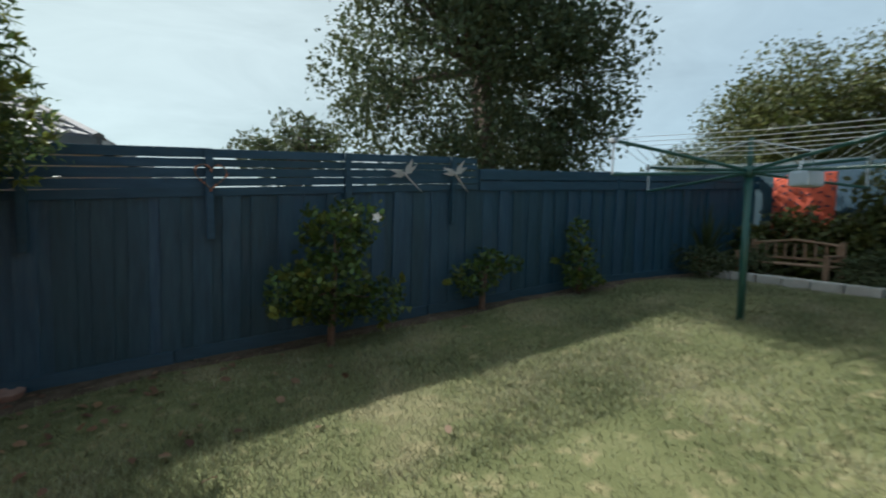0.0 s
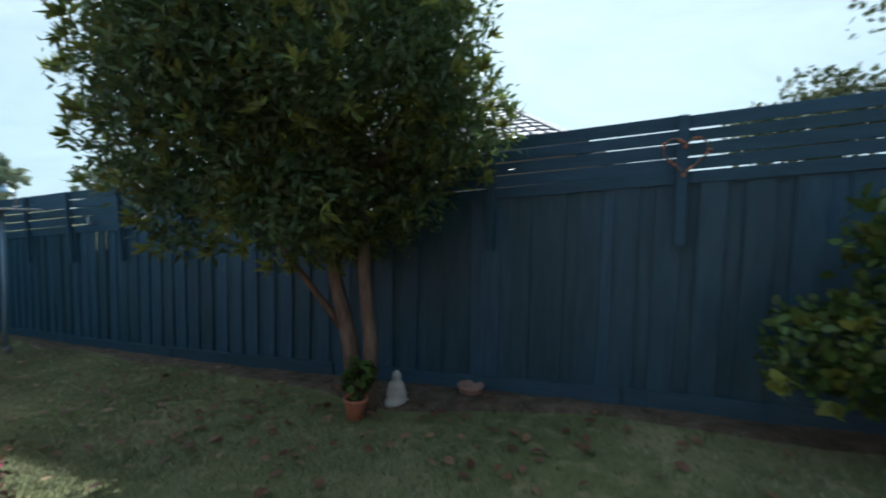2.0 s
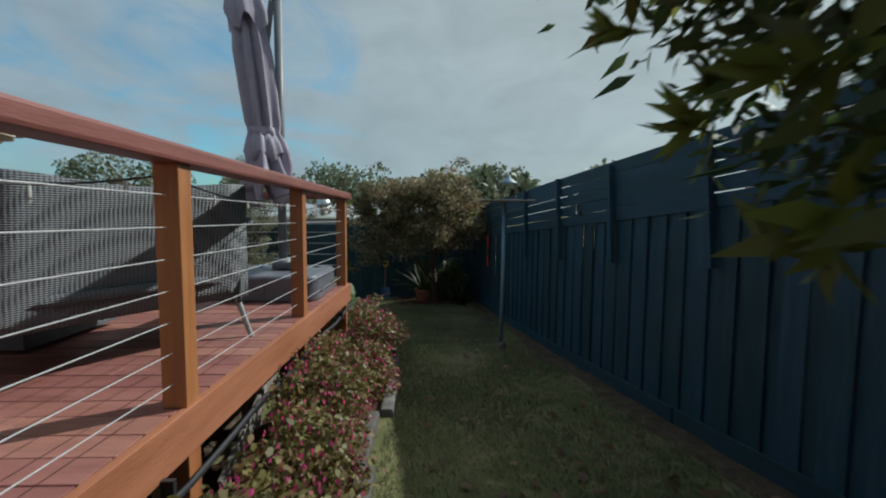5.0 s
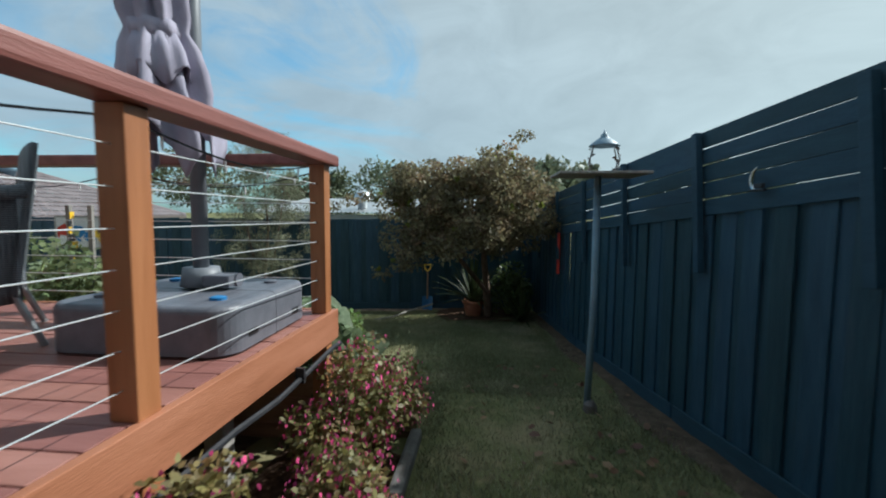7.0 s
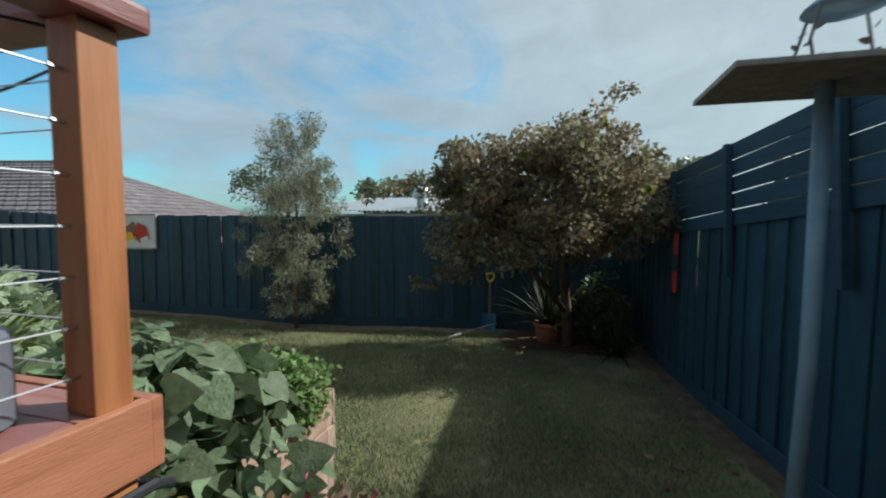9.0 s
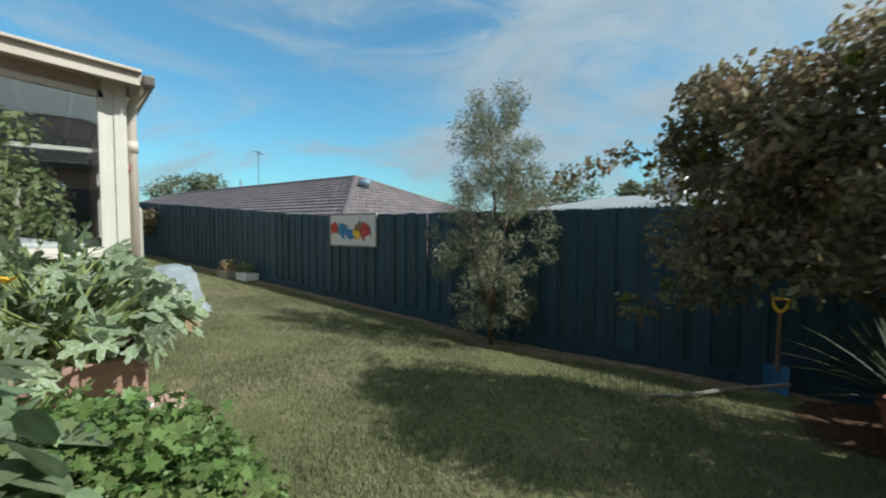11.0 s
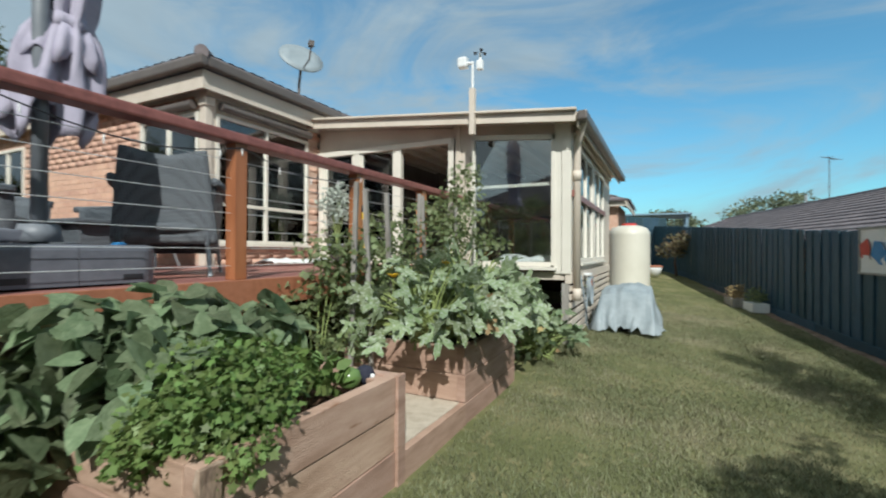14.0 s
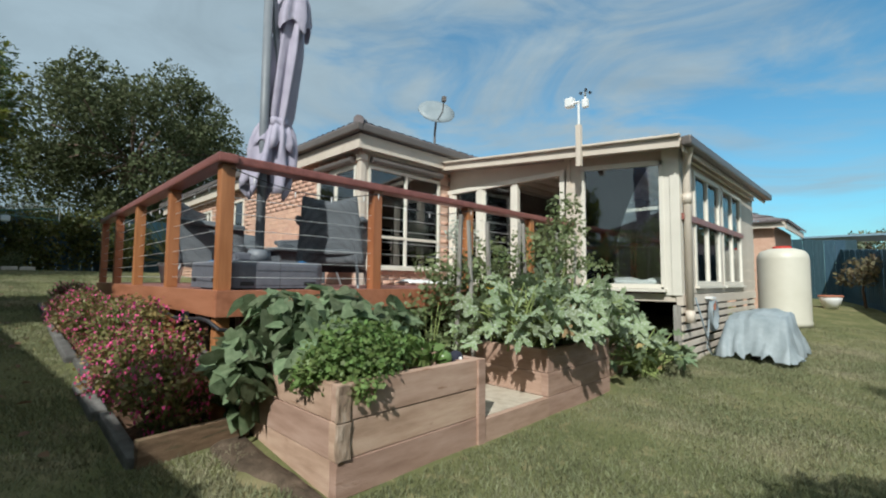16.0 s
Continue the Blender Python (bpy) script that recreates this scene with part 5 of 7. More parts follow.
part("vessel", bm, M_PLASTIC, sbp, "", True)
for k, (sx, sy, st) in enumerate(((-7.2, -0.76, 1.24), (-7.25, -0.93, 1.20), (-7.3, -1.13, 1.20), (-7.2, -1.70, 1.27), (-7.22, -1.85, 1.26), (-7.3, -2.35, 1.2), (-7.35, -2.6, 1.22))):
    bm = bmesh.new()
    zb = -0.35 if sy > -1.0 else 0.0
    box(bm, -0.016, 0.016, -0.016, 0.016, zb - 0.05, st, 0.003)
    ob = part("garden_stake", bm, M_GREYWOOD)
    ob.matrix_basis = pose(sx, sy, 0, prng.uniform(-2, 2), prng.uniform(-2, 2), prng.uniform(0, 40))
    tagged(ob, "grey weathered square timber garden stake", "stake", "stakes among the tomatoes")
tape = thing("hazard_ribbon", -7.16, -0.98, 1.0, "yellow and black striped ribbon tied to a stake", "ribbon")
for k in range(7):
    bm = bmesh.new()
    a = k * 0.055
    box(bm, -0.018, 0.018, -0.003, 0.003, 0.15 - a - 0.05, 0.15 - a, 0.001, pose(0.02 * math.sin(k), 0.0, 0, 0, 0, 20 * math.sin(k * 1.3)))
    part("stripe", bm, M_YELLOW if k % 2 == 0 else M_BLACK, tape)

# ---- fuchsia bushes along the deck ----
for k, (bx, by, rr, h) in enumerate(((-6.78, 1.42, 0.36, 0.70), (-6.35, 1.36, 0.38, 0.88), (-5.80, 1.46, 0.24, 0.40), (-5.25, 1.33, 0.36, 0.68), (-4.65, 1.28, 0.36, 0.66), (-4.0, 1.42, 0.34, 0.52), (-3.4, 1.40, 0.33, 0.50), (-2.8, 1.42, 0.34, 0.48), (-2.2, 1.40, 0.34, 0.45), (-1.6, 1.36, 0.32, 0.40))):
    zb = gz(bx, by)
    c, r = crown_clumps(16, (bx, by, zb + h * 0.52), (rr * 0.75, rr * 0.6, h * 0.40), 0.13, 1.0, 50 + k)
    n = 2300
    p, d, nrm = scatter(n, c, r, 0.3, 0.4)
    q, d2, n2 = scatter(620 if bx < -5.5 else (460 if bx < -4.9 else 400), c, r * 1.10, 0.85, 0.2)
    leafy("flowering_bush", bx, by, zb, "bushy shrub with small magenta bell flowers" if k < 5 else "low reddish shrub with small magenta flowers", {"foliage": (p, d, nrm, 0.022 + 0.022 * rng.random(n), "oval", M_LEAF_FUCHSIA if bx < -3.2 else M_LEAF_RED), "blossom": (q, unit(d2 * 0.3 + np.array([0, 0, -1.0])), n2, 0.016 + 0.014 * rng.random(len(q)), "oval", M_PINK)}, [((bx, by, zb - 0.02), tuple(p[i * 11]), 0.004) for i in range(70)], "shrub")

# ---- trees ----
# dense evergreen beside the north fence
c, r = crown_clumps(190, (-2.45, 3.32, 2.62), (1.32, 1.08, 1.42), 0.29, 0.9, 1)
c = np.concatenate([c, [(-2.8, 2.6, 1.6), (-2.4, 2.5, 1.5), (-1.9, 2.55, 1.6), (-3.1, 2.8, 1.75), (-2.7, 2.34, 1.9), (-2.2, 2.30, 2.2), (-2.9, 2.5, 2.2), (-2.3, 2.30, 1.85), (-2.0, 2.32, 2.5), (-2.5, 2.30, 2.6), (-2.2, 2.4, 3.0)]])
r = np.concatenate([r, np.tile((0.34, 0.28, 0.30), (11, 1))])
c[:, 0] = np.maximum(c[:, 0], -3.2 + 0.25 * np.abs(c[:, 2] - 2.6))
c[:, 2] = np.maximum(c[:, 2], 1.18 + r[:, 2])
bx, by = -1.98, 3.42
bz = gz(bx, by)
trunks = [([(0, 0, -0.1), (-0.08, -0.02, 0.5), (-0.2, -0.05, 0.95), (-0.25, -0.05, 1.6)], [0.075, 0.058, 0.048, 0.04]), ([(0.06, 0.02, -0.1), (0.10, 0.0, 0.5), (0.06, -0.03, 1.0), (0.05, 0.0, 1.7)], [0.062, 0.05, 0.042, 0.035]), ([(-0.12, -0.02, 0.55), (-0.42, -0.2, 1.0), (-0.6, -0.4, 1.4)], [0.03, 0.02, 0.014])]
tree("evergreen_tree", (bx, by), trunks, (c, r), 92000, 0.062, "blade", M_LEAF_DARK, "dense dark evergreen tree with forked trunk by the fence", 0.03, (M_LEAF_TIP, 24000), jitter=0.6)
# citrus by the fence
for nm, bx, by, cl, n in (("lemon_tree", 0.9, 3.93, [((0.95, 3.9, 1.35), (0.30, 0.3, 0.26)), ((1.1, 3.88, 1.58), (0.25, 0.22, 0.16)), ((0.55, 3.85, 0.92), (0.24, 0.28, 0.22)), ((0.85, 3.8, 1.0), (0.34, 0.3, 0.26)), ((1.35, 3.9, 0.82), (0.26, 0.25, 0.2)), ((0.9, 3.95, 0.75), (0.3, 0.26, 0.16)), ((0.7, 3.9, 1.5), (0.1, 0.1, 0.16))], 2600),
                          ("small_citrus", 2.66, 4.25, [((2.55, 4.2, 0.95), (0.28, 0.2, 0.2)), ((2.75, 4.25, 1.12), (0.16, 0.15, 0.15)), ((3.0, 4.2, 1.08), (0.18, 0.12, 0.08))], 650),
                          ("small_citrus", 4.15, 4.35, [((4.15, 4.35, 1.05), (0.24, 0.2, 0.24)), ((4.12, 4.35, 1.42), (0.16, 0.15, 0.22)), ((4.2, 4.3, 0.85), (0.3, 0.2, 0.1))], 900)):
    cc_ = np.array([a for a, _ in cl])
    rr_ = np.array([b for _, b in cl])
    tree(nm + ("_tree" if "tree" not in nm else ""), (bx, by), [([(0, 0, -0.05), (0.01, 0, 0.2), (0.03, -0.02, 0.5)], [0.04, 0.034, 0.025])], (cc_, rr_), n, 0.056, "oval", M_LEAF_CITRUS, "young citrus tree with glossy leaves by the fence", 0.014, (M_LEAF_TIP, n // 14))
fl = thing("white_blossom", 1.16, 3.38, 1.58, "white blossom caught in the citrus leaves", "flower")
g = np.arange(5) * 2 * math.pi / 5
part("petals", leaves("petals", np.zeros((5, 3)), np.stack([np.cos(g), np.full(5, -0.4), np.sin(g)], 1), np.stack([np.zeros(5), -np.ones(5), np.zeros(5)], 1), 0.045, "oval", M_WHITEPLASTIC), M_WHITEPLASTIC, fl)
# bronze-leaved tree in the north-west corner
c, r = crown_clumps(130, (-11.35, 1.95, 0.98), (0.95, 1.55, 1.05), 0.28, 0.75, 3)
keep = (c[:, 1] < 3.0) & (c[:, 2] > 0.58 - 0.25 * (c[:, 1] < 1.0))
c, r = c[keep], r[keep]
extra = np.array([(-11.3, 0.9, 1.7), (-11.3, 1.2, 1.92), (-11.2, 0.65, 1.4), (-11.2, 2.7, 1.95), (-11.0, 2.4, 2.15), (-11.1, 2.9, 1.7), (-11.2, 2.1, 2.1), (-10.9, 2.6, 2.3), (-11.2, -0.40, 1.28), (-11.2, -0.10, 1.36), (-11.15, 0.20, 1.42), (-10.9, 0.75, 0.35), (-10.8, 0.5, 0.25)])
lump, lump_r = crown_clumps(30, (-11.2, 1.02, 1.52), (0.45, 0.48, 0.46), 0.18, 0.65, 8)
low, low_r = crown_clumps(12, (-11.2, 1.05, 0.66), (0.4, 0.42, 0.14), 0.16, 0.55, 9)
c = np.concatenate([c, extra, lump, low])
r = np.concatenate([r, np.tile((0.13, 0.17, 0.10), (13, 1)), lump_r, low_r])
tree("bronze_leaf_tree", (-11.9, 2.15), [([(0, 0, -0.1), (0.1, -0.05, 0.5), (0.3, -0.1, 1.1), (0.5, -0.1, 1.6)], [0.075, 0.065, 0.05, 0.035]), ([(0.12, -0.05, 0.5), (0.5, -0.6, 1.2), (0.8, -1.2, 1.9)], [0.045, 0.035, 0.02])], (c, r * 0.9), 31000, 0.052, "oval", M_LEAF_MAPLE, "spreading tree with bronze and green leaves in the corner", 0.025, (M_LEAF_TIP, 500), droop=0.6)
# slender feathery tree before the west fence
bx, by = -11.73, -1.83
bz = gz(bx, by)
cl, rl = [], []
g = np.random.default_rng(21)
for k in range(210):
    f = g.random() ** 1.15
    z = 0.28 + 2.78 * f
    w = 0.86 * (0.55 + 0.45 * min(1, f * 4.0)) * (1 - 0.62 * max(0, f - 0.3))
    a = g.random() * 2 * math.pi
    q = w * g.random() ** 0.6
    cl.append((bx + q * math.cos(a) * 0.85, by + q * math.sin(a), bz + z + 0.12 * q))
    rl.append((0.10, 0.11, 0.10))
tree("wattle_tree", (bx, by), [([(0, 0, -0.05), (0.02, 0, 0.7), (-0.03, 0.05, 1.5), (0.02, 0.0, 2.6)], [0.035, 0.03, 0.02, 0.008]), ([(0, 0, 0.35), (0.08, -0.2, 1.1), (0.1, -0.35, 2.1)], [0.02, 0.014, 0.007]), ([(0, 0, 0.4), (0.1, 0.25, 1.2), (0.05, 0.4, 2.2)], [0.02, 0.014, 0.007])], (np.array(cl), np.array(rl)), 23000, 0.064, "needle", M_LEAF_WATTLE, "slender young wattle with feathery grey-green leaves", 0.007, droop=0.5)


def far_tree(x, y, zc, rad, n, size, mat, label, seed, clump=0.9, count=90, base=None, name="background_tree"):
    c, r = crown_clumps(count, (x, y, zc), rad, clump, 0.85, seed)
    zb = gz(x, y)
    h = zc - zb
    return tree(name, (x, y), [([(0, 0, -0.2), (0.1, 0, h * 0.4), (0.0, 0.1, h * 0.9)], [0.25, 0.2, 0.12])], (c, r), n, size, "oval", mat, label, 0.09)


c, r = crown_clumps(140, (4.35, 7.3, 4.05), (2.6, 1.9, 2.45), 0.6, 0.85, 11)
# wider upper crown, out of view, added to shade the lawn round the clothesline
c2, r2 = crown_clumps(90, (3.6, 7.3, 6.9), (3.0, 1.9, 1.5), 0.65, 0.85, 17)
tree("background_tree", (4.35, 7.3), [([(0, 0, -0.2), (0.1, 0, 1.6), (0.0, 0.1, 3.8)], [0.25, 0.2, 0.12])], (np.concatenate([c, c2]), np.concatenate([r, r2])), 82000, 0.082, "oval", M_LEAF_FAR, "large tree behind the fence with dark small leaves", 0.09)
far_tree(1.15, 9.6, 2.95, (0.95, 0.8, 0.75), 3500, 0.09, M_LEAF_FAR, "wispy tree behind the fence", 12, 0.35, 26)
far_tree(14.0, 6.9, 3.9, (2.2, 2.2, 2.2), 34000, 0.095, M_LEAF_HEDGE, "broad olive-green tree beyond the yard", 13, 0.8, 90)
far_tree(10.8, 7.6, 2.4, (1.2, 1.2, 0.9), 9000, 0.09, M_LEAF_FAR, "small tree beyond the corner fence", 14, 0.5, 40)
far_tree(12.5, -1.9, 6.0, (3.8, 4.2, 3.5), 52000, 0.13, M_LEAF_FAR, "large spreading tree beyond the house", 15, 0.85, 95)
for k, (x, y, zc, rr) in enumerate(((-44, 8, 3.0, 3.2), (-40, 1.5, 2.6, 2.4), (-48, -6, 3.6, 4.0), (-42, -12, 2.6, 2.6), (-52, -30, 4.6, 4.2), (-20, -60, 4.8, 3.6), (-30, 14, 2.6, 3.0), (-26, 5.5, 2.2, 1.8), (-10, -62, 3.9, 3.0))):
    far_tree(x, y, zc, (rr * 1.3, rr * 1.3, rr * 0.7), 3500, 0.34, M_LEAF_GUM, "distant gum tree above the rooftops", 30 + k, rr * 0.3, 34)
# hedge and shrubs along the east side
for k, (x, y, rx, ry, zt) in enumerate(((8.5, 2.4, 0.5, 1.0, 3.0), (8.5, 1.0, 0.5, 1.0, 3.1), (8.5, -0.6, 0.5, 1.1, 2.9), (8.45, 4.2, 0.35, 0.8, 1.75), (8.45, 3.0, 0.4, 0.8, 1.7))):
    zb = gz(x, y)
    h = zt - zb
    c, r = crown_clumps(40, (x, y, zb + h * 0.5), (rx, ry, h * 0.48), 0.26, 1.0, 70 + k)
    n = 4200
    p, o = blob_points(n, c, r)
    t = thing("hedge_shrub", x, y, zb, "dense hedge shrub with olive-yellow leaves", "hedge", group="hedge along the east side")
    part("foliage", leaves("foliage", p - np.array([x, y, zb]), unit(o + rng.normal(size=(n, 3))), unit(o + rng.normal(size=(n, 3)) * 0.6), 0.09 * (0.6 + 0.8 * rng.random(n)), "oval", M_LEAF_HEDGE), M_LEAF_HEDGE, t)
for k, (x, y, rr) in enumerate(((6.7, 4.55, 0.42), (7.3, 2.55, 0.42), (7.5, 1.9, 0.45), (7.2, 4.1, 0.3))):
    zb = gz(x, y)
    c, r = crown_clumps(20, (x, y, zb + 0.26), (rr, rr, 0.2), 0.13, 1.0, 90 + k)
    n = 1500
    p, d, nrm = scatter(n, c, r)
    leafy("low_shrub", x, y, zb, "low rounded grey-green shrub", {"foliage": (p, d, nrm, 0.05, "oval", M_LEAF_FAR)}, None, "shrub")


def strap_plant(x, y, zb, n, length, label, name="yucca", spread=1.0, mat=M_LEAF_YUCCA):
    """A rosette of long arching strap leaves."""
    t = thing(name, x, y, zb, label, "plant")
    verts, faces = [], []
    g = np.random.default_rng(int(abs(x * 91 + y * 13)))
    for k in range(n):
        a, e = g.random() * 2 * math.pi, radians(20 + 65 * g.random())
        ln_ = length * (0.6 + 0.5 * g.random())
        w = 0.028 * (0.7 + 0.6 * g.random())
        side = np.array([-math.sin(a), math.cos(a), 0])
        b = len(verts)
        for s in range(5):
            f = s / 4
            droop = 0.35 * f * f * spread
            pt = np.array([math.cos(a) * math.cos(e) * ln_ * f, math.sin(a) * math.cos(e) * ln_ * f, math.sin(e) * ln_ * f - droop * ln_ * math.cos(e)])
            ww = w * (1 - f) ** 0.6 + 0.001
            verts += [tuple(pt - side * ww), tuple(pt + np.array([0, 0, -0.008])), tuple(pt + side * ww)]
        for s in range(4):
            q = b + 3 * s
            faces += [(q, q + 1, q + 4, q + 3), (q + 1, q + 2, q + 5, q + 4)]
    part("strap_leaves", raw_mesh("strap_leaves", verts, faces, mat), mat, t)
    return t


def pot(x, y, r, h, label, mat=M_TERRA, name="plant_pot"):
    zb = gz(x, y)
    t = thing(name, x, y, zb, label, "pot")
    bm = bmesh.new()
    lathe(bm, [(r * 0.68, -0.01), (r * 0.9, h * 0.75), (r * 0.92, h * 0.82), (r * 1.05, h * 0.83), (r * 1.05, h), (r * 0.92, h), (r * 0.88, h * 0.86)], 22)
    part("vessel", bm, mat, t, "", True)
    bm = bmesh.new()
    lathe(bm, [(r * 0.885, h * 0.84), (r * 0.4, h * 0.88)], 18)
    part("potting_soil", bm, M_SOIL, t)
    return zb + h * 0.85


z = pot(-12.0, 1.87, 0.19, 0.30, "terracotta pot under the corner tree")
strap_plant(-12.0, 1.87, z, 85, 0.95, "potted yucca with stiff strap leaves")
z = pot(7.3, 5.0 - 0.15, 0.2, 0.28, "terracotta pot in the shaded corner")
strap_plant(7.3, 4.85, z, 70, 1.0, "spiky yucca in a pot in the corner")
strap_plant(-1.6, 0.1, DZ + 0.3, 40, 0.9, "arching yellow-green strap plant in a tub on the deck", "strap_plant", 1.4, M_LEAF_HEDGE)
tub = thing("pot_tub", -1.6, 0.1, DZ, "pale ceramic tub on the deck", "pot")
bm = bmesh.new()
lathe(bm, [(0.13, 0), (0.18, 0.28), (0.195, 0.29), (0.195, 0.33), (0.17, 0.33), (0.16, 0.29)], 20)
part("vessel", bm, M_WHITEPLASTIC, tub, "", True)
# low dark plants added to fill out the deep shade in this corner
strap_plant(-11.6, 2.7, gz(-11.6, 2.7), 60, 0.7, "dark strappy plant in the shaded corner", "strap_plant", 1.3)
c, r = crown_clumps(26, (-12.2, 2.5, gz(-12.2, 2.5) + 0.45), (0.45, 0.4, 0.35), 0.2, 1.0, 44)
n = 1600
p, d, nrm = scatter(n, c, r)
leafy("shade_shrub", -12.2, 2.5, gz(-12.2, 2.5), "dark leafy shrub under the corner tree", {"foliage": (p, d, nrm, 0.07, "oval", M_LEAF_DARK)}, [((-12.2, 2.5, gz(-12.2, 2.5) - 0.03), tuple(c[i]), 0.012) for i in range(12)], "shrub")

# ---- deck furniture ----
LEAN = Matrix(((1, 0, 0, 0.06), (0, 1, -0.115, 0.006), (0, 0, 1, 0), (0, 0, 0, 1)))
umb = thing("cantilever_umbrella", -6.24, 0.63, DZ + 0.23, "closed cantilever umbrella with mauve-grey canvas", "umbrella")
bm = bmesh.new()
tube(bm, [(0, 0, -0.03), (0, 0, 2.38)], 0.037, 14)
tube(bm, [(0, 0, 0.0), (0, 0, 0.09)], [0.10, 0.085], 16)
tube(bm, [(0, 0, 2.37), (0, 0, 2.41)], 0.045, 14)
pole = part("pole", bm, M_ALU, umb, "dark grey aluminium pole", True)
bm = bmesh.new()
bar(bm, (0.01, -0.05, 2.34), (0.05, -0.14, 1.6), 0.03, 0.05, 0.005)
bar(bm, (0, -0.02, 2.36), (0.06, -0.27, 2.50), 0.03, 0.04, 0.005)
part("arm", bm, M_ALU, umb)
bm = bmesh.new()
box(bm, -0.06, 0.06, -0.07, 0.07, 0.0, 0.06, 0.012, Matrix.Translation((0.02, 0.12, 0.0)))
tube(bm, [(0.0, 0.12, 0.03), (0.0, 0.2, 0.03)], 0.035, 10)
part("crank_box", bm, M_PLASTIC, pole)
bm = bmesh.new()


def folds(a, i):
    ph = i * 0.13
    return 1 + 0.24 * math.sin(8 * a + ph) + 0.09 * math.sin(13 * a - 2 * ph) + 0.12 * math.sin(3 * a + 1.3 + ph * 2) + (0.20 * math.sin(5 * a + 2.0) if i < 3 else 0)


prof = [(0.26, 0.62), (0.275, 0.68), (0.262, 0.82), (0.25, 0.92), (0.235, 1.02), (0.205, 1.12), (0.158, 1.20), (0.180, 1.27), (0.19, 1.55), (0.20, 1.86), (0.175, 2.10), (0.125, 2.27)]
lathe(bm, prof, 64, folds, cap=False)
for v in bm.verts:
    a = math.atan2(v.co.y, v.co.x)
    if v.co.z < 0.7:
        v.co.z += 0.10 * math.sin(5 * a + 0.6) + 0.05 * abs(math.sin(8 * a))
bmesh.ops.transform(bm, matrix=LEAN @ Matrix.Diagonal((0.60, 0.64, 1, 1)), verts=bm.verts)
bm.normal_update()
bmesh.ops.solidify(bm, geom=bm.faces[:], thickness=0.006)
canopy = part("canopy", bm, M_CANVAS, umb, "folded mauve-grey canvas canopy", True)
bm = bmesh.new()
lathe(bm, [(0.25, 2.10), (0.255, 2.20), (0.20, 2.38), (0.085, 2.56), (0.015, 2.62)], 48, lambda a, i: 1 + 0.16 * math.sin(6 * a + i * 0.2) + 0.06 * math.sin(11 * a), cap=False)
for v in bm.verts:
    if v.co.z < 2.15:
        v.co.z += 0.06 * math.sin(5 * math.atan2(v.co.y, v.co.x))
bmesh.ops.transform(bm, matrix=LEAN @ Matrix.Diagonal((0.60, 0.64, 1, 1)), verts=bm.verts)
bm.normal_update()
part("vent_cap", bm, M_CANVAS, canopy, "", True)
# gathered frill of canvas below the strap
bm = bmesh.new()
lathe(bm, [(0.268, 0.98), (0.262, 1.03), (0.24, 1.10), (0.185, 1.18)], 72, lambda a, i: 1 + (0.11 if i < 2 else 0.05) * math.sin(7 * a + 0.8) + 0.08 * math.sin(12 * a), cap=False)
for v in bm.verts:
    if v.co.z < 1.0:
        v.co.z += 0.045 * math.sin(6 * math.atan2(v.co.y, v.co.x) + 1.1)
bmesh.ops.transform(bm, matrix=LEAN @ Matrix.Diagonal((0.60, 0.64, 1, 1)), verts=bm.verts)
bm.normal_update()
bmesh.ops.solidify(bm, geom=bm.faces[:], thickness=0.005)
part("frill", bm, M_CANVAS, canopy, "", True)
bm = bmesh.new()
lathe(bm, [(0.185, 1.16), (0.19, 1.20), (0.187, 1.24)], 48, lambda a, i: 1 + 0.08 * math.sin(8 * a), cap=False)
bmesh.ops.transform(bm, matrix=LEAN @ Matrix.Diagonal((0.60, 0.64, 1, 1)), verts=bm.verts)
bm.normal_update()
bmesh.ops.solidify(bm, geom=bm.faces[:], thickness=0.006)
part("tie_strap", bm, M_CANVAS, canopy, "", True)

base = thing("umbrella_base", -6.20, 0.62, DZ, "square dark grey water-filled plastic umbrella base", "umbrella base")
for sx in (-1, 1):
    for sy in (-1, 1):
        bm = bmesh.new()
        x0, x1 = sorted((sx * 0.002, sx * 0.415))
        y0, y1 = sorted((sy * 0.002, sy * 0.415))
        vs = box(bm, x0, x1, y0, y1, 0.012, 0.215)
        co = max(bm.verts, key=lambda v: v.co.x * sx + v.co.y * sy)
        es = [e for e in bm.edges if all(abs(v.co.x - sx * 0.415) < 1e-4 and abs(v.co.y - sy * 0.415) < 1e-4 for v in e.verts)]
        bmesh.ops.bevel(bm, geom=es, offset=0.13, segments=8, affect="EDGES", profile=0.5)
        outer = [e for e in bm.edges if all(v.co.z > 0.21 for v in e.verts) and not all(abs(v.co.x) < 0.01 for v in e.verts) and not all(abs(v.co.y) < 0.01 for v in e.verts)]
        bmesh.ops.bevel(bm, geom=outer, offset=0.03, segments=4, affect="EDGES", profile=0.5)
        seam = [e for e in bm.edges if all(v.co.z > 0.21 for v in e.verts) and (all(abs(v.co.x) < 0.003 for v in e.verts) or all(abs(v.co.y) < 0.003 for v in e.verts))]
        bmesh.ops.bevel(bm, geom=seam, offset=0.006, segments=2, affect="EDGES", profile=0.5)
        section = part("tank_section", bm, M_PLASTIC, base)
        bm = bmesh.new()
        lathe(bm, [(0.035, 0), (0.035, 0.014), (0.02, 0.018)], 14)
        bmesh.ops.transform(bm, matrix=Matrix.Translation((sx * 0.24, sy * 0.27, 0.213)), verts=bm.verts)
        part("filler_cap", bm, M_BLUE if sx * sy > 0 else M_PLASTIC, section, "screw-on filler cap")
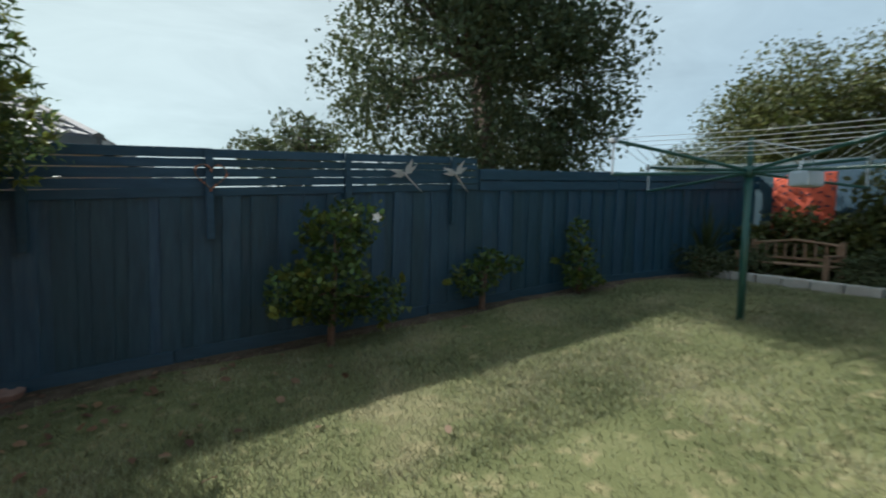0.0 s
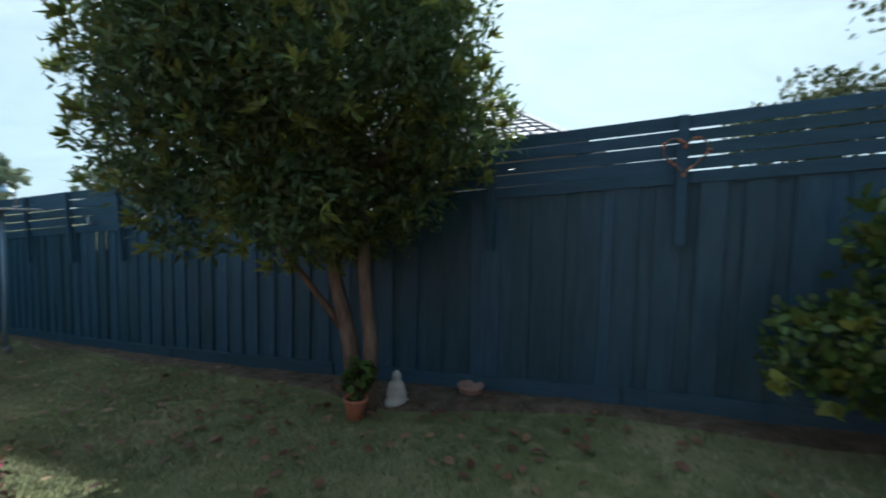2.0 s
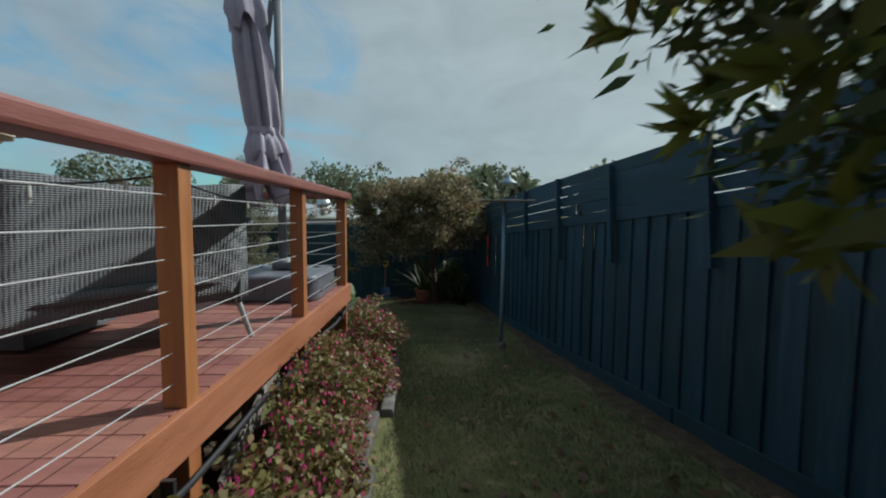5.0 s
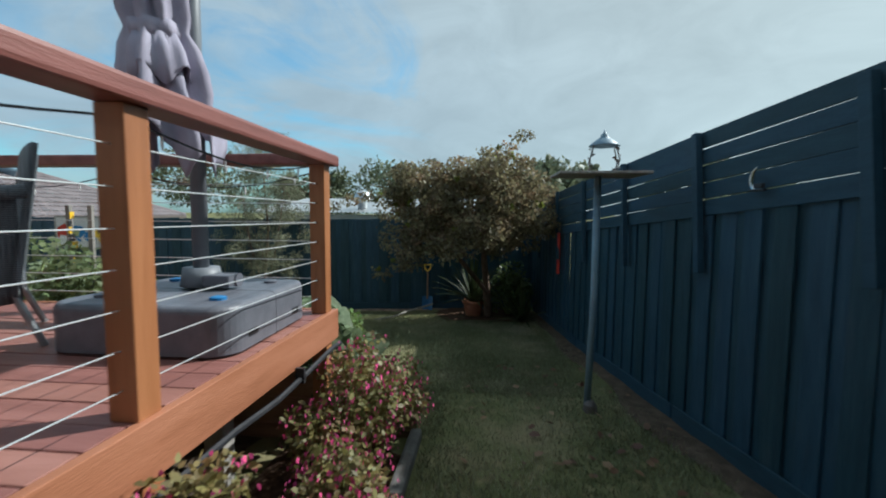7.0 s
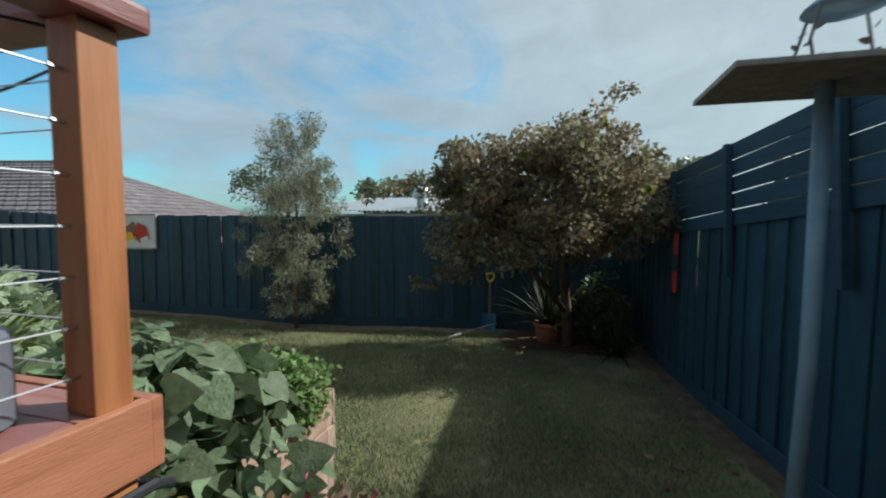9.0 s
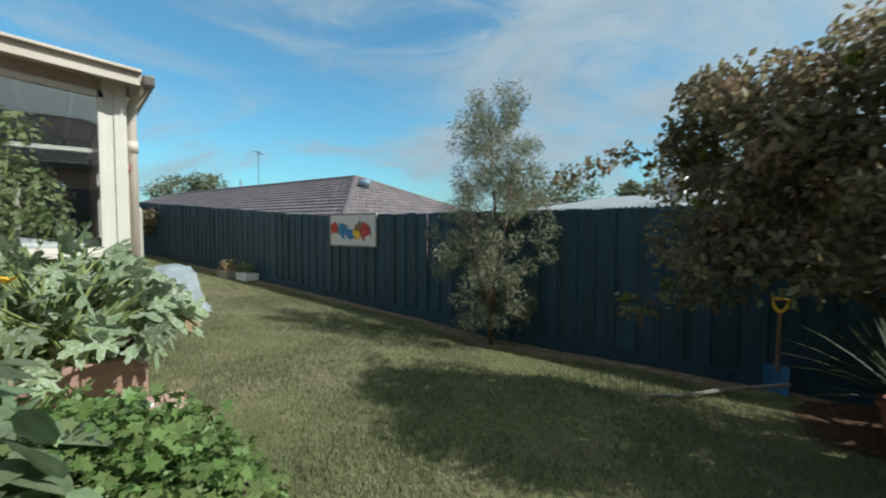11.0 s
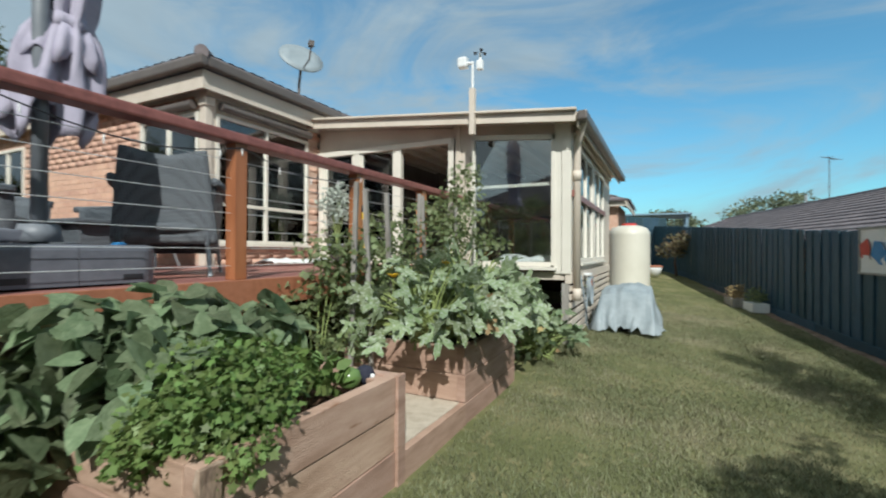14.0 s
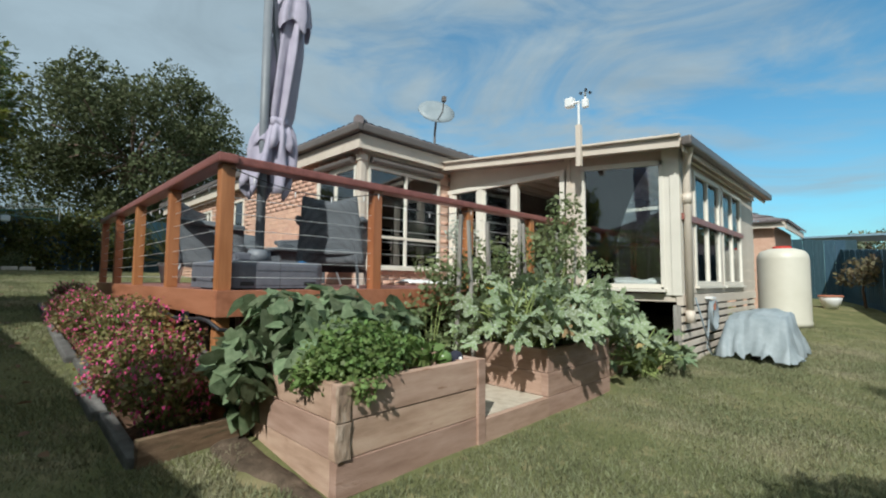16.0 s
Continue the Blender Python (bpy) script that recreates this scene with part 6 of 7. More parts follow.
for sx in (-0.22, 0.22):
    for sy in (-0.416, 0.416):
        bm = bmesh.new()
        box(bm, sx - 0.04, sx + 0.04, sy - 0.002, sy + 0.002, 0.06, 0.09)
        part("grip_slot", bm, M_BLACK, base)
for sy in (-0.25, 0.25):
    part("grip_slot", boxes((-0.417, -0.413, sy - 0.05, sy + 0.05, 0.03, 0.06)), M_BLACK, base)
bm = boxes((-0.3, 0.3, -0.34, 0.34, 0.0, 0.014))
part("foot", bm, M_BLACK, base)


def wicker():
    """Woven synthetic rattan: fine over-and-under relief."""
    m = bpy.data.materials.new("grey_woven_rattan")
    m.use_nodes = True
    n, ln = m.node_tree.nodes, m.node_tree.links
    b = n["Principled BSDF"]
    co = n.new("ShaderNodeTexCoord")
    mp = n.new("ShaderNodeMapping")
    ln.new(co.outputs["Object"], mp.inputs["Vector"])
    waves = []
    for axis, sc in (("Z", 34.0), ("X", 17.0), ("Y", 17.0)):
        w = n.new("ShaderNodeTexWave")
        w.bands_direction = axis
        w.inputs["Scale"].default_value, w.inputs["Distortion"].default_value, w.inputs["Detail"].default_value = sc, 0.4, 0
        ln.new(mp.outputs["Vector"], w.inputs["Vector"])
        waves.append(w.outputs["Fac"])
    mul = n.new("ShaderNodeMath")
    mul.operation = "MULTIPLY"
    add = n.new("ShaderNodeMath")
    add.operation = "ADD"
    ln.new(waves[1], add.inputs[0])
    ln.new(waves[2], add.inputs[1])
    ln.new(waves[0], mul.inputs[0])
    ln.new(add.outputs[0], mul.inputs[1])
    ramp = n.new("ShaderNodeValToRGB")
    ramp.color_ramp.elements[0].color = (0.062, 0.072, 0.086, 1)
    ramp.color_ramp.elements[1].color = (0.165, 0.185, 0.21, 1)
    ramp.color_ramp.elements[1].position = 0.55
    ln.new(mul.outputs[0], ramp.inputs["Fac"])
    ln.new(ramp.outputs["Color"], b.inputs["Base Color"])
    bp = n.new("ShaderNodeBump")
    bp.inputs["Strength"].default_value, bp.inputs["Distance"].default_value = 0.8, 0.006
    ln.new(mul.outputs[0], bp.inputs["Height"])
    ln.new(bp.outputs["Normal"], b.inputs["Normal"])
    b.inputs["Roughness"].default_value = 0.5
    return m


M_WICKER = wicker()
M_ALULEG = material("dull_aluminium", [(0.30, 0.32, 0.34), (0.38, 0.40, 0.42)], 0.45, 0.6, scale=20)


def curved_panel(bm, rows, cols, fn, t=0.022):
    g = [[bm.verts.new(fn(i / rows, j / cols)) for j in range(cols + 1)] for i in range(rows + 1)]
    fs = [bm.faces.new((g[i][j], g[i][j + 1], g[i + 1][j + 1], g[i + 1][j])) for i in range(rows) for j in range(cols)]
    bmesh.ops.recalc_face_normals(bm, faces=fs)
    bmesh.ops.solidify(bm, geom=fs, thickness=t)
    return bm


def rattan_chair(x, y, rz, label, extra=0.0, name="rattan_armchair", category="chair"):
    """High-backed wicker armchair that faces its own -y; the back is at +y."""
    ch = thing(name, x, y, DZ, label, category, rz, "seats round the deck table")
    e = extra
    bm = curved_panel(bmesh.new(), 10, 10, lambda u, v: ((v - 0.5) * (0.66 + 2 * e - 0.14 * u), 0.24 + 0.09 * u - 0.05 * math.cos((v - 0.5) * math.pi) + 0.05, 0.23 + 0.64 * u - 0.02 * math.cos((v - 0.5) * 2 * math.pi) * u))
    part("backrest", bm, M_WICKER, ch, "", True)
    bm = curved_panel(bmesh.new(), 6, 6, lambda u, v: ((v - 0.5) * (0.52 + 2 * e), -0.30 + 0.58 * u, 0.43 - 0.03 * math.sin(u * math.pi) - 0.05 * u), 0.05)
    part("seat", bm, M_WICKER, ch, "", True)
    for s in (-1, 1):
        bm = curved_panel(bmesh.new(), 8, 8, lambda u, v: (s * (0.27 + e + 0.04 * u + 0.02 * math.sin(v * 3)), -0.32 + 0.62 * v, 0.20 + (0.42 + 0.06 * v) * u - 0.02 * math.sin(v * math.pi)))
        part("side_panel", bm, M_WICKER, ch, "", True)
        bm = bmesh.new()
        tube(bm, [(s * (e + 0.34), -0.33, 0.60), (s * (e + 0.345), -0.1, 0.63), (s * (e + 0.34), 0.2, 0.66), (s * (e + 0.31), 0.33, 0.68)], 0.03, 8)
        part("armrest", bm, M_WICKER, ch, "", True)
        for fy, ty in ((-0.29, -0.33), (0.26, 0.36)):
            bm = bmesh.new()
            tube(bm, [(s * (e + 0.26), fy, 0.26), (s * (e + 0.29), ty, 0.0)], [0.017, 0.014], 10)
            part("leg", bm, M_ALULEG, ch, "bare aluminium leg")
    bm = curved_panel(bmesh.new(), 3, 6, lambda u, v: ((v - 0.5) * (0.54 + 2 * e), -0.31, 0.16 + 0.25 * u))
    part("front_apron", bm, M_WICKER, ch)
    return ch


rattan_chair(-4.49, 0.30, -32, "grey woven rattan two-seat sofa, its back to the lawn", 0.27, "rattan_sofa", "sofa")
rattan_chair(-5.84, -0.35, 47, "grey woven rattan armchair turned towards the house")
rattan_chair(-4.0, -1.05, 190, "grey woven rattan armchair below the corner window")
tbl = thing("deck_table", -4.75, -0.38, DZ, "low square grey woven rattan table", "table")
bm = bmesh.new()
box(bm, -0.4, 0.4, -0.36, 0.36, 0.40, 0.435, 0.012)
part("tabletop", bm, M_WICKER, tbl)
bm = bmesh.new()
box(bm, -0.34, 0.34, -0.30, 0.30, 0.03, 0.395, 0.01)
part("body", bm, M_WICKER, tbl)
cl = thing("folded_sheet", -4.95, -2.6, DZ, "crumpled white cloth lying on the deck by the window", "cloth")
bm = curved_panel(bmesh.new(), 8, 22, lambda u, v: (-0.16 + 0.34 * u + 0.03 * math.sin(v * 21), -0.55 + 1.1 * v, 0.035 + 0.05 * abs(noise.noise(Vector((u * 3, v * 9, 2.0)))) + 0.03 * math.sin(u * math.pi)), 0.01)
part("cloth", bm, M_WHITEPLASTIC, cl, "", True)

# ---- bird table ----
bt = thing("bird_table", -7.70, 2.91, gz(-7.7, 2.91), "bird table on a blue-grey pole with a metal lantern roof", "bird table")
zt = 1.47 - gz(-7.7, 2.91)
bm = bmesh.new()
tube(bm, [(-0.03, -0.02, -0.05), (0.0, 0, zt * 0.5), (0, 0, zt - 0.02)], 0.027, 12)
part("pole", bm, M_BLUE_METAL, bt, "", True)
bm = bmesh.new()
lathe(bm, [(0.06, 0), (0.05, 0.06), (0.028, 0.09)], 12)
part("foot_collar", bm, M_GUTTER, bt)
bm = bmesh.new()
box(bm, -0.24, 0.24, -0.33, 0.33, zt - 0.02, zt + 0.0, 0.004)
part("tray", bm, M_GREYWOOD, bt, "weathered flat board tray")
bm = bmesh.new()
lathe(bm, [(0.115, 0.205), (0.11, 0.215), (0.06, 0.255), (0.03, 0.275), (0.03, 0.29), (0.012, 0.305), (0.004, 0.33)], 20)
bmesh.ops.transform(bm, matrix=Matrix.Translation((0, 0.04, zt)), verts=bm.verts)
part("lantern_roof", bm, M_BLUE_METAL, bt, "", True)
for k in range(4):
    bm = bmesh.new()
    a = k * math.pi / 2 + 0.6
    tube(bm, [(0.12 * math.cos(a), 0.04 + 0.12 * math.sin(a), zt), (0.15 * math.cos(a), 0.04 + 0.15 * math.sin(a), zt + 0.09), (0.11 * math.cos(a), 0.04 + 0.11 * math.sin(a), zt + 0.21)], 0.005, 5)
    part("wire_stem", bm, M_GUTTER, bt)
ps, ds = [], []
for k in range(4):
    a = k * math.pi / 2 + 0.6
    for j in range(4):
        ps.append((0.145 * math.cos(a), 0.04 + 0.145 * math.sin(a), zt + 0.03 + j * 0.045))
        ds.append((math.cos(a + 2.0 * (-1) ** j), math.sin(a + 2.0 * (-1) ** j), 0.5))
part("metal_leaves", leaves("metal_leaves", np.array(ps), np.array(ds), rng.normal(size=(16, 3)), 0.04, "oval", M_GUTTER), M_GUTTER, bt)

# ---- fence ornaments ----
def on_fence(x, z, off=0.085):
    return pose(x, nf(x) - off, z, 90, 0, ANG)


for x, z, r in ((1.72, 2.02, 0), (2.33, 2.07, -8)):
    dg = new("dragonfly_ornament")
    dg.matrix_basis = on_fence(x, z) @ pose(0, 0, 0, 0, 0, r) @ Matrix.Scale(0.82, 4)
    tagged(dg, "pale metal dragonfly ornament fixed to the fence", "ornament", "dragonflies on the fence")
    bm = bmesh.new()
    tube(bm, [(0.24, -0.17, 0.01), (0.06, -0.02, 0.015), (0.0, 0.03, 0.02), (-0.03, 0.06, 0.02)], [0.006, 0.011, 0.018, 0.014], 8)
    part("body", bm, M_STONE, dg)
    for k, (a, ln_) in enumerate(((62, 0.24), (38, 0.22), (168, 0.22), (192, 0.2))):
        me = leaves("wing", np.array([(0.0, 0.03, 0.02 + 0.004 * k)]), np.array([(math.cos(radians(a)), math.sin(radians(a)), 0.05)]), np.array([(0, 0, 1.0)]), ln_, "blade", M_STONE)
        part("wing", me, M_STONE, dg)
ht = new("heart_wreath")
ht.matrix_basis = on_fence(-0.08, 1.9) @ Matrix.Scale(0.72, 4)
tagged(ht, "heart-shaped twig wreath with orange beads on the fence", "wreath")
bm = bmesh.new()
hp = [(0.0105 * 16 * math.sin(a) ** 3, 0.0105 * (13 * math.cos(a) - 5 * math.cos(2 * a) - 2 * math.cos(3 * a) - math.cos(4 * a)), 0.01) for a in np.linspace(0.05, 2 * math.pi - 0.05, 40)]
tube(bm, hp, 0.009, 6)
part("twig_ring", bm, M_BARK, ht)
for k, p in enumerate(hp):
    if k % 5 in (0, 1):
        bm = bmesh.new()
        tube(bm, [(p[0], p[1], 0.0), (p[0], p[1], 0.02), (p[0], p[1], 0.035)], [0.006, 0.016, 0.006], 6)
        part("bead", bm, M_TERRA, ht, "orange bead")
mo = new("moon_ornament")
mo.matrix_basis = on_fence(-6.70, 1.35) @ Matrix.Scale(0.72, 4)
tagged(mo, "silvery crescent moon ornament hung on the fence", "ornament")
bm = bmesh.new()
ring = []
for k in range(17):
    a = radians(-70 + 140 * k / 16)
    ring.append((0.09 * math.cos(a + math.pi), 0.10 * math.sin(a + math.pi), 0.01))
tube(bm, ring, [0.003 + 0.016 * math.sin(math.pi * k / 16) for k in range(17)], 8)
part("crescent", bm, M_STEEL, mo)
bm = bmesh.new()
box(bm, -0.09, 0.07, -0.09, -0.07, 0.0, 0.03, 0.006)
box(bm, -0.03, 0.05, -0.065, -0.03, 0.0, 0.03, 0.006)
part("base_figure", bm, M_BLACK, mo)
pc = new("parrot_picture")
py_ = -4.95
pc.matrix_basis = pose(wf(py_) + 0.035, py_, 0.775, 90, 0, WANG)
tagged(pc, "corrugated sheet picture with colourful parrot shapes on the fence", "picture")
W2, H2 = 0.60, 0.265
bm = bmesh.new()
box(bm, -W2, W2, -H2, H2, -0.012, 0.0, 0.003)
part("panel", bm, M_WHITEPLASTIC, pc, "white ribbed panel")
bm = boxes((-W2 - 0.02, W2 + 0.02, H2, H2 + 0.025, -0.015, 0.012), (-W2 - 0.02, W2 + 0.02, -H2 - 0.025, -H2, -0.015, 0.012), (-W2 - 0.02, -W2, -H2, H2, -0.015, 0.012), (W2, W2 + 0.02, -H2, H2, -0.015, 0.012))
part("picture_frame", bm, M_GREYWOOD, pc)
bm = bmesh.new()
for k in range(24):
    y0 = -H2 + 0.01 + k * 0.022
    box(bm, -W2 + 0.005, W2 - 0.005, y0, y0 + 0.006, 0.0, 0.002)
part("ribs", bm, M_GALV, pc)
for sx, sy, ln_, ang, mat in ((-0.45, 0.16, 0.34, -100, M_RED), (-0.33, 0.12, 0.40, -50, M_BLUE), (-0.16, -0.10, 0.30, 10, M_BLUE), (0.02, -0.08, 0.26, 30, M_YELLOW), (0.12, 0.02, 0.26, -70, M_YELLOW), (0.22, 0.17, 0.38, -95, M_BENCHWOOD), (0.30, 0.15, 0.42, -70, M_RED)):
    a = radians(ang)
    me = leaves("bird_shape", np.array([(sx, sy, 0.006)]), np.array([(math.cos(a), math.sin(a), 0)]), np.array([(0, 0, 1.0)]), ln_, "oval", mat)
    part("bird_shape", me, mat, pc)

# ---- shovel and garden things in the corner ----
sh = thing("shovel", -12.54, 0.98, gz(-12.5, 0.98), "shovel with a yellow D-handle and blue blade", "shovel", 0)
bm = bmesh.new()
tube(bm, [(0.02, 0, 0.22), (-0.03, 0, 0.75)], 0.016, 8)
part("shaft", bm, M_BENCHWOOD, sh)
bm = bmesh.new()
tube(bm, [(-0.03, 0, 0.74), (-0.035, 0.05, 0.80), (-0.04, 0.06, 0.87), (-0.04, -0.06, 0.87), (-0.035, -0.05, 0.80), (-0.03, 0, 0.74)], 0.015, 8)
part("handle", bm, M_YELLOW, sh, "yellow plastic D-handle")
bm = curved_panel(bmesh.new(), 6, 6, lambda u, v: (0.05 - 0.03 * math.sin(v * math.pi) - 0.02 * u, (v - 0.5) * 0.2 * (1 - 0.1 * (1 - u) ** 3), 0.0 + 0.27 * u), 0.004)
part("blade", bm, M_BLUEBLADE, sh, "blue painted blade")
tl = thing("red_tool", -10.9, nf(-10.9) - 0.06, 0.26, "red handled tool hanging on the fence", "tool")
bm = boxes((-0.03, 0.03, -0.02, 0.02, 0.0, 0.62), bevel=0.008)
part("handle", bm, M_RED, tl)
tools = thing("wind_chime", -11.7, nf(-11.7) - 0.12, 0.65, "row of thin white rods hanging by the fence", "wind chime")
for k in range(7):
    bm = bmesh.new()
    tube(bm, [(-0.35 + k * 0.12, 0, 0.35 - 0.02 * k), (-0.35 + k * 0.12, 0, 0.10 + 0.03 * math.sin(k * 2))], 0.007, 6)
    part("rod", bm, M_WHITEPLASTIC, tools)
bm = boxes((-0.40, 0.42, -0.01, 0.01, 0.34, 0.36))
part("hanger", bm, M_FENCE_BACK, tools)
br = thing("fallen_branch", -11.9, 0.6, gz(-11.9, 0.6), "bare fallen branch lying in the corner", "branch")
bm = bmesh.new()
tube(bm, [(-0.5, 0.5, 0.12), (-0.1, 0.1, 0.06), (0.3, -0.1, 0.05), (0.5, -0.4, 0.03)], [0.02, 0.018, 0.013, 0.006], 6)
part("wood", bm, M_GREYWOOD, br)

# ---- statue, bowl and pot under the tree ----
bm = bmesh.new()
lathe(bm, [(0.13, 0.0), (0.125, 0.04), (0.095, 0.06), (0.10, 0.12), (0.085, 0.20), (0.07, 0.24), (0.045, 0.265), (0.055, 0.30), (0.05, 0.34), (0.02, 0.37), (0.0, 0.375)], 20, lambda a, i: 1 + 0.12 * math.sin(2 * a + i * 0.5) + 0.07 * math.sin(5 * a + i))
me = bpy.data.meshes.new("garden_statue")
bm.to_mesh(me)
bm.free()
st = new("garden_statue", finish(me, M_STONE, True))
st.matrix_basis = pose(-1.80, 3.62, gz(-1.8, 3.62), 0, 0, 30) @ Matrix.Scale(0.66, 4)
tagged(st, "small weathered concrete seated figure on the earth", "statue")
zb = pot(-1.90, 3.30, 0.08, 0.14, "small terracotta pot against the tree trunk")
n = 120
p, d, nrm = scatter(n, np.array([(-1.90, 3.30, zb + 0.1), (-1.87, 3.30, zb + 0.2)]), np.full(2, 0.09))
leafy("potted_plant", -1.90, 3.30, zb, "small leafy plant in a terracotta pot", {"foliage": (p, d, nrm, 0.07, "oval", M_LEAF_CITRUS)})
bw = thing("stone_bowl", -1.38, 3.97, gz(-1.38, 3.97), "shallow reddish stone bowl on the earth", "bowl")
bm = bmesh.new()
lathe(bm, [(0.07, 0.0), (0.10, 0.03), (0.12, 0.09), (0.125, 0.11), (0.112, 0.115), (0.09, 0.05), (0.02, 0.04)], 24)
bmesh.ops.scale(bm, vec=(0.8, 0.8, 0.72), verts=bm.verts)
part("vessel", bm, material("reddish_stone", [(0.20, 0.12, 0.095), (0.30, 0.19, 0.155)], 0.85, scale=16, bump=0.4), bw, "", True)
n = 420
px = np.concatenate([rng.normal(-2.2, 1.3, 300), rng.uniform(-9, -3, 120)])
py = np.concatenate([rng.normal(3.2, 0.7, 300), rng.uniform(1.9, 3.4, 120)])
ok = py < nf(px) - 0.1
px, py = px[ok], py[ok]
n = len(px)
pz = ground_z(px, py) + 0.03
d = np.stack([rng.normal(size=n), rng.normal(size=n), 0.15 * rng.normal(size=n)], 1)
fl_ = part("fallen_leaves", leaves("fallen_leaves", np.stack([px, py, pz], 1), d, np.array([0, 0, 1.0]) + 0.3 * rng.normal(size=(n, 3)), 0.05 + 0.04 * rng.random(n), "oval", M_FALLEN), M_FALLEN)
tagged(fl_, "dry brown leaves scattered on the grass", "leaves", "", "stuff")

# ---- rotary clothes line ----
hx, hy = 4.46, 2.47
hz = gz(hx, hy)
hl = thing("rotary_clothesline", hx, hy, hz, "green rotary clothes hoist with four arms", "clothes line")
bm = bmesh.new()
tube(bm, [(0, 0, -0.05), (0, 0, 2.05 - hz)], 0.034, 12)
tube(bm, [(0, 0, 2.0 - hz), (0, 0, 2.40 - hz)], 0.024, 12)
tube(bm, [(0, 0, 2.04 - hz), (0, 0, 2.14 - hz)], 0.05, 12)
part("mast", bm, M_GREEN_METAL, hl, "", True)
tips = []
for k in range(4):
    a = radians(168 + 90 * k)
    tip = (1.42 * math.cos(a), 1.42 * math.sin(a), 2.0 - hz)
    tips.append(tip)
    bm = bmesh.new()
    tube(bm, [(0, 0, 2.08 - hz), tip], 0.014, 8)
    tube(bm, [(0, 0, 2.10 - hz), (tip[0], tip[1], 2.29 - hz)], 0.017, 8)
    part("arm", bm, M_GREEN_METAL, hl)
    bm = bmesh.new()
    tube(bm, [(0.0, 0, 2.38 - hz), (0.45 * tip[0], 0.45 * tip[1], 2.17 - hz)], 0.008, 6)
    part("stay", bm, M_STEEL, hl)
    bm = bmesh.new()
    tube(bm, [tip, (tip[0], tip[1], 2.29 - hz)], 0.010, 6)
    box(bm, tip[0] - 0.03, tip[0] + 0.03, tip[1] - 0.03, tip[1] + 0.03, 2.27 - hz, 2.31 - hz, 0.006)
    part("arm_end", bm, M_GALV, hl)
for j in range(6):
    f = 0.45 + 0.11 * j
    q = [(t_[0] * f, t_[1] * f, 2.115 - hz + 0.19 * f) for t_ in tips]
    for a, b in zip(q, q[1:] + q[:1]):
        bm = bmesh.new()
        tube(bm, [a, ((a[0] + b[0]) / 2, (a[1] + b[1]) / 2, a[2] - 0.02), b], 0.0028, 4, False)
        part("line_wire", bm, M_WHITEPLASTIC, hl, "taut white line")
pg = thing("peg_basket", 4.45, 2.0, 1.92, "pale blue peg basket hung on the clothes line", "basket")
bm = bmesh.new()
box(bm, -0.12, 0.12, -0.08, 0.08, 0, 0.13, 0.025)
part("tub", bm, material("pale_blue_plastic", [(0.38, 0.46, 0.54), (0.46, 0.54, 0.62)], 0.45, scale=6), pg)
bm = bmesh.new()
tube(bm, [(-0.11, 0, 0.12), (-0.07, 0, 0.22), (0, 0, 0.26), (0.07, 0, 0.22), (0.11, 0, 0.12)], 0.006, 6)
part("handle", bm, M_STEEL, pg)

# ---- bench and hanging cloth at the east end ----
bn = thing("garden_bench", 7.3, 3.62, gz(7.3, 3.62), "weathered teak bench with slatted back", "bench", 90)
bn.scale = (0.95, 0.8, 0.68)
bm = bmesh.new()
for k in range(4):
    box(bm, -0.62, 0.62, -0.22 + k * 0.11, -0.13 + k * 0.11, 0.40, 0.425, 0.004)
part("seat", bm, M_BENCHWOOD, bn)
bm = bmesh.new()
curve = [(-0.62, -0.24, 0.82), (-0.3, -0.25, 0.87), (0, -0.25, 0.92), (0.3, -0.25, 0.87), (0.62, -0.24, 0.82)]
tube(bm, curve, 0.026, 8)
box(bm, -0.6, 0.6, -0.255, -0.225, 0.50, 0.55, 0.004)
for k in range(9):
    box(bm, -0.56 + k * 0.135, -0.53 + k * 0.135, -0.25, -0.23, 0.54, 0.84, 0.003)
part("backrest", bm, M_BENCHWOOD, bn)
for sx in (-0.6, 0.6):
    for sy in (-0.24, 0.22):
        bm = boxes((sx - 0.03, sx + 0.03, sy - 0.03, sy + 0.03, -0.03, 0.62 if sy > 0 else 0.9), bevel=0.005)
        part("leg", bm, M_BENCHWOOD, bn)
    bm = boxes((sx - 0.035, sx + 0.035, -0.24, 0.27, 0.61, 0.64), bevel=0.006)
    part("armrest", bm, M_BENCHWOOD, bn)
tp = thing("hanging_cloth", 8.62, 4.14, 1.7, "red-orange cloth with dark leaf pattern hanging on the fence", "wall hanging")
bm = curved_panel(bmesh.new(), 6, 14, lambda u, v: (0.015 * math.sin(v * 14), -0.46 + 0.92 * v, -0.42 + 1.22 * u + 0.01 * math.sin(v * 5)), 0.006)
part("cloth", bm, M_ORANGE_CLOTH, tp, "", True)
n = 70
ps = np.stack([np.full(n, -0.03), np.tile(np.linspace(-0.42, 0.36, 7), 10) + 0.02 * rng.normal(size=n), np.repeat(np.linspace(-0.36, 0.74, 10), 7) + 0.015 * rng.normal(size=n)], 1)
part("leaf_print", leaves("leaf_print", ps, np.stack([np.zeros(n), np.cos(np.arange(n) * 2.1) + 1.2, np.sin(np.arange(n) * 1.7)], 1), np.tile((-1.0, 0, 0), (n, 1)), 0.11, "blade", M_DARK_CLOTH), M_DARK_CLOTH, tp, "dark leaf shapes", kind="stuff")
kb = thing("stone_edging", 7.0, 3.6, gz(7.0, 3.6), "pale stone edging before the bench", "garden edging")
kb.matrix_basis = Matrix.Identity(4)
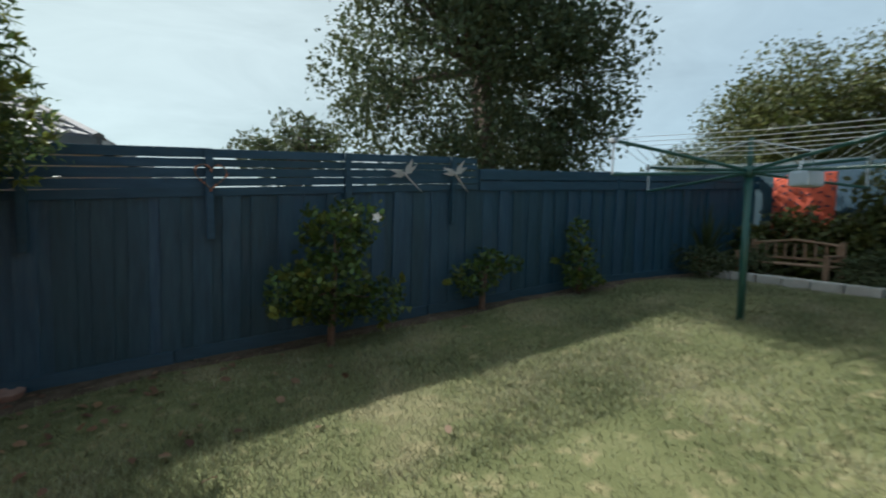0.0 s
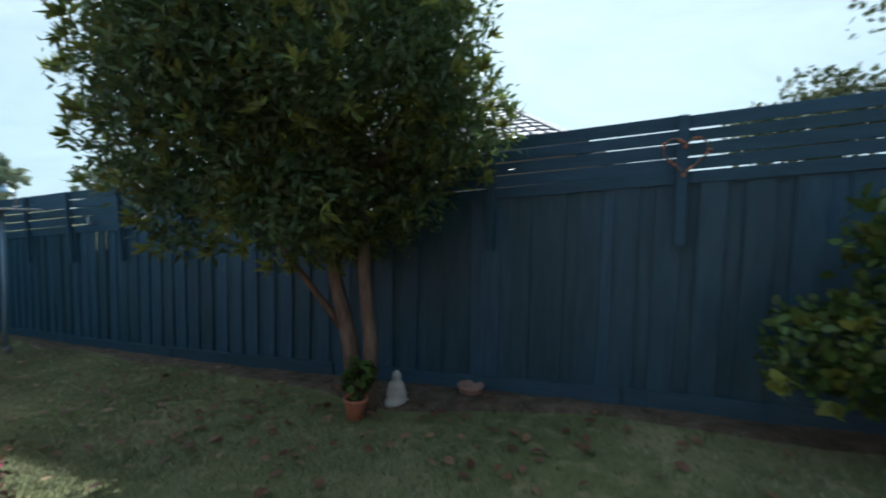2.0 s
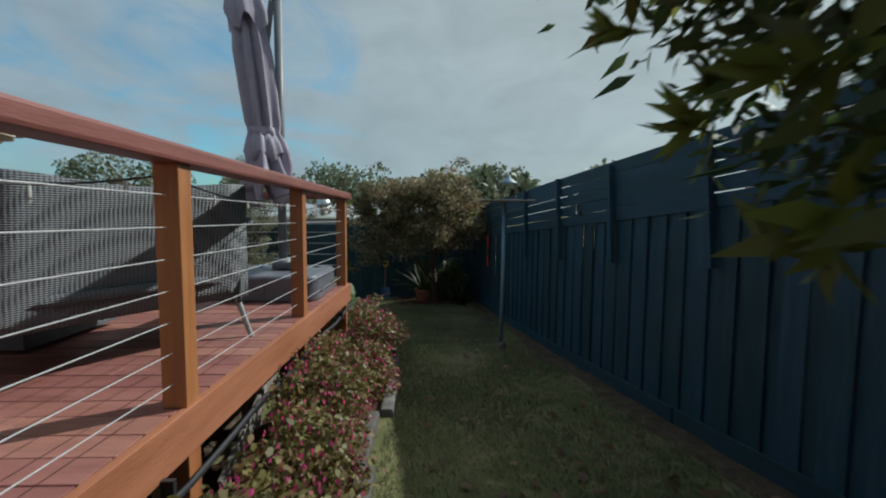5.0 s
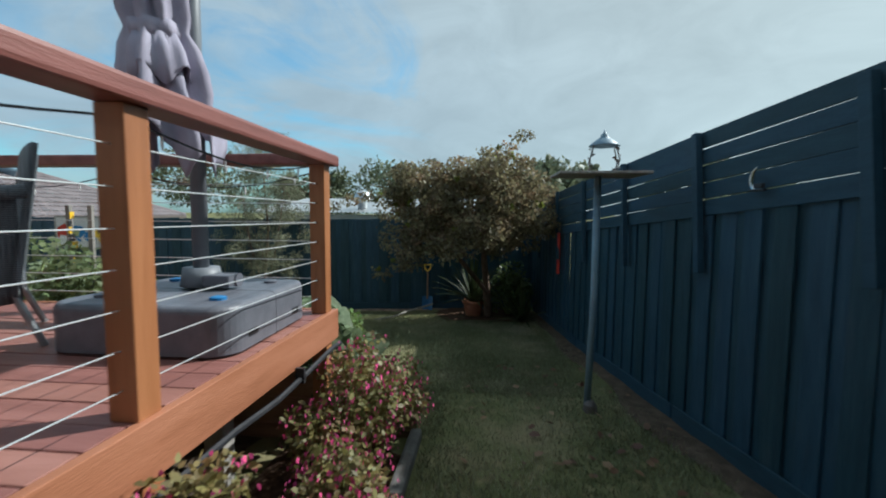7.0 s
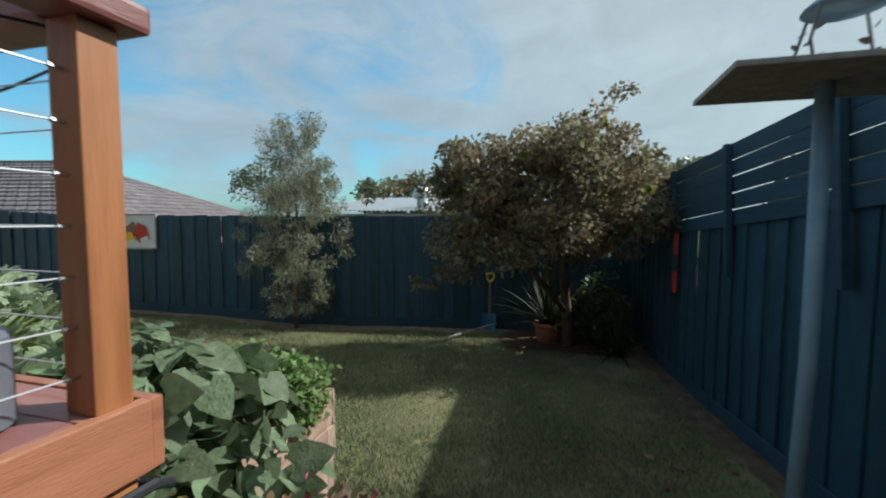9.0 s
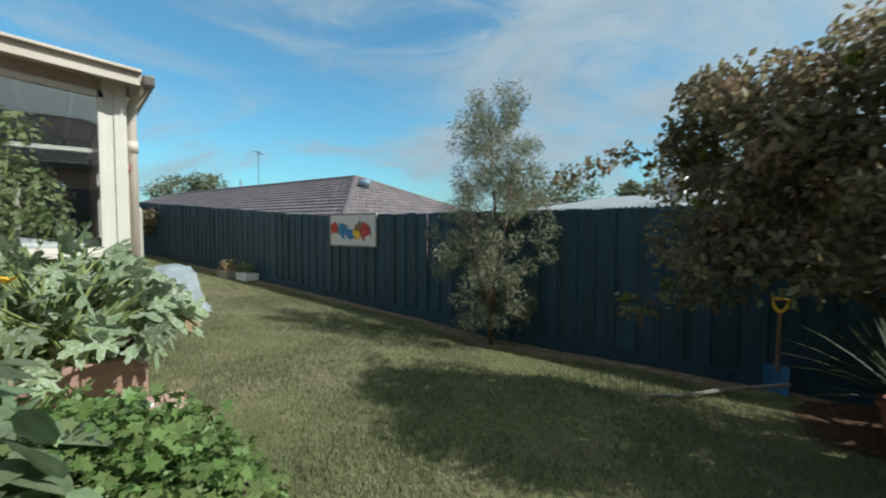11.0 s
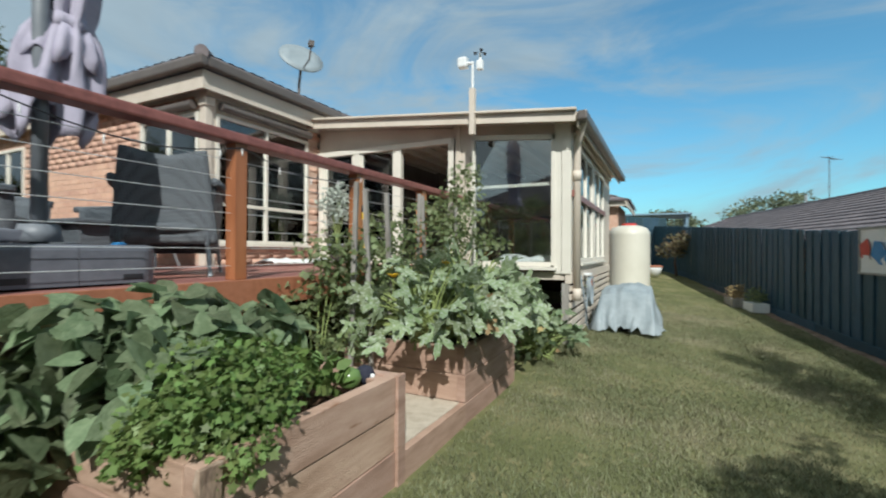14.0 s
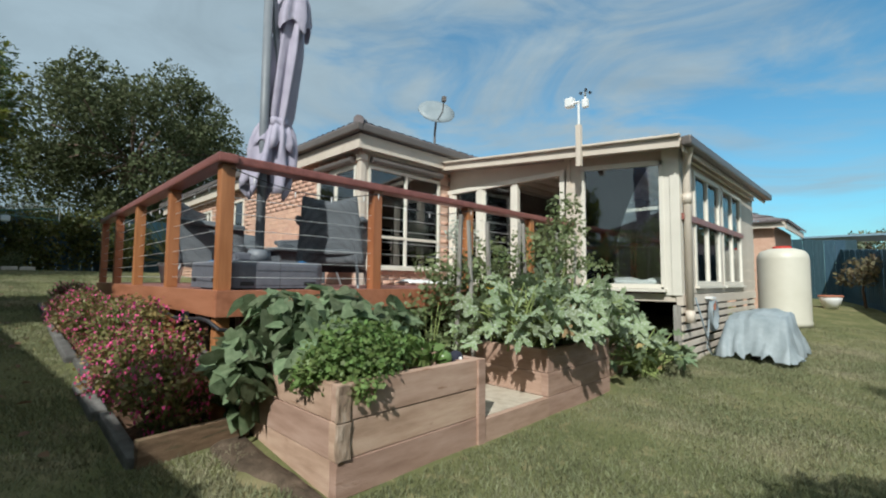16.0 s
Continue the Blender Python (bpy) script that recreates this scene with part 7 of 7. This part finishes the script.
for k in range(9):
    bm = bmesh.new()
    yy = 4.5 - k * 0.36
    box(bm, 6.85 + 0.05 * math.sin(k), 7.02 + 0.05 * math.sin(k), yy - 0.33, yy, gz(6.9, yy) - 0.05, gz(6.9, yy) + 0.12, 0.02)
    part("stone", bm, M_CONCRETE, kb)

# ---- tank, covered barrow and pots beside the sunroom ----
tk = thing("water_tank", -8.52, -8.95, gz(-8.5, -8.95), "tall cream plastic rainwater tank", "water tank")
ht_ = 1.33 - gz(-8.5, -8.95)
bm = bmesh.new()
lathe(bm, [(0.44, -0.02), (0.44, 0.05), (0.43, 0.1), (0.43, ht_ - 0.22), (0.42, ht_ - 0.14), (0.36, ht_ - 0.05), (0.22, ht_), (0.0, ht_ + 0.005)], 40)
part("shell", bm, M_TANK, tk, "", True)
bm = bmesh.new()
lathe(bm, [(0.16, ht_ - 0.02), (0.16, ht_ + 0.04), (0.14, ht_ + 0.05)], 20)
part("lid", bm, M_RED, tk, "red strainer lid")
bx, by = -8.72, -5.25
bz = gz(bx, by)
cv = thing("covered_barrow", bx, by, bz, "barrow and crate under a translucent plastic sheet", "wheelbarrow")
bm = bmesh.new()
N = 26
gg = []
for i in range(N + 1):
    row = []
    for j in range(N + 1):
        u, v = i / N * 2 - 1, j / N * 2 - 1
        k = max(abs(u), abs(v))
        x, y = 0.50 * u, 0.66 * v
        top = 0.52 + 0.10 * math.exp(-((u + 0.2) ** 2 + (v - 0.1) ** 2) * 2) - 0.10 * max(0, v)
        fall = max(0.0, k - 0.70) / 0.30
        z = top * (1 - fall ** 0.8) + 0.03
        f = 1 + 0.05 * noise.noise(Vector((u * 4, v * 4, 1.0)))
        x += 0.10 * fall * noise.noise(Vector((u * 5, v * 5, 3.0)))
        y += 0.12 * fall * noise.noise(Vector((u * 5, v * 5, 7.0)))
        z += 0.09 * noise.noise(Vector((u * 6, v * 6, 5.0))) * (0.4 + fall)
        if v > 0.7 and abs(u) < 0.4:
            z += 0.04 * fall
        row.append(bm.verts.new((x * f * 0.92, y * f * 0.92, max(0.012, z))))
    gg.append(row)
for i in range(N):
    for j in range(N):
        bm.faces.new((gg[i][j], gg[i + 1][j], gg[i + 1][j + 1], gg[i][j + 1]))
part("plastic_sheet", bm, M_SHEET, cv, "", True)
bm = boxes((-0.26, 0.26, -0.34, 0.30, 0.16, 0.44), bevel=0.02)
part("crate", bm, M_DISH, cv)
bm = bmesh.new()
tube(bm, [(-0.05, 0.42, 0.12), (0.05, 0.42, 0.12)], 0.115, 18)
part("wheel", bm, M_BLACK, cv)
wp = thing("white_pot", -8.95, -13.3, gz(-8.95, -13.3), "white bowl planter with a reddish rim", "pot")
bm = bmesh.new()
lathe(bm, [(0.14, 0), (0.22, 0.2), (0.26, 0.32), (0.24, 0.33), (0.2, 0.24)], 20)
part("vessel", bm, M_WHITEPLASTIC, wp, "", True)
bm = bmesh.new()
lathe(bm, [(0.262, 0.30), (0.268, 0.33), (0.25, 0.345)], 20)
part("rim", bm, M_TERRA, wp)
far_shrub = crown_clumps(16, (-9.6, -14.2, 1.05), (0.5, 0.7, 0.35), 0.2, 1.0, 5)
tree("autumn_shrub", (-9.6, -14.4), [([(0, 0, -0.05), (0.05, 0, 0.5), (0, 0.05, 0.9)], [0.04, 0.03, 0.02])], far_shrub, 900, 0.10, "oval", M_LEAF_MAPLE, "shrub with reddish leaves beside the far fence", 0.015)
for k, (x, y) in enumerate(((-10.75, -8.2), (-10.5, -8.7))):
    zb = gz(x, y)
    bx_ = thing("planter_box", x, y, zb, "rectangular planter against the west fence", "planter", 10)
    bm = boxes((-0.14, 0.14, -0.24, 0.24, 0.0, 0.16), bevel=0.012)
    part("trough", bm, M_WHITEPLASTIC if k == 0 else M_GREYWOOD, bx_)
    bm = boxes((-0.17, 0.17, -0.27, 0.27, -0.02, 0.0))
    part("base_board", bm, M_GUTTER, bx_)
    n = 240
    p, d, nrm = scatter(n, np.array([(x, y, zb + 0.28), (x, y + 0.15, zb + 0.3), (x, y - 0.15, zb + 0.26)]), np.full(3, 0.15))
    leafy("trough_plant", x, y, zb + 0.15, "straggly dry plant in the planter", {"foliage": (p, d, nrm, 0.08, "blade", M_LEAF_DRY if k else M_LEAF_TOMATO)})
# coiled hose and tap at the corner
hs = thing("garden_hose", SX - 0.06, -4.75, 0.25, "coiled garden hose hung on the base slats", "hose")
bm = bmesh.new()
pts = []
for k in range(90):
    a = k * 2 * math.pi / 18
    pts.append((-0.02 - 0.012 * (k // 18) * (1 if k % 2 else 0.8), 0.13 * math.sin(a) * (1 + 0.05 * (k // 18)), -0.05 + 0.20 * math.cos(a) * (1 + 0.06 * math.sin(k))))
tube(bm, pts, 0.011, 6)
tube(bm, [(-0.02, 0.13, -0.1), (-0.03, 0.3, -0.45), (-0.06, 0.2, -0.55), (-0.03, 0.75, 0.2)], 0.011, 6)
part("hose_coil", bm, M_DISH, hs, "", True)
bm = boxes((-0.06, 0.03, -0.1, 0.1, 0.17, 0.20), bevel=0.006)
part("hook", bm, M_WHITEPLASTIC, hs)
bm = boxes((-0.07, -0.03, -0.04, 0.02, 0.02, 0.14), bevel=0.01)
part("nozzle", bm, M_TERRA, hs, "orange hose fitting")

# ---- weather station on the sunroom roof ----
ws = thing("weather_station", -7.03, SY + 0.33, 2.28, "white weather station with cups and vane on a cream post", "weather station")
bm = boxes((-0.035, 0.035, -0.02, 0.05, -0.06, 0.52), bevel=0.005)
part("post", bm, M_CREAM, ws)
bm = bmesh.new()
tube(bm, [(0, 0.015, 0.5), (0, 0.015, 0.86)], 0.016, 10)
part("tube", bm, M_WHITEPLASTIC, ws)
bm = bmesh.new()
tube(bm, [(-0.02, 0.015, 0.84), (0.14, 0.015, 0.86)], 0.02, 8)
box(bm, 0.07, 0.19, -0.04, 0.07, 0.80, 0.93, 0.02)
part("rain_gauge", bm, M_WHITEPLASTIC, ws)
bm = bmesh.new()
tube(bm, [(-0.10, 0.015, 0.84), (-0.10, 0.015, 0.95)], 0.016, 8)
box(bm, -0.14, -0.06, -0.02, 0.05, 0.74, 0.86, 0.015)
part("sensor", bm, M_WHITEPLASTIC, ws)
bm = bmesh.new()
for k in range(3):
    a = k * 2.09
    tube(bm, [(-0.1, 0.015, 0.965), (-0.1 + 0.07 * math.cos(a), 0.015 + 0.07 * math.sin(a), 0.965)], 0.004, 5)
    tube(bm, [(-0.1 + 0.07 * math.cos(a), 0.0 + 0.07 * math.sin(a), 0.965), (-0.1 + 0.07 * math.cos(a), 0.03 + 0.07 * math.sin(a), 0.965)], [0.022, 0.012], 8)
part("wind_cups", bm, M_BLACK, ws)

# ---- sunroom contents ----
tb = thing("indoor_table", -7.3, -5.3, 0.54, "dark timber table inside the sunroom", "table")
bm = boxes((-0.5, 0.5, -0.4, 0.4, 0.70, 0.74), bevel=0.006)
part("tabletop", bm, M_DARKWOOD, tb)
for sx in (-0.45, 0.45):
    for sy in (-0.35, 0.35):
        part("leg", boxes((sx - 0.03, sx + 0.03, sy - 0.03, sy + 0.03, 0, 0.695)), M_DARKWOOD, tb)
rug = thing("white_bedding", -7.55, -4.25, 0.54, "white folded bedding below the sunroom window", "bedding")
bm = curved_panel(bmesh.new(), 8, 12, lambda u, v: (-0.4 + 0.8 * v, -0.3 + 0.6 * u, 0.10 + 0.05 * noise.noise(Vector((u * 4, v * 5, 1))) + 0.05 * math.sin(u * 3.1)), 0.05)
part("cloth", bm, M_WHITEPLASTIC, rug, "", True)
for cx, cy in ((-3.2, -2.9), (-2.6, -3.4)):
    dc = thing("dining_chair", cx, cy, 0.54, "dark timber dining chair inside the house", "chair", 20, "chairs inside")
    part("seat", boxes((-0.2, 0.2, -0.2, 0.2, 0.43, 0.47), bevel=0.006), M_DARKWOOD, dc)
    part("backrest", boxes((-0.2, 0.2, 0.17, 0.2, 0.5, 0.95), bevel=0.006), M_DARKWOOD, dc)
    for sx in (-0.18, 0.18):
        for sy in (-0.18, 0.18):
            part("leg", boxes((sx - 0.018, sx + 0.018, sy - 0.018, sy + 0.018, 0, 0.428)), M_DARKWOOD, dc)

# ---- neighbouring houses ----
def hip_house(name, x0, x1, y0, y1, zb, eave, ridge, label, axis="x", courses=16, inset=None, wallmat=None):
    """A brick house with a hipped tiled roof."""
    t = thing(name, (x0 + x1) / 2, (y0 + y1) / 2, zb, label, "house")
    t.matrix_basis = Matrix.Identity(4)
    part("walls", boxes((x0 + 0.5, x1 - 0.5, y0 + 0.5, y1 - 0.5, zb, eave)), wallmat or M_BRICK, t)
    ins = inset or min(x1 - x0, y1 - y0) / 2
    if axis == "x":
        ym = (y0 + y1) / 2
        r0, r1 = (x0 + ins, ym, ridge), (x1 - ins, ym, ridge)
        slopes = [((x0, y0, eave), (x1, y0, eave), r1, r0), ((x1, y1, eave), (x0, y1, eave), r0, r1), ((x0, y1, eave), (x0, y0, eave), r0, r0), ((x1, y0, eave), (x1, y1, eave), r1, r1)]
        corners = [((x0, y0, eave), r0), ((x0, y1, eave), r0), ((x1, y0, eave), r1), ((x1, y1, eave), r1), (r0, r1)]
    else:
        xm = (x0 + x1) / 2
        r0, r1 = (xm, y0 + ins, ridge), (xm, y1 - ins, ridge)
        slopes = [((x0, y1, eave), (x0, y0, eave), r0, r1), ((x1, y0, eave), (x1, y1, eave), r1, r0), ((x0, y0, eave), (x1, y0, eave), r0, r0), ((x1, y1, eave), (x0, y1, eave), r1, r1)]
        corners = [((x0, y0, eave), r0), ((x1, y0, eave), r0), ((x0, y1, eave), r1), ((x1, y1, eave), r1), (r0, r1)]
    for a, b, c, d in slopes:
        tiled_slope("roof_slope", t, a, b, c, d, courses)
    bm = bmesh.new()
    for a, b in corners:
        tube(bm, [a, b], 0.10, 7)
    part("ridge_capping", bm, M_ROOF, t)
    bm = bmesh.new()
    for a, b in (((x0, y0), (x1, y0)), ((x1, y0), (x1, y1)), ((x1, y1), (x0, y1)), ((x0, y1), (x0, y0))):
        bar(bm, (*a, eave - 0.06), (*b, eave - 0.06), 0.1, 0.12)
    part("gutter", bm, M_GUTTER, t)
    return t


hw = hip_house("neighbour_house", -19.8, -12.0, -31.0, -8.6, -0.7, 1.0, 2.62, "neighbouring brick house with a low hipped tile roof", "y", 14, 3.8)
pivot = Vector((-15.9, -12.4, 0))
hw.matrix_basis = Matrix.Translation(pivot) @ Matrix.Rotation(radians(12.5), 4, "Z") @ Matrix.Translation(-pivot)
bm = bmesh.new()
lathe(bm, [(0.14, 0.0), (0.14, 0.16), (0.2, 0.17), (0.21, 0.32), (0.16, 0.36), (0.0, 0.37)], 18)
vent = part("roof_vent", bm, M_BLUE_METAL, hw, "dark round roof ventilator", True)
vent.matrix_basis = pose(-15.2, -11.2, 2.05)
bm = bmesh.new()
tube(bm, [(-15.9, -18.7, 2.5), (-15.9, -18.7, 4.2)], 0.016, 6)
for k in range(5):
    tube(bm, [(-16.4 + 0.1 * k, -18.9, 4.10), (-15.5 - 0.1 * k, -18.5, 4.15)], 0.008, 5)
part("aerial", bm, M_GUTTER, hw, "thin television aerial")
bm = bmesh.new()
tube(bm, [(-15.9, -20.2, 2.5), (-15.9, -20.2, 3.0)], 0.05, 8)
part("flue", bm, M_GALV, hw)
hip_house("neighbour_house", -12.5, -1.9, 8.6, 17.0, 0.3, 2.75, 4.9, "neighbouring house behind the north fence with tiled roof", "x", 16, 4.0)
# brick wing of the house behind the sunroom and a flat carport roof beyond the far fence
wing = thing("house_wing", -6.0, -12.0, gz(-6.0, -12.0), "brick wing of the house with a cream fascia", "house")
wing.matrix_basis = Matrix.Identity(4)
part("wall", boxes((-8.1, -1.0, -14.0, -11.2, 0.0, 2.05)), M_BRICK, wing, "orange brick wall")
bm = bmesh.new()
bar(bm, (-8.35, -11.0, 2.02), (-8.35, -14.3, 2.02), 0.03, 0.16, 0.003)
bar(bm, (-8.35, -11.0, 2.06), (-1.0, -11.0, 2.06), 0.03, 0.16, 0.003)
part("fascia", bm, M_CREAM, wing)
tiled_slope("roof_slope", wing, (-8.4, -14.4, 2.1), (-8.4, -10.9, 2.1), (-5.4, -12.4, 3.2), (-5.4, -12.8, 3.2), 9)
tiled_slope("roof_slope", wing, (-8.4, -10.9, 2.1), (-1.0, -10.9, 2.1), (-1.0, -12.4, 3.2), (-5.4, -12.4, 3.2), 9)
cp_ = thing("carport", -8.8, -22.0, gz(-8.8, -22), "flat blue-grey carport roof on posts beyond the fence", "carport")
cp_.matrix_basis = Matrix.Identity(4)
part("roof_sheet", boxes((-10.4, -7.6, -24.0, -21.0, 2.46, 2.54), bevel=0.01), M_BLUE_METAL, cp_, "flat blue-grey roof sheet")
for px, py in ((-10.2, -21.2), (-7.8, -21.2), (-10.2, -23.8), (-7.8, -23.8)):
    part("post", boxes((px - 0.05, px + 0.05, py - 0.05, py + 0.05, gz(px, py) - 0.1, 2.46)), M_BLUE_METAL, cp_)
shd = thing("shed", -16.5, -1.2, -0.85, "garden shed with a corrugated metal roof beyond the fence", "shed")
shd.matrix_basis = Matrix.Identity(4)
part("walls", boxes((-18.6, -15.2, -3.6, 1.6, -0.9, 1.1)), M_GALV, shd)
verts, faces = [], []
for k in range(105):
    y = -3.9 + k * 0.055
    w = 0.018 * math.sin(k * math.pi / 1.0 + 0.5 * math.pi) * (1 if k % 2 else 1)
    verts += [(-14.95, y, 1.17 + w), (-18.8, y, 1.62 + w)]
for k in range(104):
    faces.append((2 * k, 2 * k + 1, 2 * k + 3, 2 * k + 2))
part("corrugated_roof", raw_mesh("corrugated_roof", verts, faces, M_GALV), M_GALV, shd)
bm = bmesh.new()
lathe(bm, [(0.12, 1.25), (0.12, 1.42), (0.2, 1.46), (0.22, 1.56), (0.17, 1.68), (0.05, 1.74)], 20)
bmesh.ops.transform(bm, matrix=Matrix.Translation((-15.6, -1.12, 0)), verts=bm.verts)
part("whirlybird_vent", bm, M_GALV, shd, "", True)

# ---- bricks of the house wall ----
bme = bpy.data.meshes.new("brick")
bm = bmesh.new()
box(bm, -0.112, 0.112, -0.008, 0.008, -0.037, 0.037, 0.002)
bm.to_mesh(bme)
bm.free()
finish(bme, M_BRICK)
count = 0
rest_v, rest_f = [], []
for row in range(31):
    z = 0.60 - 0.26 + row * 0.084
    if z > 2.66:
        break
    off = 0.12 if row % 2 else 0.0
    for k in range(48):
        x = -4.0 + off + k * 0.238
        if x > 6.0:
            break
        if any(a0 - 0.11 < x < a1 + 0.11 and z0 - 0.04 < z < z1 + 0.04 for a0, a1, z0, z1 in WIN_N):
            continue
        if x < 0.0 and count < 270 and (x > -2.85 or z < 0.8):
            ob = part("brick", bme, M_BRICK, house)
            ob.matrix_basis = pose(x, NY - 0.002 + prng.uniform(-0.002, 0.002), z, 0, 0, 0)
            count += 1
        else:
            b = len(rest_v)
            for dx in (-0.112, 0.112):
                for dz in (-0.036, 0.036):
                    rest_v += [(x + dx, NY + 0.006, z + dz), (x + dx, NY - 0.01, z + dz)]
            rest_f += [(b, b + 4, b + 6, b + 2), (b, b + 2, b + 3, b + 1), (b + 4, b + 5, b + 7, b + 6), (b + 2, b + 6, b + 7, b + 3), (b, b + 1, b + 5, b + 4)]
    # return wall beside the sunroom and under the corner window
    for k in range(9):
        y = -3.66 + (0.119 if row % 2 else 0) + k * 0.238
        if z > 0.80 and y > -3.60:
            continue
        if y > NY - 0.1:
            continue
        b = len(rest_v)
        for dy in (-0.112, 0.112):
            for dz in (-0.036, 0.036):
                rest_v += [(NX - 0.006, y + dy, z + dz), (NX + 0.01, y + dy, z + dz)]
        rest_f += [(b, b + 2, b + 6, b + 4), (b, b + 1, b + 3, b + 2), (b + 4, b + 6, b + 7, b + 5), (b + 2, b + 3, b + 7, b + 6), (b, b + 4, b + 5, b + 1)]
part("brickwork", raw_mesh("brickwork", rest_v, rest_f, M_BRICK), M_BRICK, house, kind="stuff")

# ---- grass ----
N = 250000
gx = np.concatenate([rng.uniform(-12.6, 7.5, N // 2), rng.uniform(-12.2, -8.0, N // 3), rng.uniform(-11.5, 3.5, N // 6)])
gy = np.concatenate([rng.uniform(1.65, 4.6, N // 2), rng.uniform(-9.5, 3.0, N // 3), rng.uniform(1.6, 3.4, N // 6)])
fy = 3.55 + 0.0936 * (gx + 7.3)
lx = -12.65 - 0.1833 * (gy - 1)
ex = rng.uniform(-1.5, 6.8, 60000)
ey = rng.uniform(-1.2, 2.6, 60000)
mx_, my_ = rng.uniform(-12.2, -8.0, 150000), rng.uniform(-7.0, 3.0, 150000)
sx_, sy_ = rng.uniform(-8.1, -7.05, 5000), rng.uniform(1.0, 1.75, 5000)
gx, gy = np.concatenate([gx, ex, mx_, sx_]), np.concatenate([gy, ey, my_, sy_])
fy = 3.55 + 0.0936 * (gx + 7.3)
lx = -12.65 - 0.1833 * (gy - 1)
thin = rng.random(len(gx))
dens = np.clip(1.0 - np.exp(-((gx + 2.0) ** 2 / 1.2 + (gy - 3.5) ** 2 / 0.5)) * 0.95 - np.exp(-((gx + 11.8) ** 2 / 0.3 + (gy + 1.6) ** 2 / 1.2)) * 0.95, 0, 1)
ok = (gy < fy - 0.14) & (gx > lx + 0.2) & (thin < dens) & ~((gx > -8.02) & (gx < -7.08) & (gy < 1.14 + 0.10 * np.sin(gx * 9))) & ~((gx >= -7.08) & (gx < -0.9) & (gy < 1.66)) & ~((gx > -0.95) & (gy < -1.8))
gx, gy = gx[ok], gy[ok]
n = len(gx)
gzv = ground_z(gx, gy)
a = rng.random(n) * 2 * math.pi
h = 0.018 + 0.026 * rng.random(n) ** 1.5
w = 0.0032 + 0.002 * rng.random(n)
lean = rng.normal(size=(n, 2)) * 0.018
v = np.empty((n, 3, 3), np.float32)
v[:, 0] = np.stack([gx - w * np.cos(a), gy - w * np.sin(a), gzv - 0.006], 1)
v[:, 1] = np.stack([gx + w * np.cos(a), gy + w * np.sin(a), gzv - 0.006], 1)
v[:, 2] = np.stack([gx + lean[:, 0], gy + lean[:, 1], gzv + h], 1)
grass = part("grass", raw_mesh("grass", v.reshape(-1, 3), np.arange(3 * n).reshape(n, 3), M_BLADE), M_BLADE)
tagged(grass, "short mown lawn grass, green with straw patches", "grass", "", "stuff")
